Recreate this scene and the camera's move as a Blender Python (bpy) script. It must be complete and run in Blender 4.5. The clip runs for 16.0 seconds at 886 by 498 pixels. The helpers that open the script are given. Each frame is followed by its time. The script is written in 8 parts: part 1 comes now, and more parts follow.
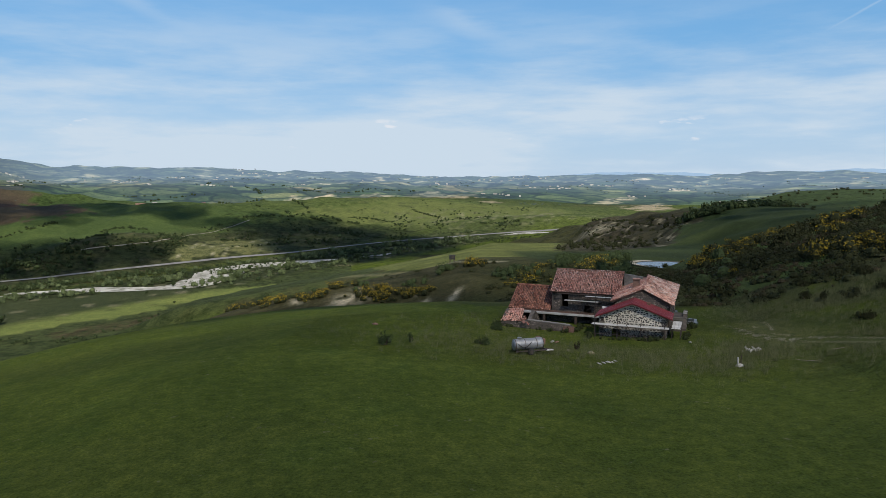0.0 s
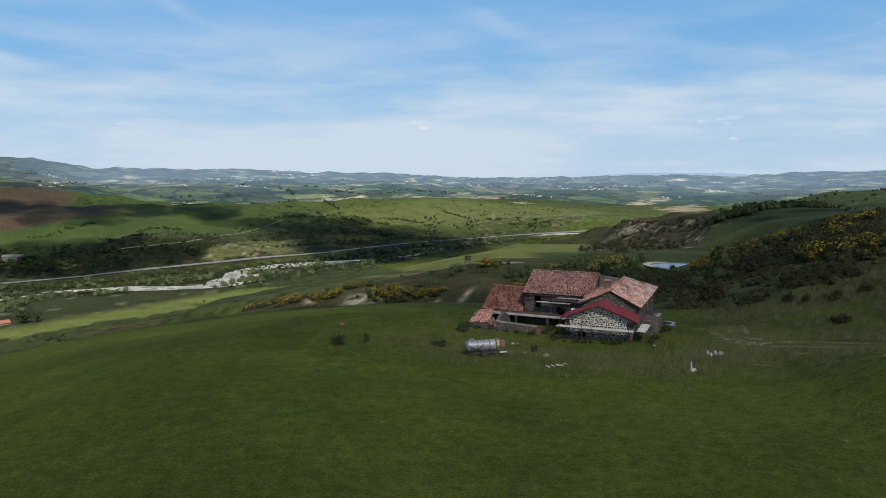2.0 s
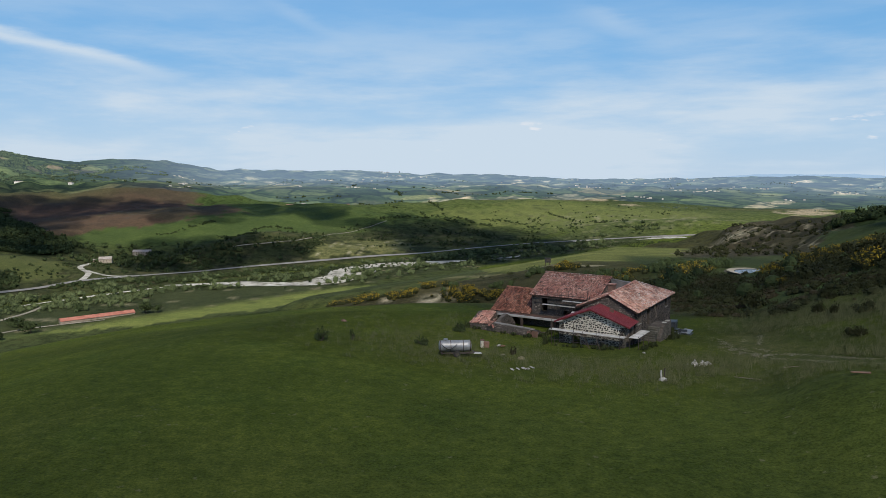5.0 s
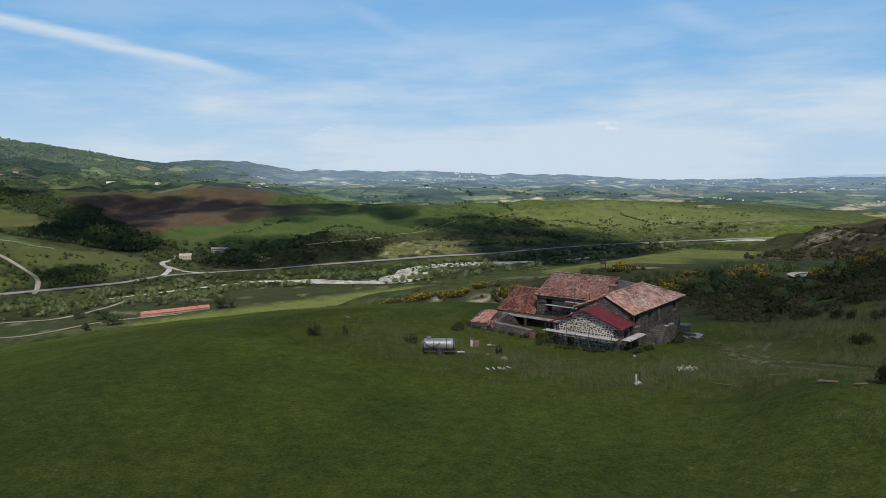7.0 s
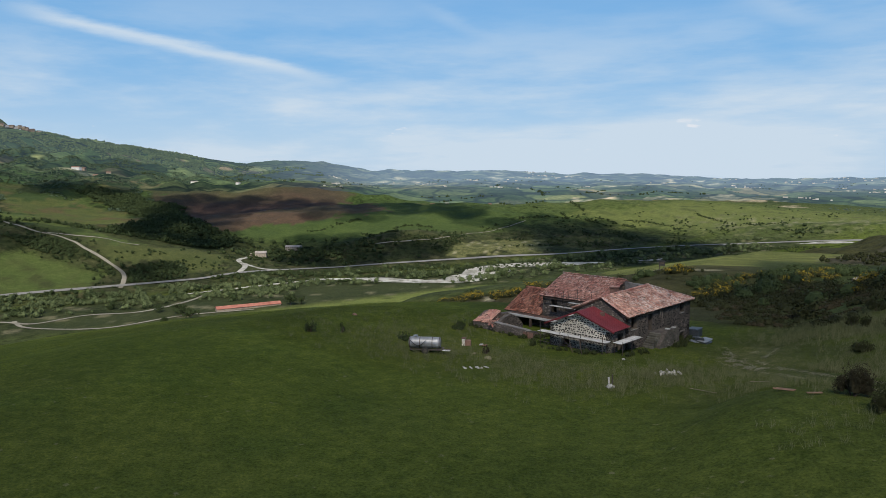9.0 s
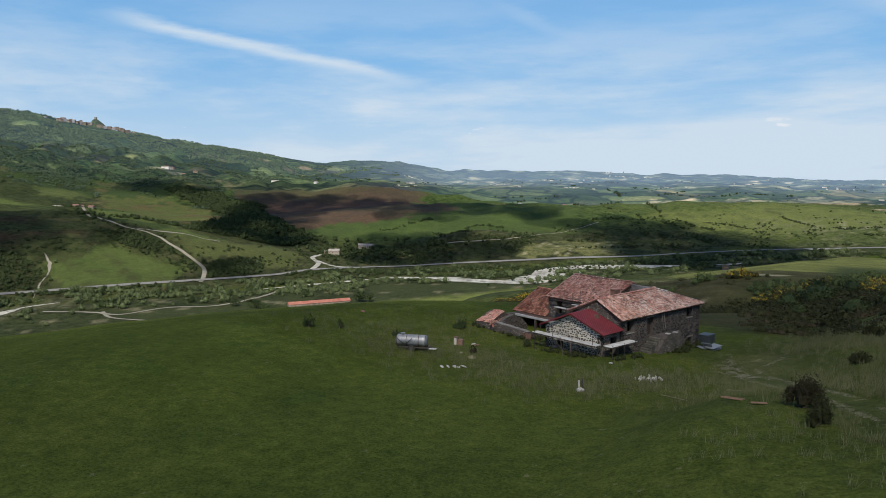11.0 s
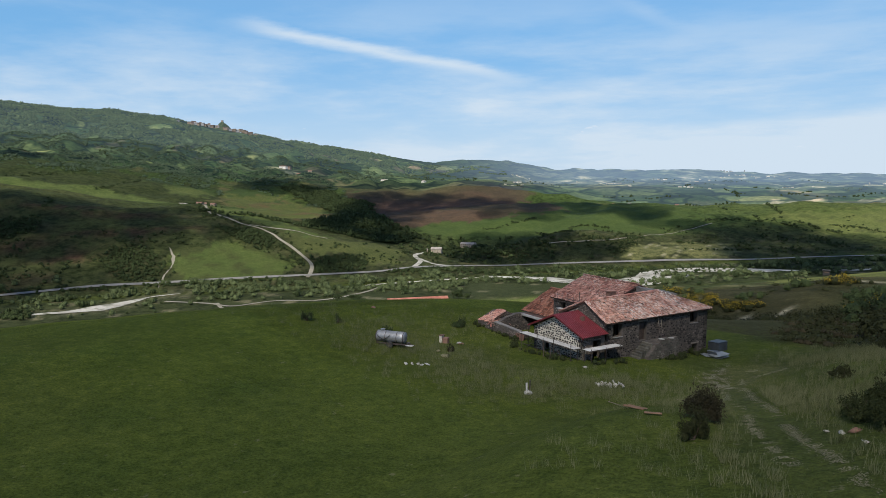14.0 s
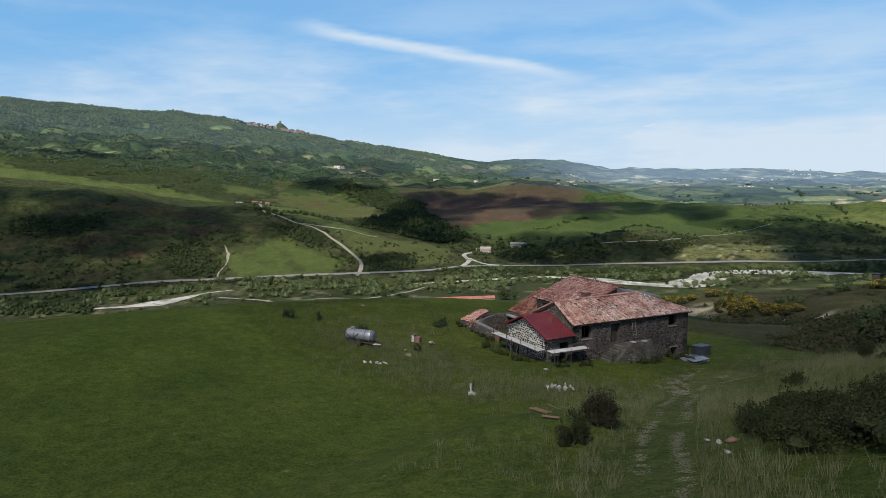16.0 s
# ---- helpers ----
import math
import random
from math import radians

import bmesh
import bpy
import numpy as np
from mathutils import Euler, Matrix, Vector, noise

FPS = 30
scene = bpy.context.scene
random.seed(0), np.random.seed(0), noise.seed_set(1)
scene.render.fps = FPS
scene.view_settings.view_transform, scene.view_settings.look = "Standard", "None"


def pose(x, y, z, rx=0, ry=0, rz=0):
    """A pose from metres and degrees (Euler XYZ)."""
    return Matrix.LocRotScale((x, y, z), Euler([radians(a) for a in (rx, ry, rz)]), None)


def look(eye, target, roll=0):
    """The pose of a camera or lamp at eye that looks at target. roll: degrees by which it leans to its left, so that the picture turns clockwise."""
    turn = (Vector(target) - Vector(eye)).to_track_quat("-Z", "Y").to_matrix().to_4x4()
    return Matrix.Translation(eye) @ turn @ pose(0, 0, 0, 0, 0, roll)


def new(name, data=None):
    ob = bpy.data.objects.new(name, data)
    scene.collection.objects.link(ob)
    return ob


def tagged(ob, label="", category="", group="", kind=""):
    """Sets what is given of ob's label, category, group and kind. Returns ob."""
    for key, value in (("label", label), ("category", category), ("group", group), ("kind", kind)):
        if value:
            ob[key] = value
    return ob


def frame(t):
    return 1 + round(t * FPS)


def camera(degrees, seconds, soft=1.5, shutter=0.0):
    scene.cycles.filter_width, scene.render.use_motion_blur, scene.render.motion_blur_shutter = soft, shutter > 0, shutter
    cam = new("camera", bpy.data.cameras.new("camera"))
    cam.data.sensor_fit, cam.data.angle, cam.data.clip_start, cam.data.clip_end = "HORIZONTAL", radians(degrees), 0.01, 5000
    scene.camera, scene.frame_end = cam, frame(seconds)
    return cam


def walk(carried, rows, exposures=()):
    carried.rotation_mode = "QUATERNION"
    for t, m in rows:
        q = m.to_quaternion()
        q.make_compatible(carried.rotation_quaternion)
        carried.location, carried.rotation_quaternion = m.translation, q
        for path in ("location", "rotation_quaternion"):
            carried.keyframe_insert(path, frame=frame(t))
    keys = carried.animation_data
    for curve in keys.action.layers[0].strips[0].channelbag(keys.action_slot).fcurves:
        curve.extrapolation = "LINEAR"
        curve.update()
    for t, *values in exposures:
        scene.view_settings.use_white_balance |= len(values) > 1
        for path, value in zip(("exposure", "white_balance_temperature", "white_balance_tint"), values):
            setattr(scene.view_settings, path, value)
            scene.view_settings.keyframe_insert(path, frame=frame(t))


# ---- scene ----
cam = camera(64.31, 16.0, soft=0.5)
PATH = [
    (0.0, pose(0.00, 0.00, 18.00, 83.71, -0.16, 0.00)),
    (0.5, pose(1.98, 0.17, 18.01, 83.74, -0.17, 0.55)),
    (1.0, pose(3.88, 0.40, 17.94, 83.75, -0.17, 1.09)),
    (1.5, pose(5.76, 0.67, 17.89, 83.76, -0.15, 1.74)),
    (2.0, pose(7.81, 0.86, 17.87, 83.78, -0.06, 2.72)),
    (2.5, pose(9.90, 0.98, 17.84, 83.81, -0.05, 3.91)),
    (3.0, pose(12.00, 1.12, 17.87, 83.79, -0.07, 5.35)),
    (3.5, pose(14.13, 1.28, 17.81, 83.82, 0.01, 6.97)),
    (4.0, pose(16.24, 1.51, 17.77, 83.86, 0.01, 8.55)),
    (6.5, pose(26.59, 3.72, 17.60, 83.90, -0.02, 16.04)),
    (7.0, pose(28.62, 4.23, 17.53, 83.92, 0.01, 17.54)),
    (7.5, pose(30.61, 4.78, 17.48, 83.93, 0.09, 19.04)),
    (8.0, pose(32.64, 5.32, 17.51, 83.91, 0.10, 20.54)),
    (8.5, pose(34.63, 5.90, 17.58, 83.90, 0.12, 22.02)),
    (9.0, pose(36.56, 6.66, 17.55, 83.89, 0.14, 23.53)),
    (11.5, pose(45.94, 11.38, 17.38, 83.90, -0.07, 31.25)),
    (12.0, pose(47.70, 12.49, 17.35, 83.89, -0.04, 32.78)),
    (12.5, pose(49.44, 13.66, 17.31, 83.88, -0.05, 34.29)),
    (13.0, pose(51.11, 14.91, 17.27, 83.87, -0.04, 35.77)),
    (13.5, pose(52.78, 16.17, 17.24, 83.87, -0.01, 37.21)),
    (14.0, pose(54.38, 17.52, 17.22, 83.84, 0.05, 38.62)),
    (14.5, pose(55.94, 18.92, 17.20, 83.82, 0.09, 40.00)),
    (15.0, pose(57.48, 20.30, 17.19, 83.81, 0.14, 41.37)),
    (15.5, pose(59.03, 21.63, 17.17, 83.81, 0.11, 42.44)),
    (16.0, pose(60.59, 23.06, 17.18, 83.80, 0.12, 43.06)),
]
walk(cam, PATH, [(0.0, 0.0), (9.0, 0.0), (11.5, 0.05), (13.5, 0.09), (16.0, 0.13)])

# ---- sky, sun ----
SUN_EL, SUN_AZ = radians(46), radians(160)     # azimuth clockwise from +y
world = bpy.data.worlds.new("sky")
scene.world = world
world.use_nodes = True
wn, wl = world.node_tree.nodes, world.node_tree.links
wn.clear()


def w_node(kind, *values, **props):
    n = wn.new(kind)
    for k, val in props.items():
        setattr(n, k, val)
    for sock, val in zip(n.inputs, values):
        if val is None:
            continue
        if hasattr(val, "is_output"):
            wl.new(val, sock)
        else:
            sock.default_value = val
    return n


def w_math(op, a, b=0.0):
    return w_node("ShaderNodeMath", a, b, operation=op).outputs[0]


def w_range(v, a, b, lo=0.0, hi=1.0):
    return w_node("ShaderNodeMapRange", v, a, b, lo, hi, interpolation_type="SMOOTHSTEP").outputs[0]


def w_mix(fac, a, b):
    n = wn.new("ShaderNodeMix")
    n.data_type = "RGBA"
    for sock, val in ((n.inputs[0], fac), (n.inputs[6], a), (n.inputs[7], b)):
        if hasattr(val, "is_output"):
            wl.new(val, sock)
        else:
            sock.default_value = val
    return n.outputs[2]


w_out = wn.new("ShaderNodeOutputWorld")
w_bg = wn.new("ShaderNodeBackground")
w_sky = wn.new("ShaderNodeTexSky")
w_sky.sky_type, w_sky.sun_disc = "NISHITA", False
w_sky.sun_elevation, w_sky.sun_rotation = SUN_EL, SUN_AZ
w_sky.altitude, w_sky.air_density, w_sky.dust_density, w_sky.ozone_density = 400, 1.0, 0.3, 2.5
SKY_STRENGTH = 0.13
w_bg.inputs["Strength"].default_value = SKY_STRENGTH
w_dir = wn.new("ShaderNodeTexCoord").outputs["Generated"]
w_up = w_node("ShaderNodeSeparateXYZ", w_dir).outputs[2]
# high thin cloud, drawn out sideways, over most of the lower sky
w_map = w_node("ShaderNodeMapping", w_dir, (0.0, 0.0, 0.0), (0.06, -0.14, 0.25), (1.6, 2.2, 10.0)).outputs[0]
w_thin = w_node("ShaderNodeTexNoise", w_map, None, 1.3, 7.0, 0.55).outputs[0]
w_wisp = w_node("ShaderNodeTexNoise", w_map, None, 5.0, 8.0, 0.62).outputs[0]
w_cover = w_math("ADD", w_math("MULTIPLY", w_thin, 0.75), w_math("MULTIPLY", w_wisp, 0.25))
w_blue = w_mix(w_range(w_up, 0.45, 0.12, 0.0, 0.8), w_sky.outputs[0], (1.0, 3.0, 5.6, 1.0))
w_low = w_range(w_up, 0.19, 0.0)
w_veil = w_math("ADD", w_math("MULTIPLY", w_range(w_cover, 0.38, 0.68), w_range(w_up, 0.26, 0.08, 0.12, 0.75)), w_math("MULTIPLY", w_low, 0.55))
w_veil = w_math("MINIMUM", w_veil, 0.92)
WHITE = (4.7, 5.5, 6.3, 1.0)
w_col = w_mix(w_veil, w_blue, WHITE)


def w_streak(normal, width, along, a0, a1, amount):
    """A long thin cloud: a great circle with this normal, faded out along its length."""
    off = w_node("ShaderNodeVectorMath", w_dir, normal, operation="DOT_PRODUCT").outputs["Value"]
    off = w_math("ABSOLUTE", w_math("ADD", off, w_math("MULTIPLY", w_math("SUBTRACT", w_wisp, 0.5), width * 1.6)))
    s = w_node("ShaderNodeVectorMath", w_dir, along, operation="DOT_PRODUCT").outputs["Value"]
    body = w_math("MULTIPLY", w_range(off, width, 0.0), w_math("MULTIPLY", w_range(s, a0, a0 + 0.10), w_range(s, a1, a1 - 0.16)))
    return w_math("MULTIPLY", body, amount)


def sky_way(az, el):
    return Vector((-math.sin(radians(az)) * math.cos(radians(el)), math.cos(radians(az)) * math.cos(radians(el)), math.sin(radians(el))))


for az1, el1, az2, el2, width, amount in ((56, 11.4, 29, 6.6, 0.013, 0.85), (-27.2, 9.4, -34.5, 13.2, 0.0022, 0.7), (3, 13.0, -9, 8.6, 0.02, 0.3), (27, 13.5, 17, 9.5, 0.014, 0.3)):
    p1, p2 = sky_way(az1, el1), sky_way(az2, el2)
    nrm = p1.cross(p2).normalized()
    aln = (p2 - p1).normalized()
    w_col = w_mix(w_streak(tuple(nrm), width, tuple(aln), p1.dot(aln), p2.dot(aln), amount), w_col, WHITE)
# small fair-weather heaps low over the hills
w_map2 = w_node("ShaderNodeMapping", w_dir, (0.3, 0.0, 0.0), (0.0, 0.0, 0.0), (1.0, 1.0, 3.4)).outputs[0]
w_heap = w_node("ShaderNodeTexNoise", w_map2, None, 15.0, 4.0, 0.5).outputs[0]
w_puff = w_math("MULTIPLY", w_range(w_heap, 0.66, 0.72), w_math("MULTIPLY", w_range(w_up, 0.028, 0.04), w_range(w_up, 0.078, 0.062)))
w_col = w_mix(w_math("MULTIPLY", w_puff, 0.8), w_col, (6.0, 6.2, 6.6, 1.0))
wl.new(w_col, w_bg.inputs["Color"])
wl.new(w_bg.outputs[0], w_out.inputs["Surface"])

sun_data = bpy.data.lights.new("sun", "SUN")
sun_data.energy, sun_data.angle, sun_data.color = 4.8, radians(0.8), (1.0, 0.93, 0.8)
sun = new("sun", sun_data)
to_sun = Vector((math.sin(SUN_AZ) * math.cos(SUN_EL), math.cos(SUN_AZ) * math.cos(SUN_EL), math.sin(SUN_EL)))
sun.matrix_world = Matrix.Translation((0, 0, 400)) @ look((0, 0, 0), -to_sun)

# ---- materials ----
def material(name):
    m = bpy.data.materials.new(name)
    m.use_nodes = True
    nt = m.node_tree
    nt.nodes.clear()
    out = nt.nodes.new("ShaderNodeOutputMaterial")
    b = nt.nodes.new("ShaderNodeBsdfPrincipled")
    nt.links.new(b.outputs[0], out.inputs["Surface"])
    return m, nt, b


def noise_tex(nt, scale, detail=6, rough=0.6, coords=None):
    t = nt.nodes.new("ShaderNodeTexNoise")
    t.inputs["Scale"].default_value, t.inputs["Detail"].default_value, t.inputs["Roughness"].default_value = scale, detail, rough
    if coords is not None:
        nt.links.new(coords, t.inputs["Vector"])
    return t.outputs["Fac"]


def ramp(nt, fac, stops):
    r = nt.nodes.new("ShaderNodeValToRGB")
    while len(r.color_ramp.elements) < len(stops):
        r.color_ramp.elements.new(0.5)
    for e, (p, c) in zip(r.color_ramp.elements, stops):
        e.position, e.color = p, (*c, 1)
    nt.links.new(fac, r.inputs["Fac"])
    return r.outputs["Color"]


def mix(nt, fac, a, b, kind="MIX"):
    n = nt.nodes.new("ShaderNodeMix")
    n.data_type, n.blend_type = "RGBA", kind
    for sock, v in ((n.inputs[0], fac), (n.inputs[6], a), (n.inputs[7], b)):
        if isinstance(v, (int, float)):
            sock.default_value = v
        elif isinstance(v, tuple):
            sock.default_value = (*v, 1)
        else:
            nt.links.new(v, sock)
    return n.outputs[2]


def math_node(nt, op, a, b=0.0):
    n = nt.nodes.new("ShaderNodeMath")
    n.operation = op
    for sock, v in ((n.inputs[0], a), (n.inputs[1], b)):
        if isinstance(v, (int, float)):
            sock.default_value = v
        else:
            nt.links.new(v, sock)
    return n.outputs[0]


def bump(nt, b, fac, strength, dist):
    n = nt.nodes.new("ShaderNodeBump")
    n.inputs["Strength"].default_value, n.inputs["Distance"].default_value = strength, dist
    nt.links.new(fac, n.inputs["Height"])
    nt.links.new(n.outputs[0], b.inputs["Normal"])


def worn(name, dark, light, scale, rough=0.8, metal=0.0, relief=0.01, fine=6.0, vary=0.25):
    """A material of one stuff: two tones in patches, fine grain, a little of each piece's own shade."""
    m, nt, b = material(name)
    co = nt.nodes.new("ShaderNodeTexCoord").outputs["Object"]
    big = noise_tex(nt, scale, 5, 0.6, co)
    small = noise_tex(nt, scale * fine, 6, 0.65, co)
    col = ramp(nt, big, [(0.32, dark), (0.68, light)])
    col = mix(nt, 0.55, col, ramp(nt, small, [(0.3, (0.45, 0.45, 0.45)), (0.7, (1, 1, 1))]), "MULTIPLY")
    info = nt.nodes.new("ShaderNodeObjectInfo").outputs["Random"]
    isl = nt.nodes.new("ShaderNodeNewGeometry").outputs["Random Per Island"]
    each = math_node(nt, "ADD", math_node(nt, "MULTIPLY", info, 0.5), math_node(nt, "MULTIPLY", isl, 0.5))
    lo, hi = 1 - vary, 1 + vary * 0.6
    col = mix(nt, 1.0, col, ramp(nt, each, [(0.1, (lo, lo, lo)), (0.9, (hi, hi, hi))]), "MULTIPLY")
    nt.links.new(col, b.inputs["Base Color"])
    b.inputs["Roughness"].default_value, b.inputs["Metallic"].default_value = rough, metal
    bump(nt, b, small, 0.6, relief)
    return m


def ground_material():
    m, nt, b = material("ground_cover")
    co = nt.nodes.new("ShaderNodeTexCoord").outputs["Object"]
    att = nt.nodes.new("ShaderNodeAttribute")
    att.attribute_name = "cover"
    huge = noise_tex(nt, 0.02, 5, 0.6, co)
    big = noise_tex(nt, 0.16, 6, 0.62, co)
    mid = noise_tex(nt, 1.1, 5, 0.65, co)
    fine = noise_tex(nt, 5.5, 5, 0.75, co)
    col = mix(nt, 0.3, att.outputs["Color"], ramp(nt, huge, [(0.35, (0.5, 0.6, 0.5)), (0.65, (1.4, 1.3, 1.1))]), "MULTIPLY")
    col = mix(nt, 0.3, col, ramp(nt, big, [(0.35, (0.5, 0.58, 0.5)), (0.65, (1.4, 1.3, 1.3))]), "MULTIPLY")
    col = mix(nt, 0.5, col, ramp(nt, mid, [(0.35, (0.45, 0.55, 0.45)), (0.65, (1.45, 1.35, 1.3))]), "MULTIPLY")
    col = mix(nt, 0.8, col, ramp(nt, fine, [(0.35, (0.4, 0.5, 0.4)), (0.65, (1.5, 1.4, 1.35))]), "MULTIPLY")
    # tussocks and low scrub where the cover is rough
    tuft = ramp(nt, noise_tex(nt, 0.085, 9, 0.78, co), [(0.47, (0, 0, 0)), (0.58, (1, 1, 1))])
    col = mix(nt, math_node(nt, "MULTIPLY", math_node(nt, "MULTIPLY", tuft, att.outputs["Alpha"]), 0.78), col, mix(nt, 1.0, col, (0.3, 0.36, 0.34), "MULTIPLY"))
    # bald and dry spots
    bald = ramp(nt, noise_tex(nt, 1.3, 4, 0.6, co), [(0.66, (0, 0, 0)), (0.72, (1, 1, 1))])
    col = mix(nt, math_node(nt, "MULTIPLY", bald, 0.5), col, (0.17, 0.155, 0.095))
    nt.links.new(col, b.inputs["Base Color"])
    b.inputs["Roughness"].default_value = 0.95
    b.inputs["Specular IOR Level"].default_value = 0.05
    add = math_node(nt, "ADD", math_node(nt, "MULTIPLY", mid, 2.0), fine)
    bump(nt, b, add, 0.7, 0.12)
    return m


def distance_material():
    """The far country: its fields, with blue haze put into base colour and emission."""
    m, nt, b = material("far_country")
    co = nt.nodes.new("ShaderNodeTexCoord").outputs["Object"]
    att = nt.nodes.new("ShaderNodeAttribute")
    att.attribute_name = "cover"
    big = noise_tex(nt, 0.012, 6, 0.65, co)
    small = noise_tex(nt, 0.06, 5, 0.7, co)
    col = mix(nt, 0.7, att.outputs["Color"], ramp(nt, big, [(0.35, (0.45, 0.52, 0.45)), (0.65, (1.3, 1.25, 1.2))]), "MULTIPLY")
    col = mix(nt, 0.6, col, ramp(nt, small, [(0.4, (0.4, 0.48, 0.42)), (0.62, (1.3, 1.3, 1.3))]), "MULTIPLY")
    # small fields, each its own shade, with dark hedges between
    cells = nt.nodes.new("ShaderNodeTexVoronoi")
    cells.inputs["Scale"].default_value = 0.0085
    edge = nt.nodes.new("ShaderNodeTexVoronoi")
    edge.feature = "DISTANCE_TO_EDGE"
    edge.inputs["Scale"].default_value = 0.0085
    bent = nt.nodes.new("ShaderNodeVectorMath")
    bent.operation = "MULTIPLY_ADD"
    wob = nt.nodes.new("ShaderNodeTexNoise")
    wob.inputs["Scale"].default_value = 0.006
    nt.links.new(co, wob.inputs["Vector"])
    nt.links.new(wob.outputs["Color"], bent.inputs[0])
    bent.inputs[1].default_value = (120, 120, 0)
    nt.links.new(co, bent.inputs[2])
    for v_ in (cells, edge):
        nt.links.new(bent.outputs[0], v_.inputs["Vector"])
    split = nt.nodes.new("ShaderNodeSeparateColor")
    nt.links.new(cells.outputs["Color"], split.inputs[0])
    col = mix(nt, 0.9, col, ramp(nt, split.outputs[0], [(0.0, (0.35, 0.45, 0.4)), (0.45, (0.8, 0.9, 0.75)), (0.72, (1.2, 1.2, 1.0)), (0.86, (1.7, 1.55, 1.4)), (1.0, (2.4, 2.1, 1.9))]), "MULTIPLY")
    col = mix(nt, 1.0, col, ramp(nt, edge.outputs["Distance"], [(0.03, (0.3, 0.38, 0.36)), (0.09, (1, 1, 1))]), "MULTIPLY")
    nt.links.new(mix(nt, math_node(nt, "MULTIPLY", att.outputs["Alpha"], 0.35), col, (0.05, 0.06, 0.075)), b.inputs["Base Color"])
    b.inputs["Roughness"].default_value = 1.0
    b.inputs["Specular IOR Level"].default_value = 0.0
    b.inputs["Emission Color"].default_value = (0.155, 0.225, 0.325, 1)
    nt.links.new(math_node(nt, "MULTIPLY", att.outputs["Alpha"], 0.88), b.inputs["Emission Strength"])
    return m


def flat_water():
    m, nt, b = material("water")
    co = nt.nodes.new("ShaderNodeTexCoord").outputs["Object"]
    n1 = noise_tex(nt, 0.6, 4, 0.5, co)
    nt.links.new(ramp(nt, noise_tex(nt, 0.05, 4, 0.5, co), [(0.3, (0.06, 0.062, 0.066)), (0.7, (0.13, 0.13, 0.135))]), b.inputs["Base Color"])
    b.inputs["Roughness"].default_value = 0.22
    b.inputs["IOR"].default_value = 1.33
    bump(nt, b, n1, 0.35, 0.12)
    return m


def tile_material(name, dark, light, lichen, amount):
    """Old clay tiles: each its own shade, blotched, with pale lichen and black soot spots."""
    m = worn(name, dark, light, 0.7, 0.88, 0, 0.01, 9, 0.75)
    nt = m.node_tree
    b = [n for n in nt.nodes if n.type == "BSDF_PRINCIPLED"][0]
    co = nt.nodes.new("ShaderNodeTexCoord").outputs["Object"]
    col = b.inputs["Base Color"].links[0].from_socket
    spots = ramp(nt, noise_tex(nt, 3.6, 6, 0.75, co), [(0.52 - amount, (0, 0, 0)), (0.62 - amount, (1, 1, 1))])
    drift = ramp(nt, noise_tex(nt, 0.33, 4, 0.6, co), [(0.4, (0.15, 0.15, 0.15)), (0.62, (1, 1, 1))])
    col = mix(nt, math_node(nt, "MULTIPLY", math_node(nt, "MULTIPLY", spots, drift), 0.9), col, lichen)
    soot = ramp(nt, noise_tex(nt, 2.3, 5, 0.7, co), [(0.3, (0.25, 0.22, 0.22)), (0.42, (1, 1, 1))])
    nt.links.new(mix(nt, 1.0, col, soot, "MULTIPLY"), b.inputs["Base Color"])
    return m


GROUND = ground_material()
DISTANCE = distance_material()
WATER = flat_water()
ASPHALT = worn("pale_asphalt", (0.17, 0.165, 0.157), (0.26, 0.25, 0.24), 0.05, 0.9, 0, 0.01, 20, 0.05)
GRAVEL = worn("white_gravel", (0.32, 0.3, 0.265), (0.62, 0.6, 0.55), 0.04, 0.95, 0, 0.05, 12, 0.05)
g_nt = GRAVEL.node_tree
g_b = [n for n in g_nt.nodes if n.type == "BSDF_PRINCIPLED"][0]
g_co = g_nt.nodes.new("ShaderNodeTexCoord").outputs["Object"]
g_grown = ramp(g_nt, noise_tex(g_nt, 0.055, 7, 0.7, g_co), [(0.5, (0, 0, 0)), (0.6, (1, 1, 1))])      # overgrown parts of the bars
g_nt.links.new(mix(g_nt, math_node(g_nt, "MULTIPLY", g_grown, 0.75), g_b.inputs["Base Color"].links[0].from_socket, (0.085, 0.088, 0.05)), g_b.inputs["Base Color"])
DIRT = worn("dry_earth", (0.17, 0.15, 0.085), (0.28, 0.25, 0.15), 0.5, 0.95, 0, 0.03, 8, 0.05)
STRAW = worn("trodden_straw", (0.16, 0.145, 0.085), (0.36, 0.33, 0.22), 1.5, 0.95, 0, 0.02, 8, 0.4)
MUD = worn("dark_mud", (0.035, 0.035, 0.022), (0.075, 0.07, 0.045), 0.5, 0.95, 0, 0.03, 8, 0.05)
TILE = tile_material("terracotta_tile", (0.34, 0.115, 0.085), (0.62, 0.34, 0.26), (0.66, 0.56, 0.5), 0.0)
TILE_PALE = tile_material("lichened_tile", (0.36, 0.14, 0.1), (0.68, 0.4, 0.3), (0.7, 0.64, 0.58), 0.04)
TILE_WARM = tile_material("orange_tile", (0.32, 0.1, 0.06), (0.58, 0.27, 0.18), (0.6, 0.5, 0.44), -0.03)
ROOF_DECK = worn("roof_boards", (0.05, 0.03, 0.022), (0.13, 0.07, 0.05), 1.2, 0.9)
STONE = worn("field_stone", (0.07, 0.056, 0.048), (0.25, 0.2, 0.168), 0.8, 0.9, 0, 0.02, 5, 0.95)
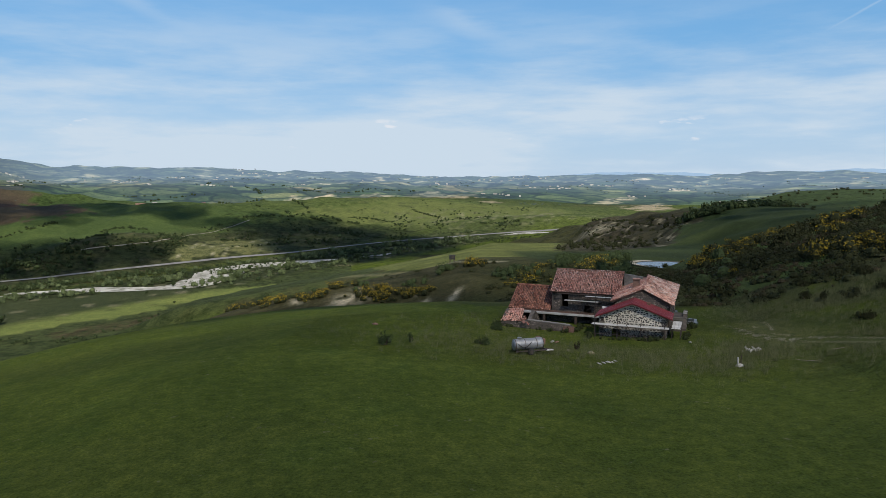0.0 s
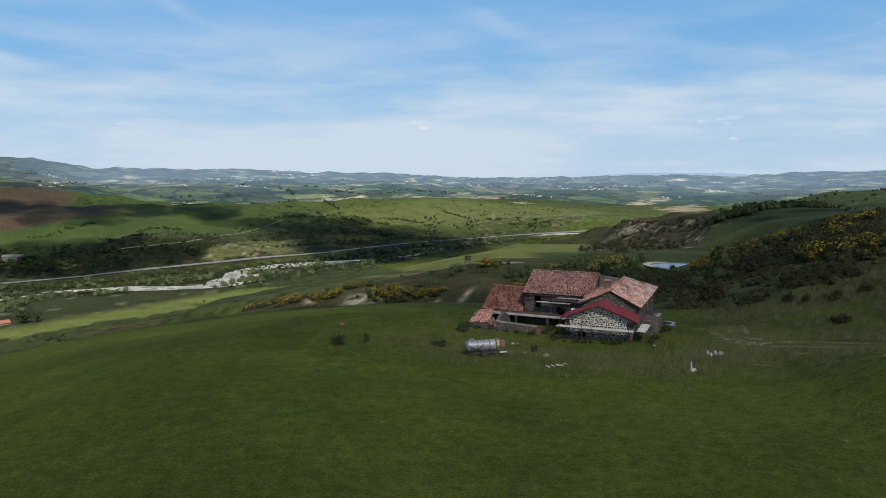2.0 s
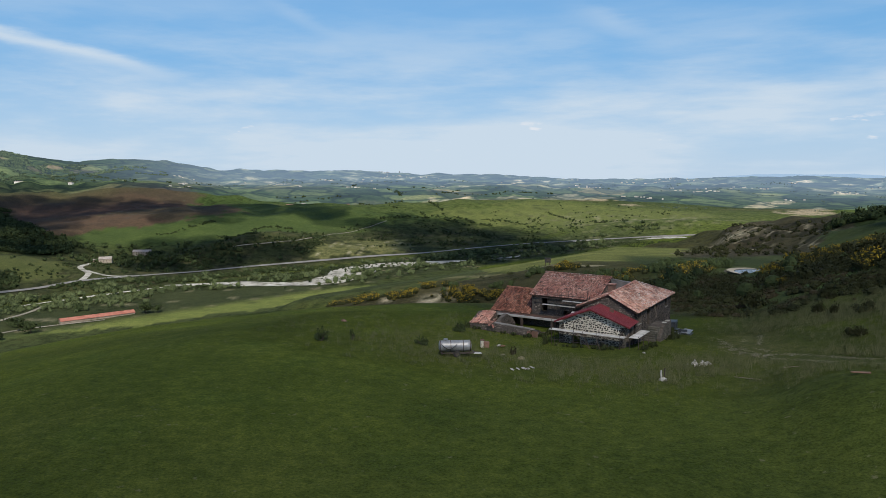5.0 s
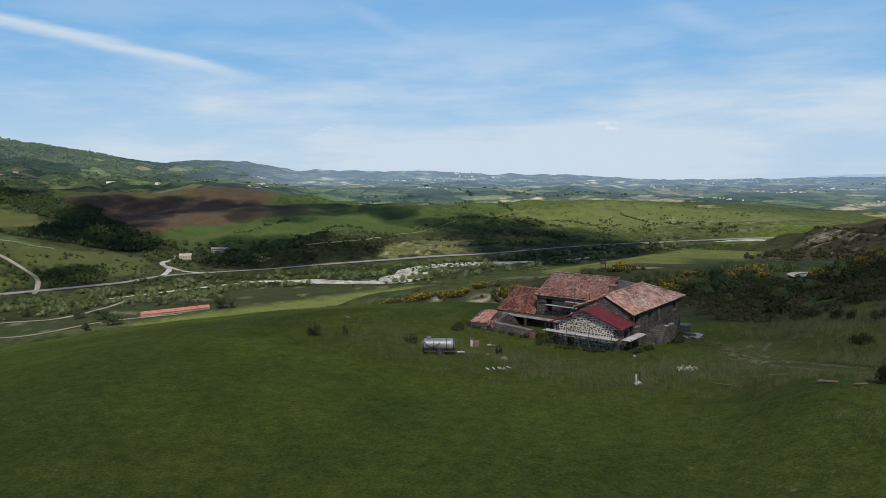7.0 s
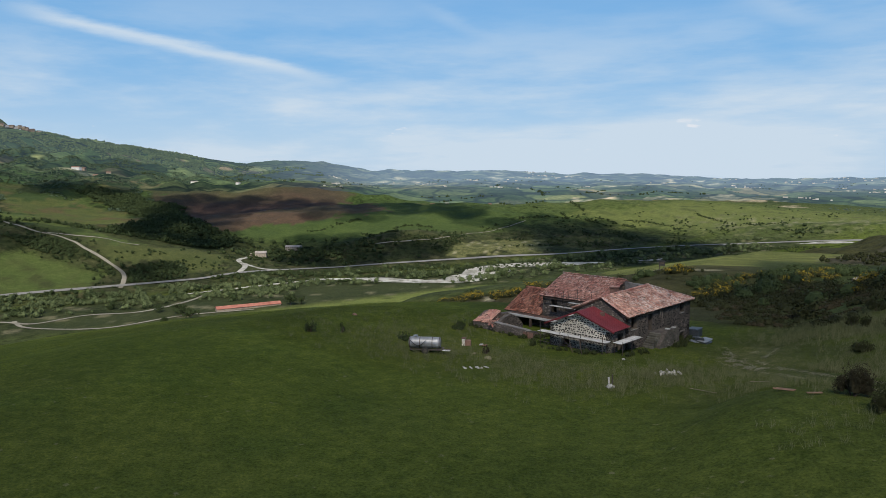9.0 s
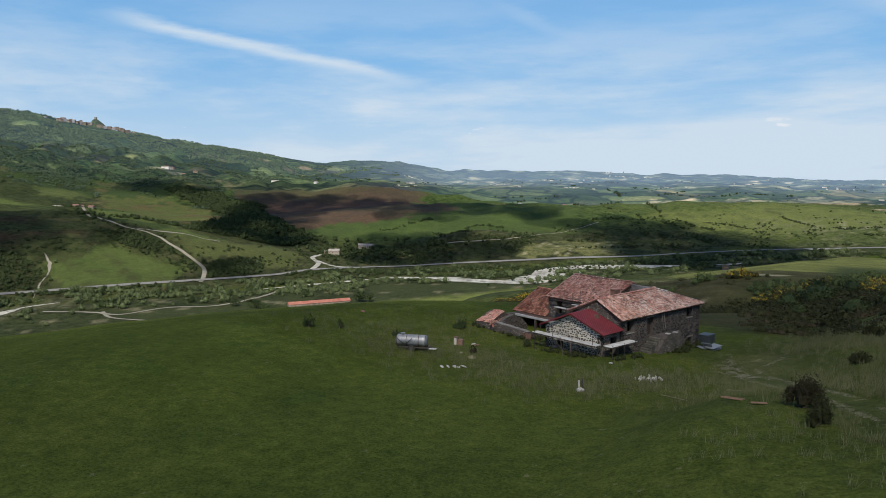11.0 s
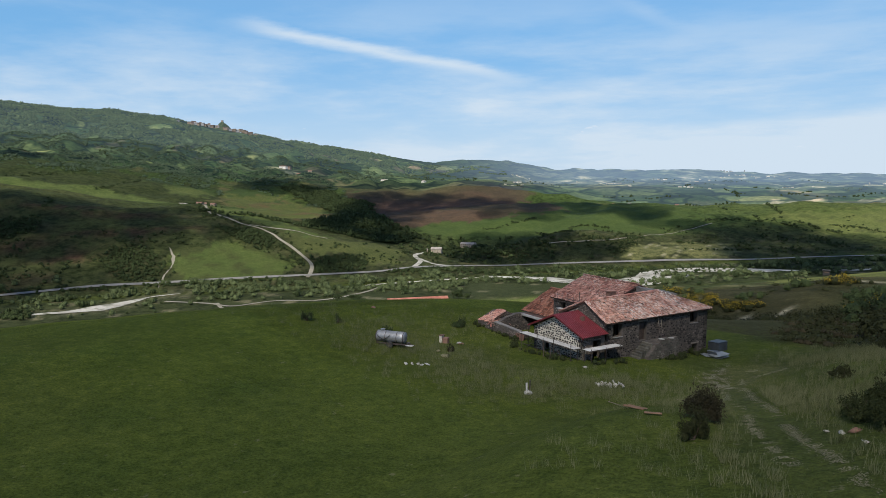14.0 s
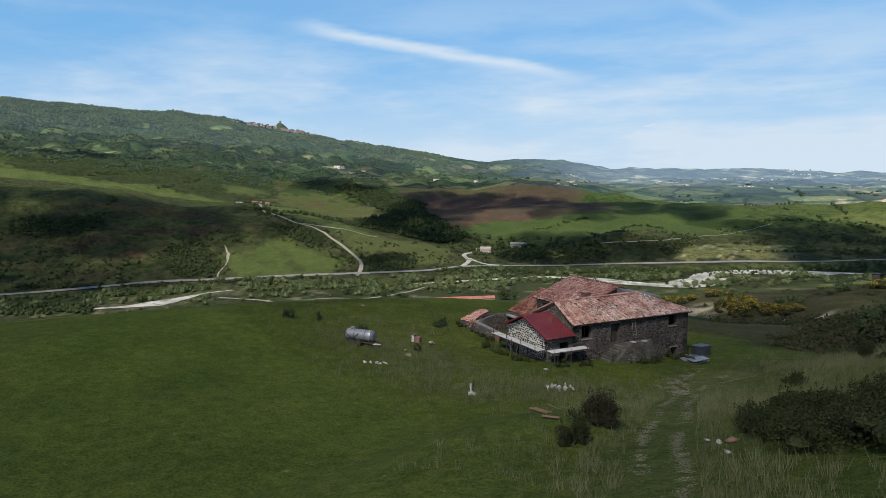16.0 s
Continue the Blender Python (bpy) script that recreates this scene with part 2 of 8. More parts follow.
STONE_WHITEWALL = worn("dark_field_stone", (0.028, 0.024, 0.022), (0.1, 0.085, 0.075), 1.1, 0.9, 0, 0.02, 5, 0.5)
STAIR_STONE = worn("mossy_stair_stone", (0.03, 0.032, 0.024), (0.16, 0.145, 0.12), 0.9, 0.9, 0, 0.02, 5, 0.7)
MORTAR = worn("old_mortar", (0.05, 0.043, 0.037), (0.135, 0.112, 0.095), 0.7, 0.95, 0, 0.02, 8, 0.1)
WHITE_MORTAR = worn("white_pointing", (0.48, 0.435, 0.36), (0.72, 0.66, 0.56), 0.6, 0.95, 0, 0.02, 8, 0.1)
GREY_RENDER = worn("grey_render", (0.14, 0.125, 0.115), (0.3, 0.275, 0.25), 0.9, 0.95, 0, 0.01, 7, 0.1)
CONCRETE = worn("pale_concrete", (0.32, 0.3, 0.28), (0.58, 0.56, 0.53), 0.9, 0.9, 0, 0.01, 7, 0.15)
BRICK = worn("old_brick", (0.13, 0.07, 0.055), (0.27, 0.15, 0.11), 1.5, 0.9, 0, 0.015, 6, 0.3)
RED_SHEET = worn("red_painted_sheet", (0.12, 0.014, 0.018), (0.22, 0.032, 0.038), 0.35, 0.45, 0.0, 0.002, 9, 0.1)
OLD_WOOD = worn("grey_wood", (0.14, 0.11, 0.09), (0.32, 0.27, 0.22), 1.4, 0.9, 0, 0.01, 8, 0.25)
DARK_WOOD = worn("dark_wood", (0.03, 0.02, 0.016), (0.09, 0.06, 0.045), 1.4, 0.8, 0, 0.01, 8, 0.2)
PLANK = worn("scaffold_board", (0.42, 0.4, 0.38), (0.68, 0.66, 0.63), 0.8, 0.85, 0, 0.006, 10, 0.2)
STEEL = worn("rusty_tube", (0.05, 0.035, 0.03), (0.15, 0.12, 0.11), 2.0, 0.6, 0.6, 0.003, 8, 0.2)
TANK_STEEL = worn("galvanised_tank", (0.24, 0.24, 0.25), (0.44, 0.44, 0.45), 0.7, 0.5, 0.45, 0.004, 8, 0.05)
RUBBER = worn("black_rubber", (0.015, 0.014, 0.013), (0.04, 0.038, 0.035), 2.0, 0.9)
WHITE_STONE = worn("white_stone", (0.26, 0.25, 0.225), (0.5, 0.48, 0.44), 1.5, 0.9, 0, 0.02, 6, 0.3)
ORANGE_WOOD = worn("orange_wood", (0.15, 0.085, 0.05), (0.27, 0.155, 0.095), 1.2, 0.85, 0, 0.01, 8, 0.2)
BLUE_GREY = worn("blue_grey_plastic", (0.03, 0.036, 0.045), (0.07, 0.08, 0.095), 1.0, 0.5, 0, 0.004, 6, 0.1)
BLUE_PALE = worn("pale_blue_sheet", (0.16, 0.175, 0.19), (0.27, 0.285, 0.3), 1.0, 0.5, 0, 0.004, 6, 0.15)
STUCCO = worn("pale_stucco", (0.27, 0.23, 0.18), (0.4, 0.345, 0.28), 0.2, 0.9, 0, 0.01, 9, 0.15)
STUCCO_BROWN = worn("brown_stone_wall", (0.2, 0.16, 0.12), (0.36, 0.3, 0.24), 0.2, 0.9, 0, 0.01, 9, 0.2)
WHITE_WALL = worn("white_wall", (0.6, 0.58, 0.54), (0.75, 0.73, 0.7), 0.2, 0.9, 0, 0.01, 9, 0.1)
BARN_RED = worn("barn_red_tile", (0.3, 0.1, 0.07), (0.48, 0.2, 0.15), 0.25, 0.85, 0, 0.02, 9, 0.1)
RED_TILE = worn("far_red_tile", (0.17, 0.09, 0.07), (0.3, 0.17, 0.13), 0.25, 0.85, 0, 0.02, 9, 0.1)
TRACK = worn("pale_track", (0.2, 0.18, 0.142), (0.34, 0.31, 0.255), 0.05, 0.95, 0, 0.04, 12, 0.05)
# the white pointing again, its colour darkened for shade under the scaffold boards
SHADED_MORTAR = worn("shaded_pointing", (0.24, 0.22, 0.195), (0.44, 0.415, 0.37), 0.6, 0.95, 0, 0.02, 8, 0.1)
GREY_TILE = worn("far_grey_tile", (0.28, 0.24, 0.22), (0.44, 0.4, 0.37), 0.25, 0.85, 0, 0.02, 9, 0.1)
FAR_STONE = worn("far_stone", (0.2, 0.21, 0.23), (0.32, 0.33, 0.35), 0.05, 0.9, 0, 0.02, 9, 0.2)


def leaf(name, dark, light, scale=0.05, each=0.6):
    m, nt, b = material(name)
    co = nt.nodes.new("ShaderNodeTexCoord").outputs["Object"]
    isl = nt.nodes.new("ShaderNodeNewGeometry").outputs["Random Per Island"]
    big = noise_tex(nt, scale, 4, 0.6, co)
    col = ramp(nt, math_node(nt, "ADD", math_node(nt, "MULTIPLY", isl, each), math_node(nt, "MULTIPLY", big, 1.1 - each)), [(0.2, dark), (0.85, light)])
    nt.links.new(col, b.inputs["Base Color"])
    b.inputs["Roughness"].default_value = 0.8
    b.inputs["Specular IOR Level"].default_value = 0.08
    return m


def grass(name, dark, light, scale):
    """Blades so thin that they scatter light much like the sward that they stand in."""
    m = leaf(name, dark, light, scale, 0.4)
    nt = m.node_tree
    b = next(n for n in nt.nodes if n.type == "BSDF_PRINCIPLED")
    up = nt.nodes.new("ShaderNodeVectorMath")
    up.operation = "MULTIPLY_ADD"
    nt.links.new(nt.nodes.new("ShaderNodeNewGeometry").outputs["Normal"], up.inputs[0])
    up.inputs[1].default_value = (0.3, 0.3, 0.3)
    up.inputs[2].default_value = (0, 0, 0.8)
    nrm = nt.nodes.new("ShaderNodeVectorMath")
    nrm.operation = "NORMALIZE"
    nt.links.new(up.outputs[0], nrm.inputs[0])
    nt.links.new(nrm.outputs[0], b.inputs["Normal"])
    return m


LEAF_LIGHT = leaf("willow_leaf", (0.045, 0.062, 0.029), (0.118, 0.146, 0.064), 0.03, 0.3)
LEAF_DARK = leaf("oak_leaf", (0.02, 0.032, 0.014), (0.052, 0.07, 0.027), 0.05, 0.3)
# mountain forest: haze is mixed into this base colour, paler and bluer
LEAF_FAR = leaf("hazy_forest_leaf", (0.044, 0.068, 0.044), (0.098, 0.132, 0.08), 0.006, 0.2)
LEAF_HAZE = leaf("far_hedge_leaf", (0.035, 0.055, 0.035), (0.08, 0.1, 0.055), 0.004)
LEAF_SCRUB = leaf("broom_leaf", (0.015, 0.019, 0.008), (0.038, 0.041, 0.017), 0.09, 0.2)
BRAMBLE = leaf("bramble_leaf", (0.014, 0.02, 0.008), (0.042, 0.05, 0.019), 0.5, 0.4)
LEAF_HEATH = leaf("heather_leaf", (0.022, 0.019, 0.011), (0.056, 0.047, 0.026), 0.09, 0.25)
LEAF_BROWN = leaf("thorn_twig", (0.016, 0.015, 0.009), (0.042, 0.037, 0.021), 0.4, 0.3)
GORSE = leaf("gorse_flower", (0.11, 0.085, 0.012), (0.34, 0.245, 0.025), 0.2, 0.45)
GRASS_DRY = grass("seeding_grass", (0.042, 0.058, 0.018), (0.16, 0.165, 0.09), 0.15)
GRASS_GREEN = grass("green_grass", (0.033, 0.05, 0.012), (0.068, 0.09, 0.02), 0.2)


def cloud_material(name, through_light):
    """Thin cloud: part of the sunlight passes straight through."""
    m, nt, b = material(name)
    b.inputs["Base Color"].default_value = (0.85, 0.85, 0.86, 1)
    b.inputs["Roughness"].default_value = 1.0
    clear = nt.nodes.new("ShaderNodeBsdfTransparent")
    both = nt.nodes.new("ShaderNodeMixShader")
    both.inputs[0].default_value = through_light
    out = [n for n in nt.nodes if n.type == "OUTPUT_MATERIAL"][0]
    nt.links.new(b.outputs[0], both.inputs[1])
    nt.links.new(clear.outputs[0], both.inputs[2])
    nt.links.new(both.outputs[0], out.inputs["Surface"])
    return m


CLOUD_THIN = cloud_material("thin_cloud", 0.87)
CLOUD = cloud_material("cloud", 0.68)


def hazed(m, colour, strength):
    """Foliage of the backdrop, given a faint blue emission in place of haze."""
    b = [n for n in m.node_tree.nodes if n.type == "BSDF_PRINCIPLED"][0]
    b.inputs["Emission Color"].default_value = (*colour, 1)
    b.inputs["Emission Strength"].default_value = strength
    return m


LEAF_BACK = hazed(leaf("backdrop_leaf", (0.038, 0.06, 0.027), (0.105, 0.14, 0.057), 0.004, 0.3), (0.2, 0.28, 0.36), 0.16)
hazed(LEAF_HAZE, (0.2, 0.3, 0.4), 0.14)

# ---- the lie of the land ----
def smooth(a, b, v):
    s = np.clip((v - a) / (b - a), 0, 1)
    return s * s * (3 - 2 * s)


def smax(a, b, k):
    h = np.clip(0.5 + 0.5 * (a - b) / k, 0, 1)
    return b + (a - b) * h + k * h * (1 - h)


def mound(x, y, cx, cy, along, across, turn):
    c, s = math.cos(radians(turn)), math.sin(radians(turn))
    u, v = (x - cx) * c + (y - cy) * s, -(x - cx) * s + (y - cy) * c
    return np.exp(-(u / along) ** 2 - (v / across) ** 2)


def waves(x, y, size, seed):
    """Cheap smooth noise, about -1 to 1, from a few crossed sines."""
    rng = np.random.RandomState(seed)
    out = np.zeros_like(np.asarray(x, float))
    for k in range(7):
        a, p, f = rng.uniform(0, 6.283), rng.uniform(0, 6.283), rng.uniform(0.6, 1.9) / size
        out = out + np.sin(6.283 * f * (x * math.cos(a) + y * math.sin(a)) + p + 0.8 * np.sin(6.283 * f * 0.6 * (x * math.sin(a) - y * math.cos(a))))
    return out / 4.0


# the skyline's height at 4.2 km, by azimuth (left of +y) in degrees
RIDGE_AZ = [-60, -34, -26, -20, -14, -8, -2, 3, 7, 11, 15.5, 20.6, 28.8, 34.8, 39.6, 45, 50.5, 56, 63, 75, 100]
RIDGE_Z = [0, 12, 25, -5, 0, -10, -18, -14, 8, 8, 14, 36, 30, 84, 79, 140, 196, 268, 346, 395, 380]
CENTRE = (25.0, 5.0)


def across_valley(x, y):
    """Distance beyond the river (n) and along it (s)."""
    return -0.803 * (x + 310) + 0.597 * (y - 889), 0.597 * (x + 310) + 0.803 * (y - 889)


def home_height(x, y):
    field = 4.087 - 0.0574 * y - 0.0496 * np.clip(x - 10, -70, 0) - 0.24 * mound(x, y, -38, 66, 26, 20, 50)
    d = np.hypot((x - 14.45) * 1.574, y - 61.5)
    e = np.maximum(d - 31.9, 0) * smooth(60, 10, x) * smooth(-45, 10, y)
    drop = np.where(e < 32, 0.0022 * e * e, 2.253 + 0.1408 * (e - 32)) + 0.2 * np.maximum(e - 100, 0)
    s = x - 33 - 0.17 * (y - 50)
    bank = 27 * np.tanh(np.maximum(s, 0) ** 1.08 * 0.235 / 27) * smooth(5, 55, y) * smooth(520, 150, y)
    bank = bank + 2.2 * mound(x, y, 66, 108, 22, 30, 0) + 1.8 * mound(x, y, 38.2, 52, 5, 9, 0) - 0.75 * mound(x, y, 32.5, 91.5, 5, 5.5, 0)
    return field - drop - 0.16 * np.maximum(y - 175, 0) + bank + 0.12 * waves(x, y, 22, 3) * smooth(10, 40, y)


def crest_rise(x, y, z):
    """The long shaded hill across the river, its crest falling towards the farm on the track."""
    ax, ay, bx, by = -1420.0, 330.0, -1120.0, 790.0
    l = math.hypot(bx - ax, by - ay)
    t = ((x - ax) * (bx - ax) + (y - ay) * (by - ay)) / l
    o = ((x - ax) * (by - ay) - (y - ay) * (bx - ax)) / l          # towards the river
    top = np.interp(t, [-500, 0, 140, 270, 420, 549, 700], [40, 22, 6, -12, -32, -47, -70])
    want = np.maximum(top - z, 0)
    return want * np.exp(-(np.where(o > 0, o / 260, o / 120)) ** 2) * smooth(760, 560, t)


def land_height(x, y):
    n, s = across_valley(x, y)
    r = np.hypot(x - CENTRE[0], y - CENTRE[1])
    az = np.degrees(np.arctan2(-(x - CENTRE[0]), y - CENTRE[1]))
    floor = -132 + 0.018 * np.clip(s + 700, 0, 2600)
    floor = floor + 0.035 * np.maximum(-n - 120, 0)
    # rolling ground beyond the river, then the long slope up to the skyline
    rise = 26 * smooth(60, 420, n) + 18 * smooth(500, 1100, n)
    far = np.interp(az, RIDGE_AZ, RIDGE_Z)
    base = floor + rise
    t = np.clip((r - 1500) / 2700, 0, 1)
    slope = base + (far - base) * t ** (1.25 - 0.3 * smooth(38, 50, az)) - 0.03 * np.maximum(r - 4300, 0)
    z = slope
    z = z + 37 * mound(x, y, -660, 1360, 520, 200, 30) * smooth(30, 330, n)
    z = z + 25 * mound(x, y, 30, 1720, 560, 230, 4) + 22 * mound(x, y, 200, 1490, 240, 80, 8)
    z = z + 34 * mound(x, y, -1280, 1800, 420, 330, 40)
    z = z - 24 * mound(x, y, -640, 1960, 330, 260, 0) - 22 * mound(x, y, -900, 1780, 420, 130, 30)  - 42 * mound(x, y, -1340, 1240, 330, 230, 40) - 30 * mound(x, y, -700, 940, 190, 130, 30)
    z = z + 24 * mound(x, y, -500, 1060, 120, 70, 40) + 8 * mound(x, y, -340, 1090, 110, 50, 50)
    z = z + 66 * mound(x, y, -1800, 420, 640, 520, 35) * smooth(60, 500, n) + 46 * mound(x, y, -1050, 640, 420, 220, 40) * smooth(60, 300, n)
    z = z + crest_rise(x, y, z)
    z = z + (5 * waves(x, y, 420, 5) + 3.2 * waves(x, y, 160, 6) + 1.3 * waves(x, y, 60, 7)) * smooth(80, 500, n)
    # spurs and clefts running down the mountain
    fold = np.abs(waves(az * 40, r * 0.35, 210, 71)) - 0.45
    z = z + 30 * fold * smooth(1900, 2500, r) * smooth(4050, 3500, r) * smooth(33, 42, az)
    z = z + 14 * waves(x, y, 900, 8) * smooth(2300, 3200, r) * smooth(5, 30, az) + 7 * waves(x, y, 330, 9) * smooth(2300, 3400, r)
    return z


def spur_height(x, y):
    """The back of the hill: a grassy spur with a gully side, and the ridge that climbs beyond the pond."""
    top = 1.7 - 0.0755 * y - 0.12 * np.maximum(y - 640, 0)
    west = 6 + 0.13 * np.maximum(y - 300, 0) + 8 * waves(x * 0, y, 120, 12)
    w = np.maximum(west - x, 0)
    lean = 0.25 - 0.08 * smooth(320, 360, y) * smooth(540, 440, y)
    top = top - lean * w - 0.25 * np.maximum(w - 95 - 60 * smooth(320, 360, y), 0) + 5 * np.sin(np.clip((y - 210) / 120, 0, 1) * 3.14) * smooth(0, 60, w)
    top = top - 16 * mound(x, y, -18, 190, 90, 60, 20) + 7 * mound(x, y, 70, 235, 60, 70, 0)
    xr = x - 0.19 * y
    fall = (6 * smooth(550, 750, y) + 0.06 * np.maximum(y - 740, 0)) * (0.3 * smooth(20, 55, xr) + 0.7 * smooth(85, 135, xr)) * smooth(320, 225, xr)
    ridge = -54 + 42 * smooth(15, 170, xr) - fall + 6 * smooth(260, 420, xr) - 0.10 * np.maximum(y - 1050, 0) - 0.25 * np.maximum(40 - xr, 0) + 5 * waves(x, y, 110, 14) * smooth(150, 500, y) * smooth(260, 60, xr)
    ridge = ridge + 9 * mound(x, y, 200, 840, 70, 150, -12) * smooth(30, 8, np.abs(xr - 38) - 12)
    basin = smooth(0.25, 0.8, mound(x, y, 76, 245, 22, 32, -14))     # the hollow of the pond
    return smax(top, ridge, 9) * (1 - basin) - 14.3 * basin


def height(x, y):
    x, y = np.asarray(x, float), np.asarray(y, float)
    front = smax(home_height(x, y), np.where(y > 90, spur_height(x, y), -400), 5)
    front = np.where(y > 90, front, home_height(x, y))
    return smax(front, land_height(x, y), 12)


def ground_z(x, y):
    return float(height(np.array([x]), np.array([y]))[0])

# ---- mesh tools ----
def part(name, bm, mat, parent=None, label="", kind="", shade=False):
    me = bpy.data.meshes.new(name)
    bmesh.ops.recalc_face_normals(bm, faces=bm.faces)
    bm.to_mesh(me)
    bm.free()
    if shade:
        me.polygons.foreach_set("use_smooth", np.ones(len(me.polygons), bool))
    for m in mat if isinstance(mat, (list, tuple)) else [mat]:
        me.materials.append(m)
    ob = new(name, me)
    ob.parent = parent
    return tagged(ob, label, kind=kind)


def mesh_part(name, verts, faces, mat, parent=None, label="", kind="", shade=False, index=None):
    me = bpy.data.meshes.new(name)
    me.from_pydata([tuple(v) for v in verts], [], faces)
    for m in mat if isinstance(mat, (list, tuple)) else [mat]:
        me.materials.append(m)
    if index is not None:
        me.polygons.foreach_set("material_index", np.asarray(index, np.int32))
    if shade:
        me.polygons.foreach_set("use_smooth", np.ones(len(me.polygons), bool))
    ob = new(name, me)
    ob.parent = parent
    return tagged(ob, label, kind=kind)


def thing(name, m, label, category, group=""):
    e = new(name)
    e.empty_display_size = 0.2
    e.matrix_world = m
    return tagged(e, label, category, group)


def add_box(bm, x0, x1, y0, y1, z0, z1, bevel=0.0, m=None):
    r = bmesh.ops.create_cube(bm, size=1.0)
    t = Matrix.Translation(((x0 + x1) / 2, (y0 + y1) / 2, (z0 + z1) / 2)) @ Matrix.Diagonal((abs(x1 - x0), abs(y1 - y0), abs(z1 - z0), 1))
    bmesh.ops.transform(bm, matrix=(m @ t) if m else t, verts=r["verts"])
    if bevel:
        edges = {e for v in r["verts"] for e in v.link_edges}
        bmesh.ops.bevel(bm, geom=list(edges), offset=bevel, segments=1, affect="EDGES")


def add_tube(bm, a, b, r, sides=8, r2=None):
    a, b = Vector(a), Vector(b)
    d = b - a
    q = d.to_track_quat("Z", "Y").to_matrix().to_4x4()
    bmesh.ops.create_cone(bm, cap_ends=True, segments=sides, radius1=r, radius2=r if r2 is None else r2, depth=d.length,
                          matrix=Matrix.Translation((a + b) / 2) @ q)


def box_of(name, dims, mat, parent, label="", bevel=0.0):
    bm = bmesh.new()
    add_box(bm, *dims, bevel)
    return part(name, bm, mat, parent, label)


def tube_of(name, a, b, r, mat, parent, label="", sides=8):
    bm = bmesh.new()
    add_tube(bm, a, b, r, sides)
    return part(name, bm, mat, parent, label, shade=False)

# ---- ground ----
def inside(x, y, pts):
    """1 inside a polygon of plan points, else 0."""
    res = np.zeros(len(x), bool)
    px, py = zip(*pts)
    j = len(pts) - 1
    for i in range(len(pts)):
        with np.errstate(divide="ignore", invalid="ignore"):
            hit = ((py[i] > y) != (py[j] > y)) & (x < (px[j] - px[i]) * (y - py[i]) / (py[j] - py[i] + 1e-9) + px[i])
        res ^= hit
        j = i
    return res.astype(float)


def near_line(x, y, pts, width):
    """1 on a polyline, fading out at the given half width."""
    best = np.full(len(x), 1e9)
    for (ax, ay), (bx, by) in zip(pts[:-1], pts[1:]):
        dx, dy = bx - ax, by - ay
        t = np.clip(((x - ax) * dx + (y - ay) * dy) / (dx * dx + dy * dy), 0, 1)
        best = np.minimum(best, np.hypot(x - ax - t * dx, y - ay - t * dy))
    return smooth(width, width * 0.6, best)


ROAD = [(-1010, 60), (-935, 180), (-879, 289), (-828, 410), (-782, 478), (-705, 592), (-672, 644), (-626, 718), (-606, 775), (-560, 850), (-517, 892), (-447, 950), (-354, 1018), (-254, 1115), (-179, 1208), (-87, 1289), (17, 1340), (127, 1375), (300, 1420), (520, 1500)]
LANE = [(-606, 775), (-626, 815), (-660, 842), (-672, 880)]
LANE_B = [(-640, 830), (-600, 818), (-575, 835)]
HILL_TRACK = [(-668, 632), (-702, 669), (-744, 684), (-800, 691), (-847, 700), (-894, 680), (-983, 696), (-1060, 730), (-1137, 772)]
HILL_TRACK_B = [(-876, 692), (-823, 750), (-778, 768)]
GULLY = [(-758, 470), (-794, 496), (-816, 521), (-839, 537), (-866, 549)]
HILL_SCRUB = [[(-885, 461), (-908, 494), (-892, 520), (-853, 532), (-812, 521), (-785, 485), (-801, 462), (-841, 452)], [(-1117, 345), (-1100, 384), (-1077, 407), (-1062, 457), (-1017, 445), (-1015, 406), (-1036, 362), (-1088, 336)], [(-889, 634), (-865, 659), (-843, 690), (-808, 685), (-784, 660), (-811, 645), (-845, 634)]]
RIVER = [(-1000, 80), (-880, 220), (-800, 330), (-735, 425), (-690, 470), (-620, 560), (-590, 631), (-540, 720), (-485, 792), (-421, 806), (-365, 811), (-310, 838), (-292, 890), (-268, 960), (-217, 1014), (-153, 1070), (-100, 1189), (-20, 1270), (90, 1330), (260, 1370), (480, 1440)]
LOW_TRACK = [(-690, 440), (-640, 462), (-602, 469), (-588, 515), (-547, 550), (-543, 611), (-557, 663)]
DOME_TRACK = [(-520, 1007), (-469, 1040), (-435, 1086), (-426, 1176), (-404, 1239), (-381, 1293), (-368, 1340)]
LOW_TRACK_B = [(-632, 470), (-590, 455), (-520, 480), (-491, 549), (-440, 600)]
FARM_TRACK = [(39, 86), (37.2, 79), (38.4, 74), (41.6, 65), (44.9, 57), (47.3, 51), (49.7, 46), (52.4, 40), (57.4, 30), (65.4, 15)]
BROWN_HILL = [(-1476, 1462), (-1250, 1300), (-1120, 1164), (-960, 1030), (-847, 957), (-817, 1068), (-747, 1156), (-650, 1267), (-780, 1480), (-1000, 1650), (-1034, 1842), (-1344, 1837), (-1560, 1900), (-1600, 1650)]
BROWN_STRIP = [(-1593, 1136), (-1553, 1230), (-1332, 1285), (-1300, 1170), (-1258, 950), (-1380, 960)]
LIT_FIELD = [(-853, 549), (-815, 625), (-760, 650), (-700, 640), (-680, 600), (-761, 499)]
UPPER_FIELD = [(-1700, 490), (-1600, 610), (-1520, 715), (-1400, 820), (-1280, 870), (-1130, 850), (-1010, 790), (-900, 770), (-800, 780), (-770, 755), (-862, 705), (-1015, 710), (-1160, 800), (-1330, 720), (-1470, 570), (-1620, 440)]
REDDISH_FIELD = [(-1554, 1101), (-1486, 1179), (-1361, 1231), (-1072, 1083), (-906, 844), (-1030, 860), (-1245, 937)]
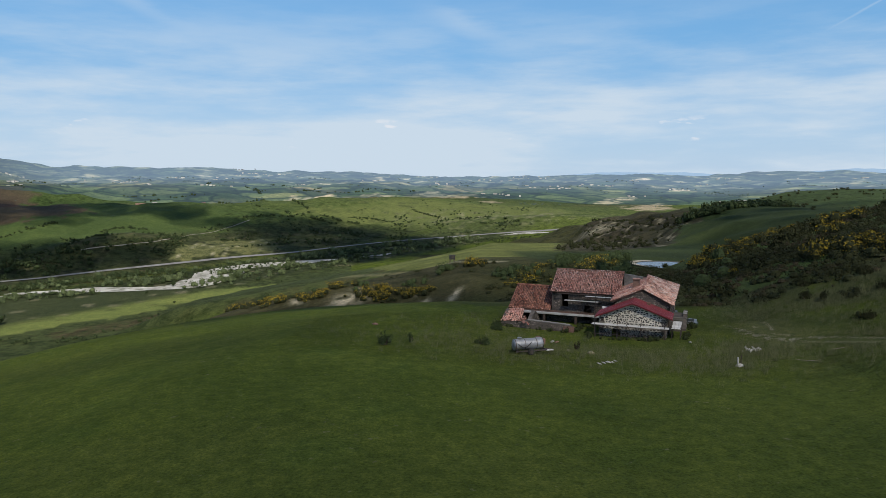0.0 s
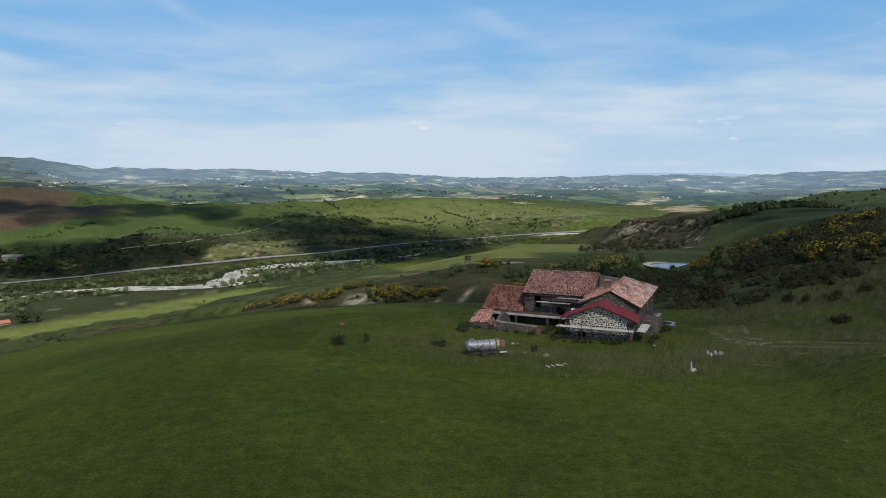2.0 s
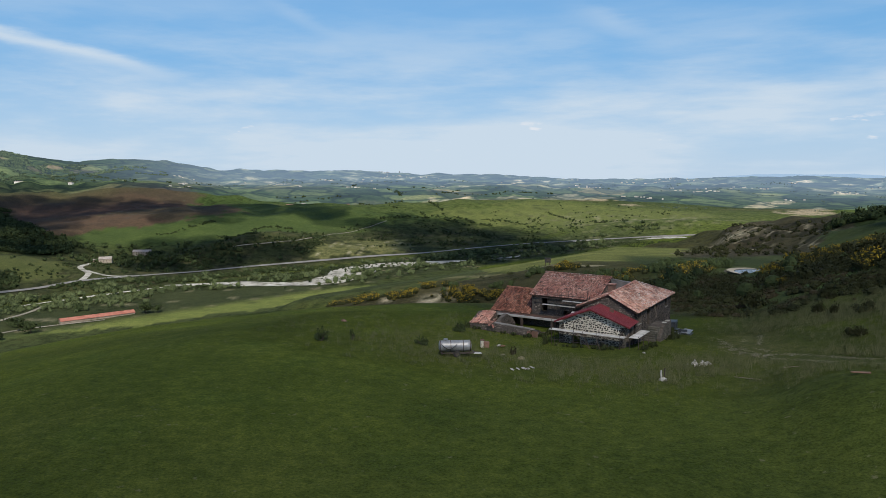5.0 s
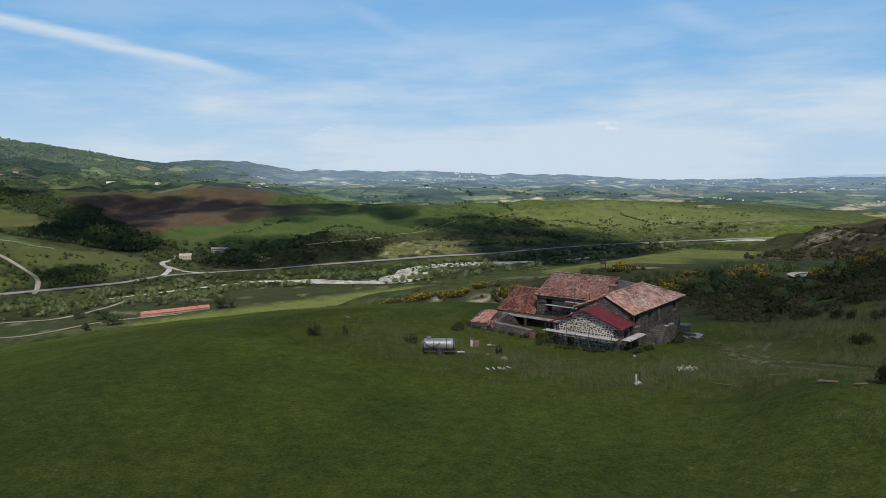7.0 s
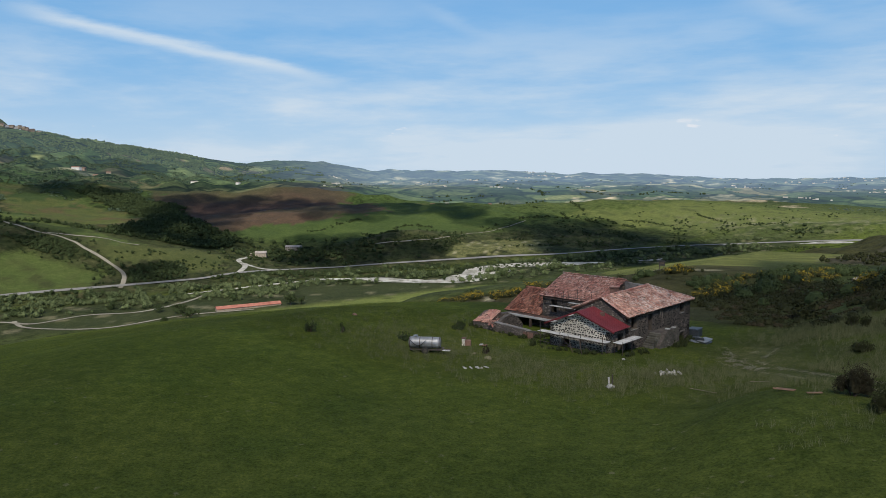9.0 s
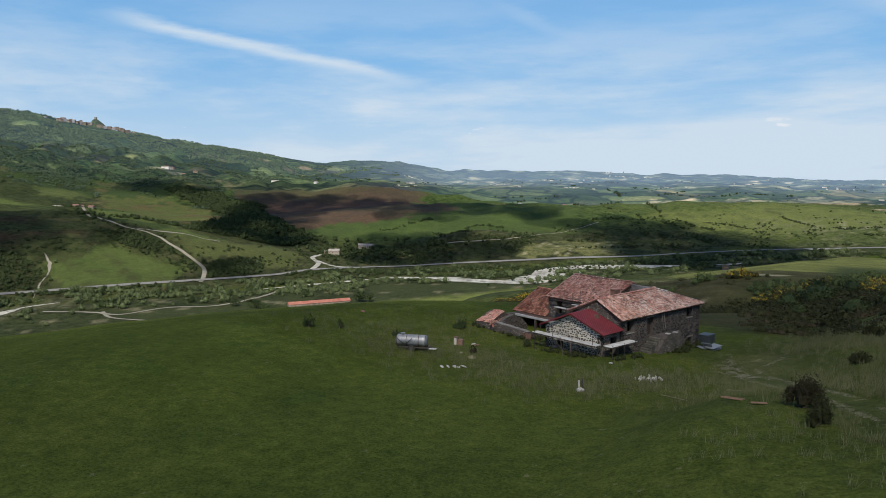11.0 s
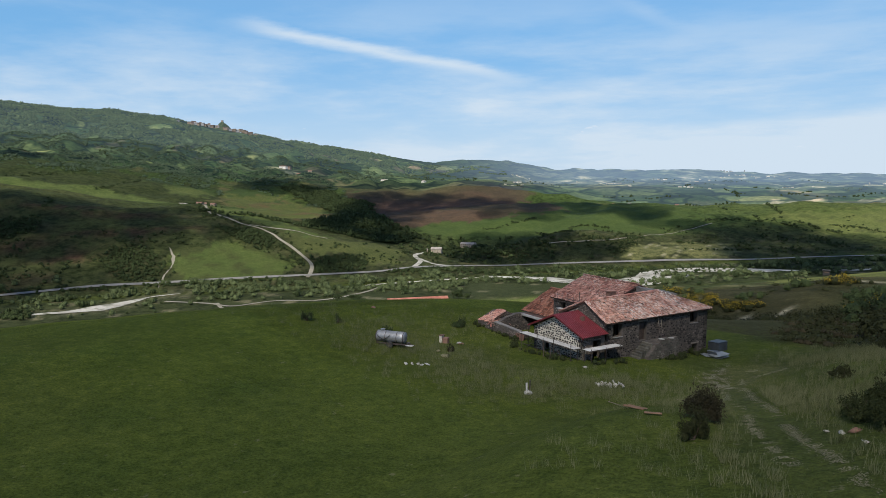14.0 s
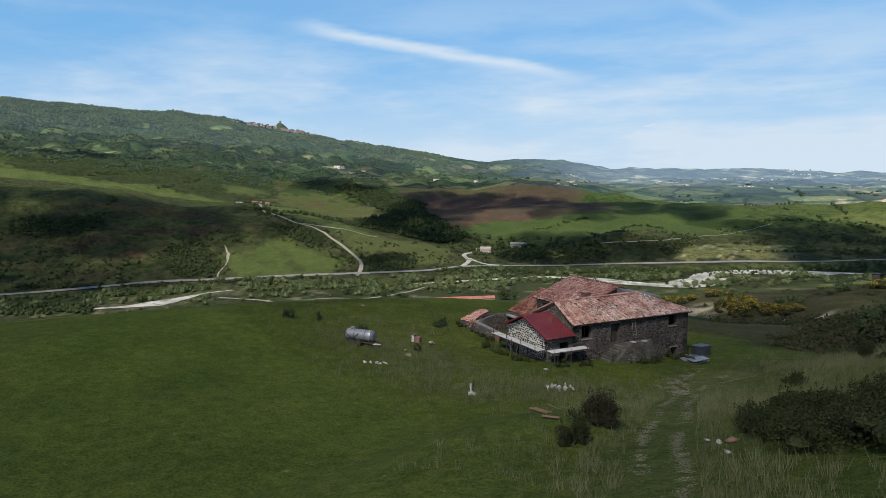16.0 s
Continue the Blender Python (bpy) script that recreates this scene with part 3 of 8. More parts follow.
CLAY_RIDGE = [(70, 440), (82, 486), (150, 800), (192, 936), (240, 948), (255, 800), (265, 730), (204, 609), (133, 491), (100, 430)]
DARK_FIELD = [(60, 167), (86, 349), (133, 491), (204, 609), (266, 642), (420, 740), (300, 520), (200, 330), (100, 167)]
RIVER_FLAT = [(-420, 656), (-369, 714), (-309, 786), (-225, 829), (-155, 852), (-186, 808), (-226, 765), (-279, 708), (-333, 643), (-380, 592), (-530, 490), (-560, 520), (-485, 585)]
STRIP_FIELD = [(-489, 740), (-420, 665), (-369, 720), (-309, 792), (-331, 815), (-401, 778)]
FLAT_FIELD = [(-640, 480), (-560, 540), (-520, 640), (-440, 600), (-470, 520), (-560, 440)]
MEADOW = [(-6, 338), (-50, 400), (-72, 520), (-40, 680), (20, 800), (90, 870), (125, 760), (104, 600), (80, 450), (45, 350)]
CHALK = [(-404, 1062), (-390, 1150), (-340, 1200), (-290, 1215), (-270, 1140), (-300, 1080), (-375, 1015)]
VALLEY_WOOD = [(-905, 820), (-850, 830), (-770, 885), (-749, 915), (-790, 990), (-850, 990), (-925, 1056), (-1050, 1110), (-1091, 1172), (-1200, 1290), (-1289, 1394), (-1403, 1393), (-1540, 1400), (-1560, 1310), (-1445, 1286), (-1336, 1275), (-1100, 1100), (-960, 960)]
HILL_FIELD = [(-1598, 1126), (-1599, 1195), (-1505, 1252), (-1353, 1256), (-1110, 1090), (-950, 910), (-1000, 800), (-1021, 739), (-1150, 850), (-1275, 999), (-1450, 1040)]
TRACK_FIELD = [(-831, 711), (-804, 745), (-768, 790), (-757, 860), (-690, 850), (-643, 775), (-655, 720), (-727, 712), (-760, 694)]
OAK_SCRUB = [(-702, 666), (-716, 707), (-702, 743), (-664, 746), (-637, 703), (-665, 651)]
GREEN_HILL = [(-300, 1470), (-165, 1604), (-118, 1739), (28, 1770), (237, 1820), (340, 1700), (180, 1570), (60, 1490), (-60, 1440), (-200, 1440)]
CUT_FIELD = [(-1654, 1025), (-1482, 915), (-1440, 956), (-1506, 1048), (-1590, 1115), (-1546, 1016)]
FIELD_BELT = [(-1010, 690), (-988, 745), (-939, 788), (-864, 800), (-840, 829), (-770, 880)]
LEFT_BAR = [(-766, 279), (-749, 301), (-738, 323), (-720, 352), (-712, 383), (-718, 413), (-727, 438), (-723, 458), (-717, 476)]
BEND_BAR = [(-500, 792), (-424, 815), (-363, 812), (-325, 830), (-312, 880), (-314, 940), (-285, 990), (-215, 1026), (-160, 1062)]
DOME = [(-900, 985), (-735, 1030), (-620, 1090), (-480, 1100), (-420, 1180), (-395, 1290), (-440, 1420), (-700, 1480), (-830, 1240), (-800, 1060)]
SHADE_HILL = [(-1411, 1442), (-1340, 1555), (-1138, 1656), (-1061, 1699), (-743, 1500), (-529, 1439), (-465, 1399), (-415, 1265), (-498, 1275), (-594, 1267), (-656, 1185), (-768, 1170), (-853, 1260), (-1000, 1330), (-880, 1085), (-824, 1008), (-940, 979), (-1150, 1150)]
SHADE_SCRUB = [(-721, 1060), (-620, 1085), (-533, 1085), (-505, 1047), (-449, 1070), (-395, 1030), (-413, 1002), (-535, 898), (-598, 906), (-680, 980)]
SHADE_BANK = [(-430, 1330), (-318, 1438), (-249, 1435), (-188, 1409), (-91, 1378), (10, 1270), (20, 1150), (-60, 1050), (-180, 1040), (-237, 1085), (-292, 1130), (-350, 1236)]
PALE_FIELDS = [[(-430, 1990), (-466, 2135), (-390, 2165), (-317, 2156), (-230, 2060), (-300, 1990)], [(-231, 2120), (-239, 2208), (-140, 2242), (-121, 2100)], [(-89, 2342), (-10, 2417), (112, 2216), (87, 2064), (39, 2041)], [(100, 1924), (132, 2007), (163, 1989)], [(444, 2092), (567, 2327), (634, 2301), (513, 2101)], [(486, 1926), (655, 2128), (594, 1811), (484, 1752)]]


def patchwork(x, y, size, seed, colours):
    """Fields: cells round scattered points, each with a colour of its own."""
    rng = np.random.RandomState(seed)
    wx, wy = x + 0.25 * size * waves(x, y, size * 2, seed), y + 0.25 * size * waves(x, y, size * 2, seed + 1)
    gx, gy = np.floor(wx / size), np.floor(wy / size)
    best, pick = np.full(len(x), 1e18), np.zeros(len(x), int)
    for ox in (-1, 0, 1):
        for oy in (-1, 0, 1):
            cx, cy = gx + ox, gy + oy
            h1 = np.abs(np.sin(cx * 127.1 + cy * 311.7 + seed) * 43758.5453) % 1
            h2 = np.abs(np.sin(cx * 269.5 + cy * 183.3 + seed) * 43758.5453) % 1
            d = ((cx + h1) * size - wx) ** 2 + (((cy + h2) * size - wy) * 0.8) ** 2
            better = d < best
            best = np.where(better, d, best)
            pick = np.where(better, (np.abs(np.sin(cx * 12.9 + cy * 78.2 + seed) * 9631.7) % 1 * len(colours)).astype(int), pick)
    return np.array(colours)[np.clip(pick, 0, len(colours) - 1)]


def cover_colour(x, y, z):
    """What grows or lies where: base colours by place."""
    n, s = across_valley(x, y)
    r = np.hypot(x - CENTRE[0], y - CENTRE[1])
    az = np.degrees(np.arctan2(-(x - CENTRE[0]), y - CENTRE[1]))
    amp = 2 + 0.016 * np.clip(r, 0, 1500)     # field edges wander
    jx, jy = x + amp * (waves(x, y, 90, 81) + 0.5 * waves(x, y, 28, 82)), y + amp * (waves(x, y, 90, 83) + 0.5 * waves(x, y, 28, 84))
    col = np.empty((len(x), 3))
    col[:] = (0.076, 0.1, 0.0165)

    def lay(mask, c):
        nonlocal col
        mk = np.clip(mask, 0, 1)[:, None]
        col = col * (1 - mk) + np.asarray(c) * mk

    w1, w2, w3 = waves(x, y, 140, 21), waves(x, y, 47, 22), waves(x, y, 14, 23)
    # the home pasture: olive and fresh green in drifts, dry round the farm
    home = smooth(330, 230, r)
    lay(home * smooth(-0.3, 0.8, w2) * 0.35, (0.075, 0.087, 0.022))
    lay(home * smooth(0.2, 0.9, w3) * 0.35, (0.056, 0.089, 0.0165))
    lay(mound(x, y, 24, 66, 22, 7, -18) * 0.6 * smooth(-0.9, 0.4, w3), (0.085, 0.088, 0.042))
    lay(mound(x, y, 48, 84, 18, 24, 10) * 0.8 * smooth(-0.9, 0.5, w3), (0.05, 0.058, 0.027))
    lay(near_line(x, y, FARM_TRACK, 4.0) * 0.35, (0.13, 0.12, 0.07))
    # grass colour lowered here in place of deeper cloud shade
    lay(mound(x, y, 54, 40, 30, 30, 0) * 0.85, (0.042, 0.058, 0.016))
    # a second, fainter darker round
    lay(mound(x, y, 27, 40, 22, 24, 0) * 0.6, (0.052, 0.071, 0.016))
    # scrubby hill on the side of the pond
    scrub = smooth(0, 10, x - 44 - 0.13 * (y - 60)) * smooth(68, 82, y + 0.25 * (x - 44)) * smooth(330, 260, y)
    lay(scrub * 0.9, (0.03, 0.031, 0.017))
    lay(smooth(97, 104, y) * smooth(128, 118, y) * smooth(29, 36, x) * smooth(66, 58, x), (0.03, 0.033, 0.017))
    lay(mound(x, y, 56, 88, 16, 12, -30) * 0.7 * smooth(-0.8, 0.6, w3), (0.06, 0.07, 0.033))
    # behind the farm
    back = (y > 105) & (y < 1100) & (n < -60)
    xr = x - 0.19 * y
    lay(back * smooth(-30, 10, x - 6 + 0.05 * (y - 300)) * 1.0, (0.05, 0.051, 0.024))
    lay(back * smooth(10, 40, xr) * smooth(380, 300, y) * smooth(120, 60, xr), (0.052, 0.085, 0.03))
    lay(back * smooth(30, 70, xr), (0.05, 0.072, 0.03))
    lay(back * smooth(30, 60, xr) * smooth(170, 130, xr) * smooth(700, 780, y), (0.05, 0.046, 0.03))
    lay(back * smooth(75, 50, xr) * smooth(4, 18, xr) * smooth(430, 520, y), (0.072, 0.064, 0.045))
    lay(back * smooth(75, 50, xr) * smooth(4, 18, xr) * smooth(520, 600, y) * smooth(0.3, 0.8, w2), (0.2, 0.18, 0.15))
    lay(smooth(325, 345, y) * smooth(700, 560, y) * (n < -90) * smooth(30, 0, x) * smooth(-330, -230, x), (0.056, 0.07, 0.027))
    lay(smooth(325, 345, y) * smooth(700, 560, y) * (n < -90) * smooth(30, 0, x) * smooth(0.1, 0.8, w2 + 0.5 * w1) * 0.7, (0.075, 0.066, 0.034))
    lay(back * smooth(25, 5, x) * smooth(225, 240, y) * smooth(350, 310, y) * (x > -95), (0.055, 0.052, 0.028))
    lay(inside(jx, jy, DARK_FIELD) * 0.85, (0.045, 0.06, 0.024))
    lay(inside(jx, jy, MEADOW) * 0.95, (0.1, 0.115, 0.04))
    lay(inside(jx, jy, MEADOW) * smooth(-0.2, 0.8, w2 + 0.5 * w3), (0.14, 0.15, 0.055))
    lay(back * smooth(34, 46, x) * smooth(175, 210, y) * smooth(470, 400, y) * smooth(120, 60, xr), (0.034, 0.047, 0.02))
    lay(inside(jx, jy, CLAY_RIDGE) * 0.9, (0.045, 0.04, 0.028))
    lay(inside(jx, jy, CLAY_RIDGE) * smooth(0.65, 1.0, w3 + 0.4 * w2), (0.26, 0.23, 0.19))
    for cx, cy, a, b, t in ((-35, 254, 6, 7, 30), (-30, 262, 3, 8, 20), (-7, 243, 1.6, 5, 20), (4, 240, 1.4, 6, -20), (-55, 262, 2, 7, 20), (181, 819, 16, 26, 10), (203, 752, 9, 22, 10), (150, 640, 5, 30, 5)):
        lay(mound(x, y, cx, cy, a, b, t) * smooth(-0.6, 0.3, w3 + 0.6 * waves(x, y, 5, 25)), (0.44, 0.39, 0.32))
    lay(near_line(x, y, [(-12, 330), (4, 308), (16, 298), (24, 296)], 5) * 0.9, (0.27, 0.24, 0.19))
    lay(near_line(x, y, [(-130, 470), (-90, 420), (-50, 372), (-12, 330)], 5) * 0.6, (0.17, 0.155, 0.1))
    # the near flats by the river
    flat = smooth(-60, -90, n) * (r > 380) * (az > 9)
    # dark flats, pale strip: cloud shade and sunlight put into these colours
    lay(flat, (0.052, 0.066, 0.028))
    lay(inside(jx, jy, STRIP_FIELD), (0.045, 0.065, 0.024))
    lay(inside(jx, jy, RIVER_FLAT) * smooth(-1.5, -0.3, w2), (0.14, 0.165, 0.055))
    lay(inside(jx, jy, FLAT_FIELD), (0.085, 0.11, 0.042))
    lay(flat * near_line(x, y, [(-320, 599), (-278, 638), (-243, 687), (-206, 720)], 24) * 0.8 * smooth(-0.8, 0.4, w3), (0.085, 0.062, 0.04))
    # the river's own ground: scrub, gravel
    corridor = smooth(-95, -60, n) * smooth(95, 60, n) * (r > 350)
    lay(corridor, (0.042, 0.052, 0.026))
    lay(corridor * smooth(0.55, 0.9, w2), (0.15, 0.14, 0.1))
    # beyond: scrub slopes, crops, ploughed land
    over = smooth(70, 110, n)
    lay(over, (0.055, 0.064, 0.029))
    lay(over * smooth(0.0, 0.4, w1 + 0.4 * w2) * smooth(420, 260, n), (0.036, 0.042, 0.023))
    lay(over * smooth(0.5, 0.9, w2 + 0.6 * w3) * smooth(420, 260, n) * 0.6, (0.11, 0.1, 0.06))
    lay(smooth(420, 620, n) * smooth(3000, 2300, r), patchwork(x, y, 330, 3, [(0.05, 0.078, 0.024), (0.062, 0.088, 0.03), (0.042, 0.066, 0.022), (0.075, 0.082, 0.036), (0.045, 0.057, 0.025)]))
    lay(smooth(0.12, 0.4, mound(x, y, -640, 1310, 520, 210, 30)) * smooth(240, 330, n + 30 * w2), (0.06, 0.088, 0.031))
    lay(mound(x, y, 60, 1720, 620, 330, 4) ** 0.5 * smooth(0.15, 0.5, mound(x, y, 60, 1720, 620, 330, 4)), (0.095, 0.12, 0.042))
    lay(inside(jx, jy, GREEN_HILL) * 0.9, (0.115, 0.135, 0.05))
    lay(inside(jx, jy, GREEN_HILL) * smooth(0.5, 0.9, w2 + 0.3 * w3) * 0.6, (0.045, 0.055, 0.026))
    lay(0.9 * mound(x, y, 170, 1560, 190, 90, 8) * smooth(0.2, 0.8, w3 + 0.7 * w2 + 0.6 * waves(x, y, 7, 24)), (0.3, 0.27, 0.22))
    lay(inside(jx, jy, BROWN_HILL), patchwork(x, y, 420, 17, [(0.085, 0.058, 0.046), (0.07, 0.05, 0.042), (0.092, 0.07, 0.05), (0.072, 0.07, 0.04), (0.078, 0.05, 0.044)]))
    lay(inside(jx, jy, BROWN_STRIP) * 0.8, (0.13, 0.115, 0.06))
    lay(inside(jx, jy, REDDISH_FIELD), (0.075, 0.095, 0.035))
    lay(inside(jx, jy, REDDISH_FIELD) * smooth(0.0, 0.7, w1 + 0.4 * w2) * 0.8, (0.11, 0.07, 0.05))
    lay(inside(jx, jy, HILL_FIELD), (0.085, 0.1, 0.038))
    lay(inside(jx, jy, HILL_FIELD) * smooth(0.1, 0.9, w1 + 0.5 * w2) * 0.7, (0.11, 0.075, 0.05))
    lay(inside(jx, jy, UPPER_FIELD) * smooth(-1.6, 0.0, w2), (0.085, 0.112, 0.04))
    lay(inside(jx, jy, TRACK_FIELD), (0.085, 0.098, 0.04))
    lay(inside(jx, jy, OAK_SCRUB) * 0.9, (0.03, 0.036, 0.02))
    lay(mound(x, y, -1040, 470, 400, 230, 57) * 0.9 * (1 - inside(jx, jy, UPPER_FIELD)), (0.05, 0.062, 0.027))
    lay(mound(x, y, -960, 430, 260, 150, 50) * smooth(0.2, 0.9, w1 + 0.5 * w2) * 0.5, (0.075, 0.05, 0.038))
    for cx, cy, a, b in ((-925, 560, 62, 13), (-990, 405, 40, 20), (-915, 440, 50, 10), (-1010, 560, 90, 16), (-960, 500, 55, 9), (-1080, 500, 70, 12)):
        lay(mound(x, y, cx, cy, a, b, 62) * 0.8 * smooth(-0.9, 0.3, w2 + 0.5 * w3), (0.085, 0.045, 0.036))
    for poly in HILL_SCRUB:
        lay(inside(jx, jy, poly) * 0.8, (0.03, 0.036, 0.019))
    lay(near_line(x, y, [(-925, 305), (-946, 335), (-973, 363), (-1007, 381), (-1016, 391)], 7) * 0.7, (0.035, 0.038, 0.022))
    lay(near_line(x, y, LEFT_BAR, 30) * 0.7 * smooth(-0.8, 0.5, w3), (0.13, 0.125, 0.09))
    lay(inside(jx, jy, LIT_FIELD) * smooth(-1.4, 0.6, w2), (0.072, 0.098, 0.034))
    lay(inside(jx, jy, CHALK) * 0.9, (0.14, 0.142, 0.068))
    lay(inside(jx, jy, CUT_FIELD), (0.085, 0.105, 0.04))
    lay(inside(jx, jy, CHALK) * smooth(0.7, 1.0, w3) * 0.8, (0.38, 0.34, 0.27))
    # the mountain and the far country
    hill = smooth(1900, 2300, r) * smooth(30, 40, az)
    lay(hill, patchwork(x, y, 170, 41, [(0.05, 0.078, 0.03), (0.04, 0.066, 0.026), (0.065, 0.09, 0.036), (0.12, 0.14, 0.06), (0.045, 0.066, 0.028), (0.11, 0.095, 0.06)]))
    wood = waves(x, y, 420, 41) + 0.7 * waves(x, y, 150, 42) + 0.5 * waves(x, y, 60, 43) + 0.45 * smooth(2600, 3600, r) + 0.3 * smooth(50, 62, az) - 1.1 * smooth(43, 34, az)
    lay(smooth(1850, 1900, r) * smooth(31, 34, az) * smooth(-0.08, 0.04, wood) * (1 - inside(jx, jy, BROWN_HILL)) * (1 - inside(jx, jy, UPPER_FIELD)), (0.044, 0.067, 0.027))
    lay(inside(jx, jy, VALLEY_WOOD), (0.022, 0.032, 0.014))
    lay(mound(x, y, -1830, 1590, 110, 45, 40), (0.36, 0.31, 0.25))
    plain = smooth(1950, 2200, r) * smooth(34, 26, az)
    lay(plain, patchwork(x, y, 190, 77, [(0.08, 0.115, 0.04), (0.06, 0.088, 0.036), (0.105, 0.125, 0.055), (0.15, 0.14, 0.08), (0.07, 0.1, 0.04), (0.045, 0.07, 0.032), (0.055, 0.08, 0.038), (0.12, 0.125, 0.065)]))
    lay(plain * smooth(2500, 2900, r) * 0.8, patchwork(x, y, 58, 78, [(0.05, 0.08, 0.04), (0.1, 0.12, 0.06), (0.03, 0.05, 0.028), (0.42, 0.38, 0.3), (0.06, 0.085, 0.05), (0.02, 0.035, 0.02), (0.2, 0.2, 0.13), (0.04, 0.06, 0.035), (0.08, 0.1, 0.05), (0.03, 0.045, 0.03), (0.06, 0.08, 0.04)]))
    for poly in PALE_FIELDS:
        lay(inside(jx, jy, poly), (0.36, 0.3, 0.23))
    return np.clip(col, 0.005, 0.9)


SPLIT_R = 2120.0


def sheet(name, x, y, z, faces, mat, label, category, extra=None):
    used, inv = np.unique(faces, return_inverse=True)
    me = bpy.data.meshes.new(name)
    me.vertices.add(len(used))
    me.vertices.foreach_set("co", np.stack([x[used], y[used], z[used]], 1).ravel())
    me.loops.add(faces.size)
    me.loops.foreach_set("vertex_index", inv.ravel().astype(np.int32))
    me.polygons.add(len(faces))
    me.polygons.foreach_set("loop_start", (np.arange(len(faces)) * faces.shape[1]).astype(np.int32))
    me.polygons.foreach_set("use_smooth", np.ones(len(faces), bool))
    me.update(calc_edges=True)
    col = cover_colour(x[used], y[used], z[used])
    att = me.color_attributes.new("cover", "FLOAT_COLOR", "POINT")
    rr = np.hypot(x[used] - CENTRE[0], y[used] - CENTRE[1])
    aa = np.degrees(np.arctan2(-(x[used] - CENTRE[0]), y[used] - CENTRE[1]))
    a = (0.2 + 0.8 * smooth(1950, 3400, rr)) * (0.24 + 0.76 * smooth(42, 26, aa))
    if name == "ground":     # how rough and scrubby the cover is
        wx, wy = x[used], y[used]
        tilled = np.maximum.reduce([inside(wx, wy, f) for f in (UPPER_FIELD, LIT_FIELD, RIVER_FLAT, STRIP_FIELD, FLAT_FIELD, REDDISH_FIELD, BROWN_HILL, DARK_FIELD, HILL_FIELD, TRACK_FIELD, DOME, GREEN_HILL, MEADOW, CUT_FIELD)])
        a = smooth(110, 330, rr) * (1 - 0.88 * tilled)
    a = a[:, None]     # else how much painted haze it gets
    att.data.foreach_set("color", np.concatenate([col, a], 1).ravel().astype(np.float32))
    me.materials.append(mat)
    return tagged(new(name, me), label, category, kind="structure")


def build_ground():
    az = np.concatenate([np.arange(-48, 92, 0.28), np.arange(92, 312, 4.0)])
    rad = [3.0]
    while rad[-1] < 4880:
        r = rad[-1]
        rad.append(r + (3.0 if r < 18 else max(1.4 if r < 140 else 2.0, r * 0.0105)))
    rad = np.array(rad)
    rad[np.argmin(np.abs(rad - SPLIT_R))] = SPLIT_R
    a = np.radians(az)
    X = CENTRE[0] - np.sin(a)[None, :] * rad[:, None]
    Y = CENTRE[1] + np.cos(a)[None, :] * rad[:, None]
    nr, na = X.shape
    x, y = X.ravel(), Y.ravel()
    z = height(x, y)
    i, j = np.meshgrid(np.arange(nr - 1), np.arange(na), indexing="ij")
    j2 = (j + 1) % na
    quads = np.stack([(i + 1) * na + j, (i + 1) * na + j2, i * na + j2, i * na + j], -1)
    cut = int(np.argmin(np.abs(rad - SPLIT_R)))
    near, far = quads[:cut].reshape(-1, 4), quads[cut:].reshape(-1, 4)
    g = sheet("ground", x, y, z, near, GROUND, "green pasture falling to a wide river valley with fields", "ground")
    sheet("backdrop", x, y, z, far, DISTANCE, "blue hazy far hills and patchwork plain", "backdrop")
    # the small disc under the eye
    bm = bmesh.new()
    bmesh.ops.create_circle(bm, cap_ends=True, segments=24, radius=3.2, matrix=Matrix.Translation((CENTRE[0], CENTRE[1], ground_z(*CENTRE) - 0.02)))
    patch = part("ground_patch", bm, GROUND, g).data
    co = np.array([v.co[:] for v in patch.vertices])
    tint = patch.color_attributes.new("cover", "FLOAT_COLOR", "POINT")
    tint.data.foreach_set("color", np.column_stack([cover_colour(co[:, 0], co[:, 1], co[:, 2]), np.zeros(len(co))]).ravel().astype(np.float32))
    return g


ground = build_ground()


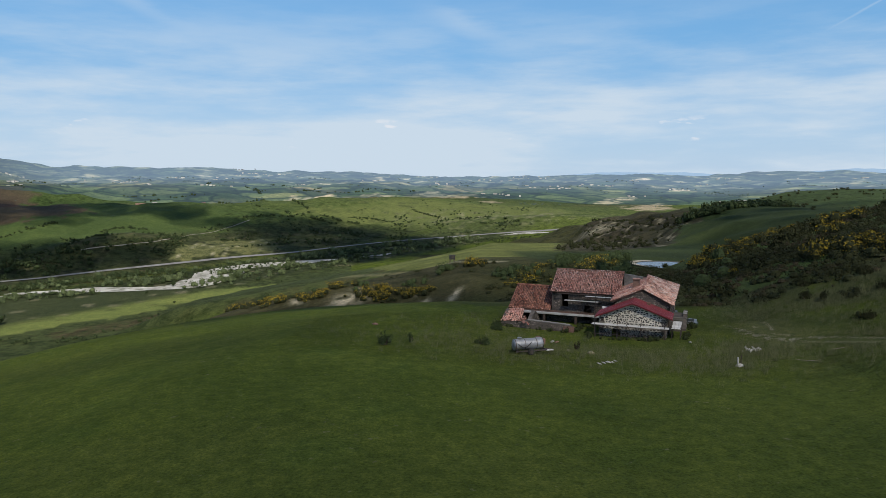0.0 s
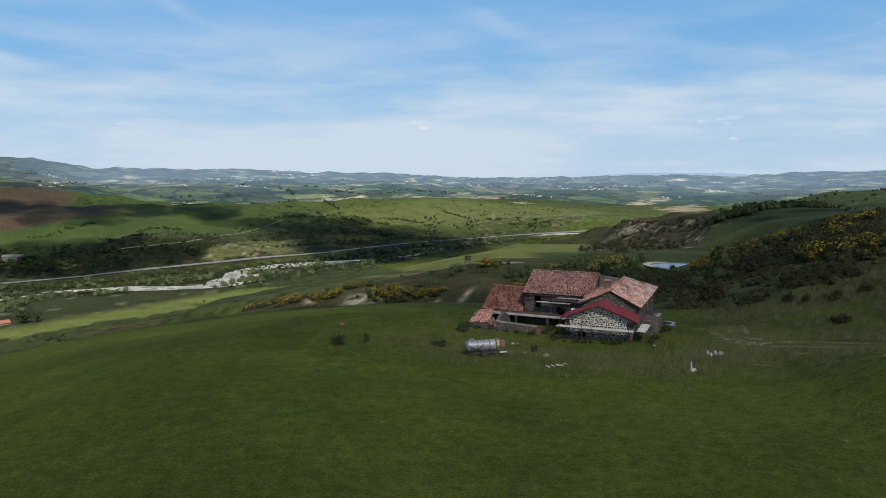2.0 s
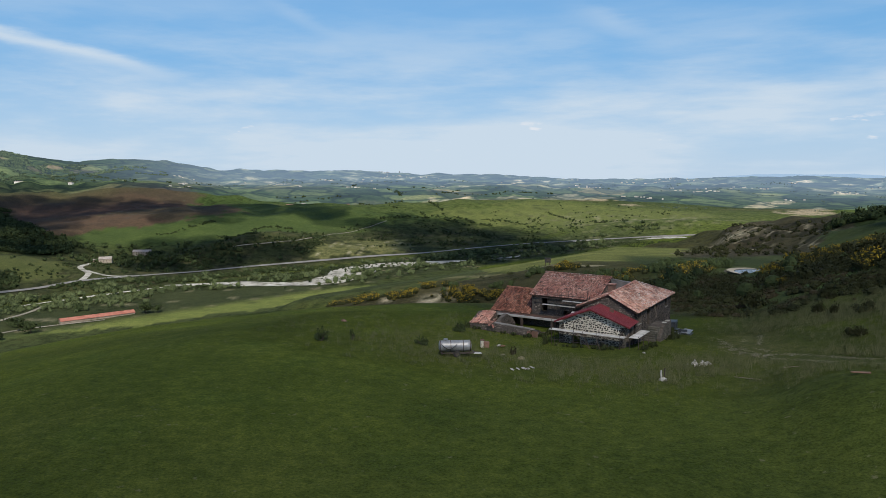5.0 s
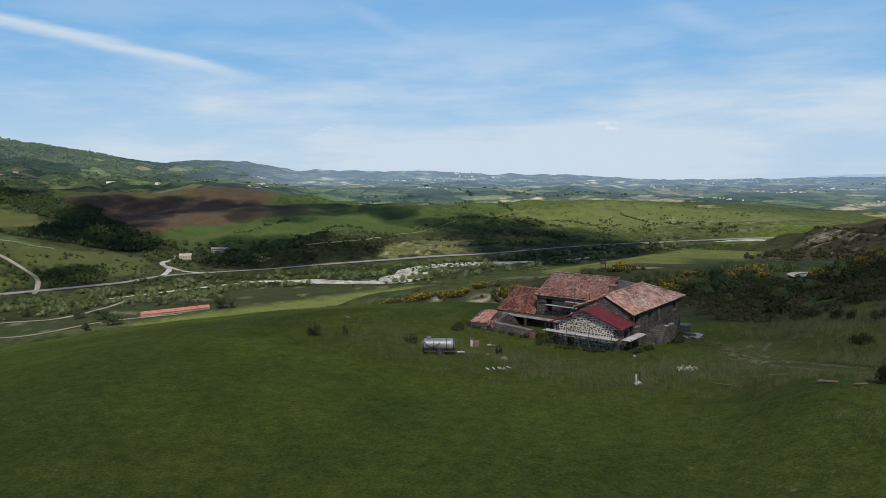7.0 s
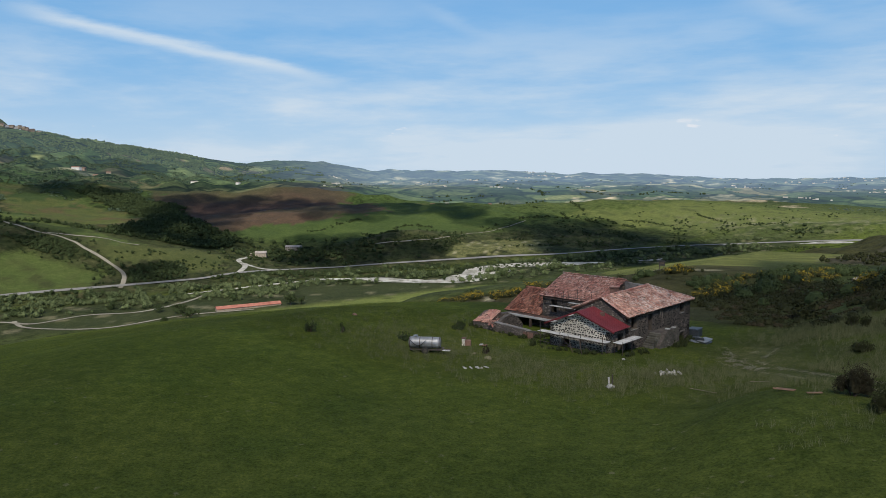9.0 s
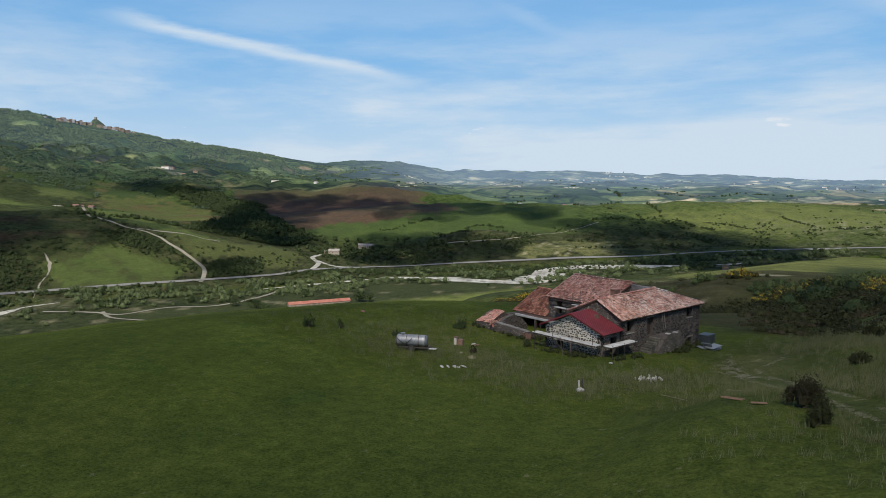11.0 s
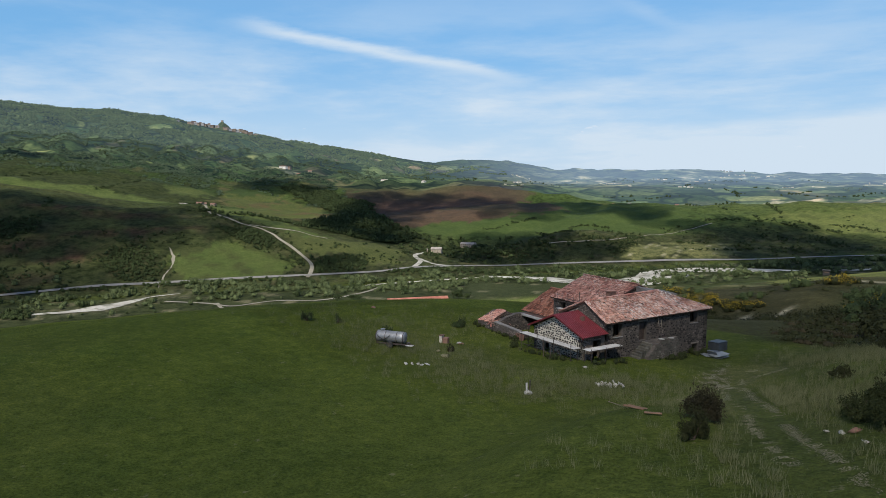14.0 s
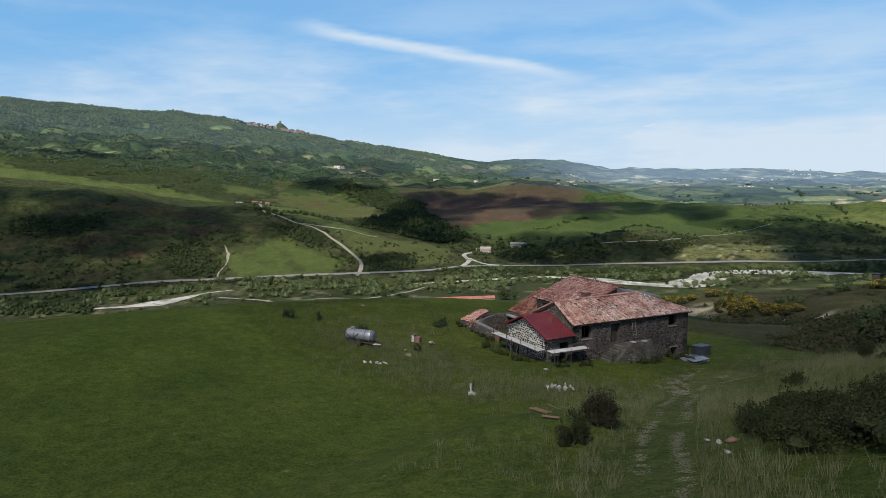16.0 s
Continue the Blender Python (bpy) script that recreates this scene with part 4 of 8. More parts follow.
def ribbon(name, pts, width, mat, label, category, lift=0.12, wobble=0.0, step=6.0, seed=1, rows=3):
    """A strip laid on the ground along a polyline."""
    pts = [Vector((p[0], p[1], 0)) for p in pts]
    rng = random.Random(seed)
    line = []
    for i in range(len(pts) - 1):
        p0, p1, p2, p3 = pts[max(i - 1, 0)], pts[i], pts[i + 1], pts[min(i + 2, len(pts) - 1)]
        k = max(2, int((p2 - p1).length / step))
        for q in range(k):
            t = q / k
            line.append(0.5 * ((2 * p1) + (p2 - p0) * t + (2 * p0 - 5 * p1 + 4 * p2 - p3) * t * t + (3 * p1 - p0 - 3 * p2 + p3) * t ** 3))
    line.append(pts[-1])
    verts, faces = [], []
    wl_, wr_ = width / 2, width / 2
    for i, p in enumerate(line):
        d = (line[min(i + 1, len(line) - 1)] - line[max(i - 1, 0)]).normalized()
        nrm = Vector((-d.y, d.x, 0))
        if wobble:
            wl_ = min(max(wl_ + rng.uniform(-1, 1) * wobble * 0.35, width / 2 - wobble), width / 2 + wobble)
            wr_ = min(max(wr_ + rng.uniform(-1, 1) * wobble * 0.35, width / 2 - wobble), width / 2 + wobble)
        ends = min(1.0, (i + 0.6) / 9, (len(line) - i - 0.4) / 9) if wobble > 3 else 1.0      # gravel bars run out to a point
        for q in range(rows + 1):
            t = q / rows
            v = p + nrm * (wl_ * (1 - t) - wr_ * t) * ends
            verts.append((v.x, v.y, 0))
    xy = np.array(verts)
    z = height(xy[:, 0], xy[:, 1]) + lift
    verts = np.column_stack([xy[:, :2], z])
    m = rows + 1
    for i in range(len(line) - 1):
        for q in range(rows):
            faces.append((i * m + q, i * m + q + 1, (i + 1) * m + q + 1, (i + 1) * m + q))
    ob = mesh_part(name, verts, faces, mat, None, label, "structure", True)
    return tagged(ob, category=category)


ribbon("road", ROAD, 8.0, ASPHALT, "pale grey valley road", "road", 0.9)
ribbon("road", LANE, 7, GRAVEL, "white gravel lane", "road", 0.55, 0.5, seed=2)
ribbon("road", LANE_B, 6, GRAVEL, "white gravel lane", "road", 0.56, 0.5, seed=3)
for k, (pts, wd) in enumerate(((HILL_TRACK, 4.4), (HILL_TRACK_B, 3.2), (LOW_TRACK, 6.0), (LOW_TRACK_B, 4.0))):
    ribbon("road", pts, wd, TRACK, "pale dirt track between fields", "track", 0.55, 0.9, seed=5 + k)
ribbon("road", DOME_TRACK, 2.6, TRACK, "pale dirt track climbing the green hill", "track", 0.5, 0.7, seed=11)
for k, (i, j, wd, wob) in enumerate(((6, 10, 9, 4), (9, 14, 30, 14))):
    ribbon("riverbed", RIVER[i:j], wd, GRAVEL, "white gravel riverbed in braided bars", "riverbed", 0.35 + 0.02 * k, wob, 9, seed=12 + k, rows=4)
ribbon("riverbed", [(-125, 1085), (-98, 1105), (-80, 1135)], 26, GRAVEL, "grey gravel patch in the shaded river flat", "riverbed", 0.5, 9, 7, seed=25, rows=4)
ribbon("riverbed", [(-10, 1318), (12, 1335), (40, 1345)], 22, GRAVEL, "white gravel patch beside the far road", "riverbed", 0.5, 8, 7, seed=26, rows=4)
ribbon("riverbed", [(110, 1352), (160, 1372), (220, 1380)], 14, GRAVEL, "white gravel patch beside the far road", "riverbed", 0.5, 6, 7, seed=27, rows=4)
ribbon("riverbed", BEND_BAR, 24, GRAVEL, "white gravel bar along the river bend", "riverbed", 0.48, 9, 7, seed=23, rows=4)
ribbon("riverbed", [(-322, 840), (-312, 885), (-312, 930), (-296, 975)], 40, GRAVEL, "broad pale gravel bar at the river bend", "riverbed", 0.54, 14, 8, seed=19, rows=4)
ribbon("riverbed", LEFT_BAR, 15, GRAVEL, "broad white gravel bar in the river", "riverbed", 0.52, 6, 8, seed=21, rows=4)
ribbon("riverbed", LEFT_BAR[2:7], 34, GRAVEL, "broad white gravel bar in the river", "riverbed", 0.56, 10, 8, seed=22, rows=4)
ribbon("gully", GULLY, 6, TRACK, "pale eroded gully in the shaded hillside", "gully", 0.5, 4, 3, seed=28, rows=4)
def wheel_rut(side, seed):
    """A worn rut: flakes of bare earth and dead grass scattered along a line beside the track's middle."""
    rng = np.random.RandomState(seed)
    p = np.array(FARM_TRACK, float)
    l = np.hypot(*np.diff(p, axis=0).T)
    n = 15000
    s_ = rng.uniform(0, l.sum(), n)
    k = np.clip(np.searchsorted(np.cumsum(l), s_), 0, len(l) - 1)
    d = (p[k + 1] - p[k]) / l[k][:, None]
    q = p[k] + d * (s_ - (np.cumsum(l) - l)[k])[:, None]
    o = side + rng.normal(0, 0.19, n) + 0.12 * np.sin(s_ * 0.5)
    x, y = q[:, 0] - d[:, 1] * o, q[:, 1] + d[:, 0] * o
    ok = (waves(x, y, 5, 91) + 0.6 * waves(x, y, 1.6, 92) > -0.1) & (y > 33)
    x, y = x[ok], y[ok]
    m = len(x)
    verts, faces = [], []
    for j in range(6):
        a, r = j * 1.047 + rng.uniform(-0.4, 0.4, m), rng.uniform(0.01, 0.042, m)
        vx, vy = x + r * np.cos(a), y + 0.8 * r * np.sin(a)
        verts.append(np.column_stack([vx, vy, height(vx, vy) + 0.03]))
    v = np.stack(verts, 1).reshape(-1, 3)
    faces = [tuple(range(i * 6, i * 6 + 6)) for i in range(m)]
    return tagged(mesh_part("wheel_rut", v, faces, DIRT, None, "dry earth wheel rut worn into the grass", "stuff"), category="track")


def bare_patch():
    """Trodden earth where the track ends at the farm."""
    rng = np.random.RandomState(35)
    m = 4200
    p = np.array([(34.8, 85.4), (35.2, 82.1), (35.2, 78.2), (36.3, 76.5), (37.9, 74.9), (39.4, 72.4)])
    u = np.clip(rng.normal(2.6, 1.1, m), 0, 4.99)
    k = u.astype(int)
    q = p[k] + (p[k + 1] - p[k]) * (u - k)[:, None]
    wide = 0.2 + 0.45 * np.exp(-((u - 2.6) / 1.2) ** 2)
    x, y = q[:, 0] + rng.normal(0, 1, m) * wide, q[:, 1] + rng.normal(0, 1, m) * wide
    ok = waves(x, y, 1.8, 93) > -0.1
    x, y = x[ok], y[ok]
    m = len(x)
    ring = []
    for j in range(6):
        a, r = j * 1.047 + rng.uniform(-0.4, 0.4, m), rng.uniform(0.015, 0.06, m)
        vx, vy = x + r * np.cos(a), y + r * np.sin(a)
        ring.append(np.column_stack([vx, vy, height(vx, vy) + 0.04]))
    v = np.stack(ring, 1).reshape(-1, 3)
    return tagged(mesh_part("trodden_earth", v, [tuple(range(i * 6, i * 6 + 6)) for i in range(m)], STRAW, None, "curving streak of trodden straw and earth on the track", "stuff"), category="track")


bare_patch()
wheel_rut(-0.8, 30)
wheel_rut(0.8, 31)


def pond():
    cx, cy, z = 75.5, 243.0, -13.95
    rng = random.Random(4)
    ring = [(math.cos(a), math.sin(a), 1 + 0.12 * math.sin(3 * a) + rng.uniform(-0.03, 0.03)) for a in [6.2832 * i / 48 for i in range(48)]]
    bm = bmesh.new()
    v = [bm.verts.new((cx + 8.4 * c * k, cy + 9.0 * s * k, z)) for c, s, k in ring]
    bm.faces.new(v)
    water = part("pond", bm, WATER, None, "small reservoir pond reflecting the pale sky", "structure")
    tagged(water, category="pond")
    verts, faces = [], []
    for lv, (k2, dz) in enumerate(((0.97, -0.1), (1.05, 0.12), (1.14, 0.14), (1.3, -1.2))):
        for c, s, k in ring:
            verts.append((cx + 8.4 * c * k * k2, cy + 9.0 * s * k * k2, z + dz))
    for lv in range(3):
        for i in range(48):
            j = (i + 1) % 48
            faces.append((lv * 48 + i, lv * 48 + j, (lv + 1) * 48 + j, (lv + 1) * 48 + i))
    tagged(mesh_part("pond_bank", verts, faces, MUD, None, "dark earth bank round the pond", "structure", True), category="bank")
    # the pale shingle at its far side
    ring2, faces = [], []
    for i in range(23):
        a = 1.55 + 2.2 * i / 22
        w = 1.5 * max(0.0, math.sin(math.pi * i / 22)) ** 0.6 + 0.2
        for q in (-0.6, w * 0.5, w):
            px, py = cx + (8.6 + q) * math.cos(a), cy + (9.2 + q) * math.sin(a)
            ring2.append((px, py, max(ground_z(px, py) + 0.05, z + 0.16 + 0.3 * max(q, 0) / 3.4)))
    for i in range(22):
        for q in range(2):
            faces.append((i * 3 + q, i * 3 + q + 1, i * 3 + q + 4, i * 3 + q + 3))
    tagged(mesh_part("pond_shingle", ring2, faces, TRACK, None, "pale shingle beach at the edge of the pond", "structure", True), category="bank")


pond()

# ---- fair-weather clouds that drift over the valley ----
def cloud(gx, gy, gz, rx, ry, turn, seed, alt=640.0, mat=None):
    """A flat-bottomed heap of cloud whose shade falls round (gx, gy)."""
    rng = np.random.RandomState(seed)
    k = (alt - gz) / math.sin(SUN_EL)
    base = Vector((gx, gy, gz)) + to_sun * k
    t = math.radians(turn)
    verts, faces = [], []
    bm = bmesh.new()
    bmesh.ops.create_icosphere(bm, subdivisions=2, radius=1.0)
    bm.verts.ensure_lookup_table()
    ico = np.array([v.co[:] for v in bm.verts])
    tri = [[v.index for v in f.verts] for f in bm.faces]
    bm.free()
    n = max(14, int(rx * ry / 1500))
    for i in range(n):
        a, q = rng.uniform(0, 6.283), math.sqrt(rng.uniform(0, 1)) * (1 + 0.12 * math.sin(3 * i))
        u, v = rx * 0.9 * q * math.cos(a), ry * 0.9 * q * math.sin(a)
        s = rng.uniform(38, 74) * (1.1 - 0.45 * q)
        p = np.array([base.x + u * math.cos(t) - v * math.sin(t), base.y + u * math.sin(t) + v * math.cos(t), base.z + rng.uniform(0, 26) * (1 - q)])
        sh = ico * np.array([s, s, s * 0.42]) * (1 + 0.16 * np.sin(ico[:, [1, 2, 0]] * 4 + i))
        b = len(verts)
        verts.extend((sh + p).tolist())
        faces.extend([[b + w for w in f] for f in tri])
    ob = mesh_part("cumulus_cloud", verts, faces, mat or CLOUD, None, shade=True)
    return tagged(ob, "white flat-bottomed fair-weather cloud drifting over the valley", "cloud", "fair-weather clouds", "structure")


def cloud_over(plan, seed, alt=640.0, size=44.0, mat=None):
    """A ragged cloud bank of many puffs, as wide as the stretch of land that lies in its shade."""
    rng = np.random.RandomState(seed)
    px, py = np.array([p[0] for p in plan]), np.array([p[1] for p in plan])
    gx, gy = np.meshgrid(np.arange(px.min(), px.max(), size * 0.8), np.arange(py.min(), py.max(), size * 0.8))
    x, y = gx.ravel() + rng.normal(0, size * 0.3, gx.size), gy.ravel() + rng.normal(0, size * 0.3, gx.size)
    ok = inside(x, y, plan) > 0.5
    x, y = x[ok], y[ok]
    z = height(x, y)
    bm = bmesh.new()
    bmesh.ops.create_icosphere(bm, subdivisions=2, radius=1.0)
    bm.verts.ensure_lookup_table()
    ico = np.array([v.co[:] for v in bm.verts])
    tri = np.array([[v.index for v in f.verts] for f in bm.faces])
    bm.free()
    verts, faces = [], []
    for i in range(len(x)):
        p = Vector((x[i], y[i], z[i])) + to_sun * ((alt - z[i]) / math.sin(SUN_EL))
        r = size * rng.uniform(0.55, 1.05)
        sh = ico * np.array([r, r, r * 0.4]) * (1 + 0.16 * np.sin(ico[:, [1, 2, 0]] * 4 + i)) + np.array(p[:])
        faces.extend((tri + len(verts)).tolist())
        verts.extend(sh.tolist())
    ob = mesh_part("cumulus_cloud", verts, faces, mat or CLOUD, None, shade=True)
    return tagged(ob, "white ragged fair-weather cloud drifting over the valley", "cloud", "fair-weather clouds", "structure")


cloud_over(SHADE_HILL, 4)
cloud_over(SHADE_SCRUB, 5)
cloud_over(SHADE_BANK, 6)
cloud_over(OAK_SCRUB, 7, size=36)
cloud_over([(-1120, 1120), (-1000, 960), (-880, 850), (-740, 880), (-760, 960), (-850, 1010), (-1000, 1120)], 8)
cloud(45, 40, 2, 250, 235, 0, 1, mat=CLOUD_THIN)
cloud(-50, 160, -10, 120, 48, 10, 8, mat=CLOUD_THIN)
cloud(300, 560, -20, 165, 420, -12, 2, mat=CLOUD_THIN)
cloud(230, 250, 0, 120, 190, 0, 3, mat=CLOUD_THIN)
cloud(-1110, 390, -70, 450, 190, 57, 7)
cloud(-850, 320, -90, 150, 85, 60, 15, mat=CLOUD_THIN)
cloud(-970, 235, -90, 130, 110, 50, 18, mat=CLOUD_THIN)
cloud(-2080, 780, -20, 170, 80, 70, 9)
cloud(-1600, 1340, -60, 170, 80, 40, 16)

# ---- the farmhouse ----
HOUSE = pose(25.8, 77.8, 0, 0, 0, -20.86)      # its own frame: x along the ridge of the main block, y away from the field
house = thing("farmhouse", HOUSE, "derelict stone farmhouse with terracotta pantile roofs, under repair", "house")


def wall_mesh(bm, m, length, z0, tops, thick, openings):
    """An upright wall along +x of m: tops are (x, z) points of its upper edge; openings are (x0, x1, z0, z1)."""
    cuts = sorted({0.0, length, *[x for x, _ in tops], *[o[0] for o in openings], *[o[1] for o in openings]})
    tx, tz = [p[0] for p in tops], [p[1] for p in tops]
    for a, b in zip(cuts[:-1], cuts[1:]):
        if b - a < 1e-4:
            continue
        za, zb = float(np.interp(a + 1e-6, tx, tz)), float(np.interp(b - 1e-6, tx, tz))
        spans, low = [], z0
        for o in sorted((o for o in openings if o[0] <= a + 1e-6 and o[1] >= b - 1e-6), key=lambda o: o[2]):
            spans.append((low, low, o[2], o[2]))
            low = o[3]
        spans.append((low, low, za, zb))
        for l0, l1, h0, h1 in spans:
            if max(h0 - l0, h1 - l1) < 0.01:
                continue
            co = [(a, 0, l0), (b, 0, l1), (b, 0, h1), (a, 0, h0), (a, thick, l0), (b, thick, l1), (b, thick, h1), (a, thick, h0)]
            v = [bm.verts.new(m @ Vector(c)) for c in co]
            for f in ((0, 1, 2, 3), (5, 4, 7, 6), (1, 0, 4, 5), (2, 1, 5, 6), (3, 2, 6, 7), (0, 3, 7, 4)):
                bm.faces.new([v[i] for i in f])


def stone_face(m, length, z0, tops, openings, size, rng, gap=0.03, proud=0.035, keep=1.0):
    """Verts and faces of rubble stones set into a wall's outer face (the -y side of m)."""
    verts, faces = [], []
    tx, tz = [p[0] for p in tops], [p[1] for p in tops]
    z = z0
    while z < max(tz):
        h = size * rng.uniform(0.55, 1.1)
        x = rng.uniform(-0.2, 0.1)
        while x < length:
            w = size * rng.uniform(0.7, 1.9)
            cx, cz = x + w / 2, z + h / 2 + rng.uniform(-0.06, 0.06)
            x += w
            if cx - w / 2 < 0.0 or cx + w / 2 > length or cz + h * 0.45 > np.interp(cx, tx, tz) or rng.uniform() > keep:
                continue
            if any(o[0] - 0.03 < cx + w * 0.42 and cx - w * 0.42 < o[1] + 0.03 and o[2] - 0.03 < cz + h * 0.42 and cz - h * 0.42 < o[3] + 0.03 for o in openings):
                continue
            k = int(rng.choice([6, 7, 8]))
            base = len(verts)
            ph = rng.uniform(0, 6.28)
            rx, rz = (w - gap) / 2, (h - gap) / 2
            pr = proud * rng.uniform(0.5, 1.3)
            ring = []
            for i in range(k):
                a = ph + 6.2832 * i / k
                ca, sa = math.cos(a), math.sin(a)
                e = rng.uniform(0.78, 1.15)
                sq = 1.0 / max(abs(ca), abs(sa)) ** 0.45
                ring.append((cx + rx * ca * e * sq * 0.92, cz + rz * sa * e * sq * 0.92))
            for s, d in ((1.0, 0.02), (1.0, -pr * 0.6), (0.72, -pr)):
                for px, pz in ring:
                    verts.append(m @ Vector((cx + (px - cx) * s, d, cz + (pz - cz) * s)))
            for lv in range(2):
                for i in range(k):
                    j = (i + 1) % k
                    faces.append((base + lv * k + i, base + lv * k + j, base + (lv + 1) * k + j, base + (lv + 1) * k + i))
            faces.append(tuple(base + 2 * k + i for i in range(k)))
        z += h
    return verts, faces


def frame2(x, y, dx, dy):
    """A frame in the house's own space: origin (x, y), its x along (dx, dy), its -y facing out."""
    l = math.hypot(dx, dy)
    c, s = dx / l, dy / l
    return Matrix(((c, -s, 0, x), (s, c, 0, y), (0, 0, 1, 0), (0, 0, 0, 1)))


STONE_RNG = np.random.RandomState(11)


def stone_wall(label, m, length, z0, tops, openings=(), thick=0.55, size=0.21, core=None, stones=None, gap=0.03, keep=0.94, proud=0.04, both=False):
    bm = bmesh.new()
    wall_mesh(bm, m, length, z0, tops, thick, list(openings))
    bmesh.ops.remove_doubles(bm, verts=bm.verts[:], dist=0.002)
    w = part("wall", bm, core or MORTAR, house, label)
    if keep <= 0:
        return w
    v, f = stone_face(m, length, z0, tops, list(openings), size, STONE_RNG, gap, proud, keep)
    mesh_part("stonework", v, f, stones or STONE, w, kind="stuff")
    if both:
        back = m @ pose(length, thick, 0, 0, 0, 180)
        v, f = stone_face(back, length, z0, [(length - x, z) for x, z in reversed(tops)], [], size, STONE_RNG, gap, proud, keep)
        mesh_part("stonework", v, f, stones or STONE, w, kind="stuff")
    return w


def tile_roof(a, b, c, d, rng, label="", step=0.205, run=0.33, missing=0.03, slab=True, mat=None, rough=1.0):
    """A slope of barrel tiles: a, b are the lower corners, d, c the upper ones (all in the house's space)."""
    a, b, c, d = (Vector(p) for p in (a, b, c, d))
    across, up = (b - a), ((d + c) / 2 - (a + b) / 2)
    n = across.cross(up).normalized()
    if n.z < 0:
        n = -n
    if slab:
        bm = bmesh.new()
        lo = [bm.verts.new(p - n * 0.14) for p in (a, b, c, d)]
        hi = [bm.verts.new(p - n * 0.02) for p in (a, b, c, d)]
        bm.faces.new(hi)
        bm.faces.new(lo[::-1])
        for i in range(4):
            bm.faces.new((lo[i], lo[(i + 1) % 4], hi[(i + 1) % 4], hi[i]))
        deck = part("roof", bm, ROOF_DECK, house, label)
    else:
        deck = house
    verts, faces = [], []
    ax = across.normalized()
    upn = (up - ax * up.dot(ax)).normalized()
    L, H = across.length, (d - a).dot(upn)
    left = lambda h: (d - a).dot(ax) * h / H
    right = lambda h: L + ((c - b).dot(ax)) * h / H
    h = -0.06
    row = 0
    while h < H - 0.08:
        x0, x1 = left(max(h, 0)), right(max(h, 0))
        k = int((x1 - x0) / step)
        for i in range(k):
            if rng.uniform() < missing:
                continue
            px = x0 + (i + 0.5) * (x1 - x0) / k + rng.uniform(-0.02, 0.02) * rough
            hh = h + rng.uniform(-0.045, 0.045) * rough
            tw, yaw, lift = rng.uniform(0.08, 0.098), rng.uniform(-0.08, 0.08) * rough, rng.uniform(0.0, 0.028) * rough
            base = len(verts)
            sag = 0.05 * rough * (math.sin(px * 0.9 + row * 0.1) + 0.5 * math.sin(px * 2.3 + row * 0.7)) * math.sin(3.1 * (h + 0.1) / H)
            for e, (dh, rr, dz) in enumerate(((0.0, 1.0, 0.035 + lift), (run + 0.13, 0.8, 0.0 + lift * 0.3))):
                for q in range(5):
                    t = math.pi * q / 4
                    p = a + ax * (px + math.cos(t) * tw * rr + yaw * dh) + upn * (hh + dh) + n * (math.sin(t) * tw * rr * 0.95 + dz - 0.005 + sag)
                    verts.append(p)
            for q in range(4):
                faces.append((base + q, base + q + 1, base + 6 + q, base + 5 + q))
            faces.append((base, base + 1, base + 2, base + 3, base + 4))
        h += run
        row += 1
    return mesh_part("roof_tiling", verts, faces, mat or TILE, deck, kind="stuff")


def ridge_tiles(p, q, rng, mat=None):
    p, q = Vector(p), Vector(q)
    d = (q - p).normalized()
    side = d.cross(Vector((0, 0, 1))).normalized()
    upv = side.cross(d).normalized()
    verts, faces = [], []
    s = 0.0
    while s < (q - p).length - 0.1:
        base = len(verts)
        o = side * rng.uniform(-0.03, 0.03) + upv * rng.uniform(-0.01, 0.03)
        for ds, rr in ((0, 0.14), (0.44, 0.12)):
            for k in range(6):
                t = math.pi * k / 5
                verts.append(p + d * (s + ds) + o + side * math.cos(t) * rr + upv * (math.sin(t) * rr - 0.02))
        for k in range(5):
            faces.append((base + k, base + k + 1, base + 7 + k, base + 6 + k))
        s += 0.4
    return mesh_part("ridge_tiling", verts, faces, mat or TILE, house, kind="stuff")


R = np.random.RandomState(5)
# right wing: long wall with openings, front gable, hipped back
BASE = -3.2
RW_OPEN = [(0.9, 2.05, 1.62, 2.85), (4.35, 5.35, 0.85, 2.75), (11.6, 12.7, 1.85, 3.0), (12.0, 12.85, -1.3, -0.4)]
stone_wall("dark rubble stone wall", frame2(-0.35, 0.35, 0, 1), 14.2, BASE, [(0, 3.15), (14.2, 3.15)], RW_OPEN, size=0.2)
stone_wall("rubble stone gable wall", frame2(-6.5, 0.35, 1, 0), 6.15, BASE, [(0, 3.1), (3.1, 4.54), (6.15, 3.1)], size=0.2)
stone_wall("", frame2(-6.5, 14.55, 0, -1), 14.2, BASE, [(0, 3.15), (14.2, 3.15)], keep=0)
stone_wall("", frame2(-0.35, 14.55, -1, 0), 6.15, BASE, [(0, 3.15), (6.15, 3.15)], keep=0)
tile_roof((0.05, 0.0, 3.12), (0.05, 14.75, 3.16), (-3.55, 10.4, 4.8), (-3.3, 0.3, 4.68), R, "terracotta pantile roof with lichen, sagging", mat=TILE_PALE, rough=1.3, missing=0.03)
tile_roof((-6.85, 14.75, 3.12), (-6.85, 0.0, 3.12), (-3.3, 0.3, 4.68), (-3.55, 10.4, 4.8), R, mat=TILE, rough=1.3, missing=0.04)
tile_roof((0.05, 14.75, 3.16), (-6.85, 14.75, 3.12), (-3.57, 10.42, 4.8), (-3.53, 10.4, 4.8), R, mat=TILE_PALE, rough=1.4)
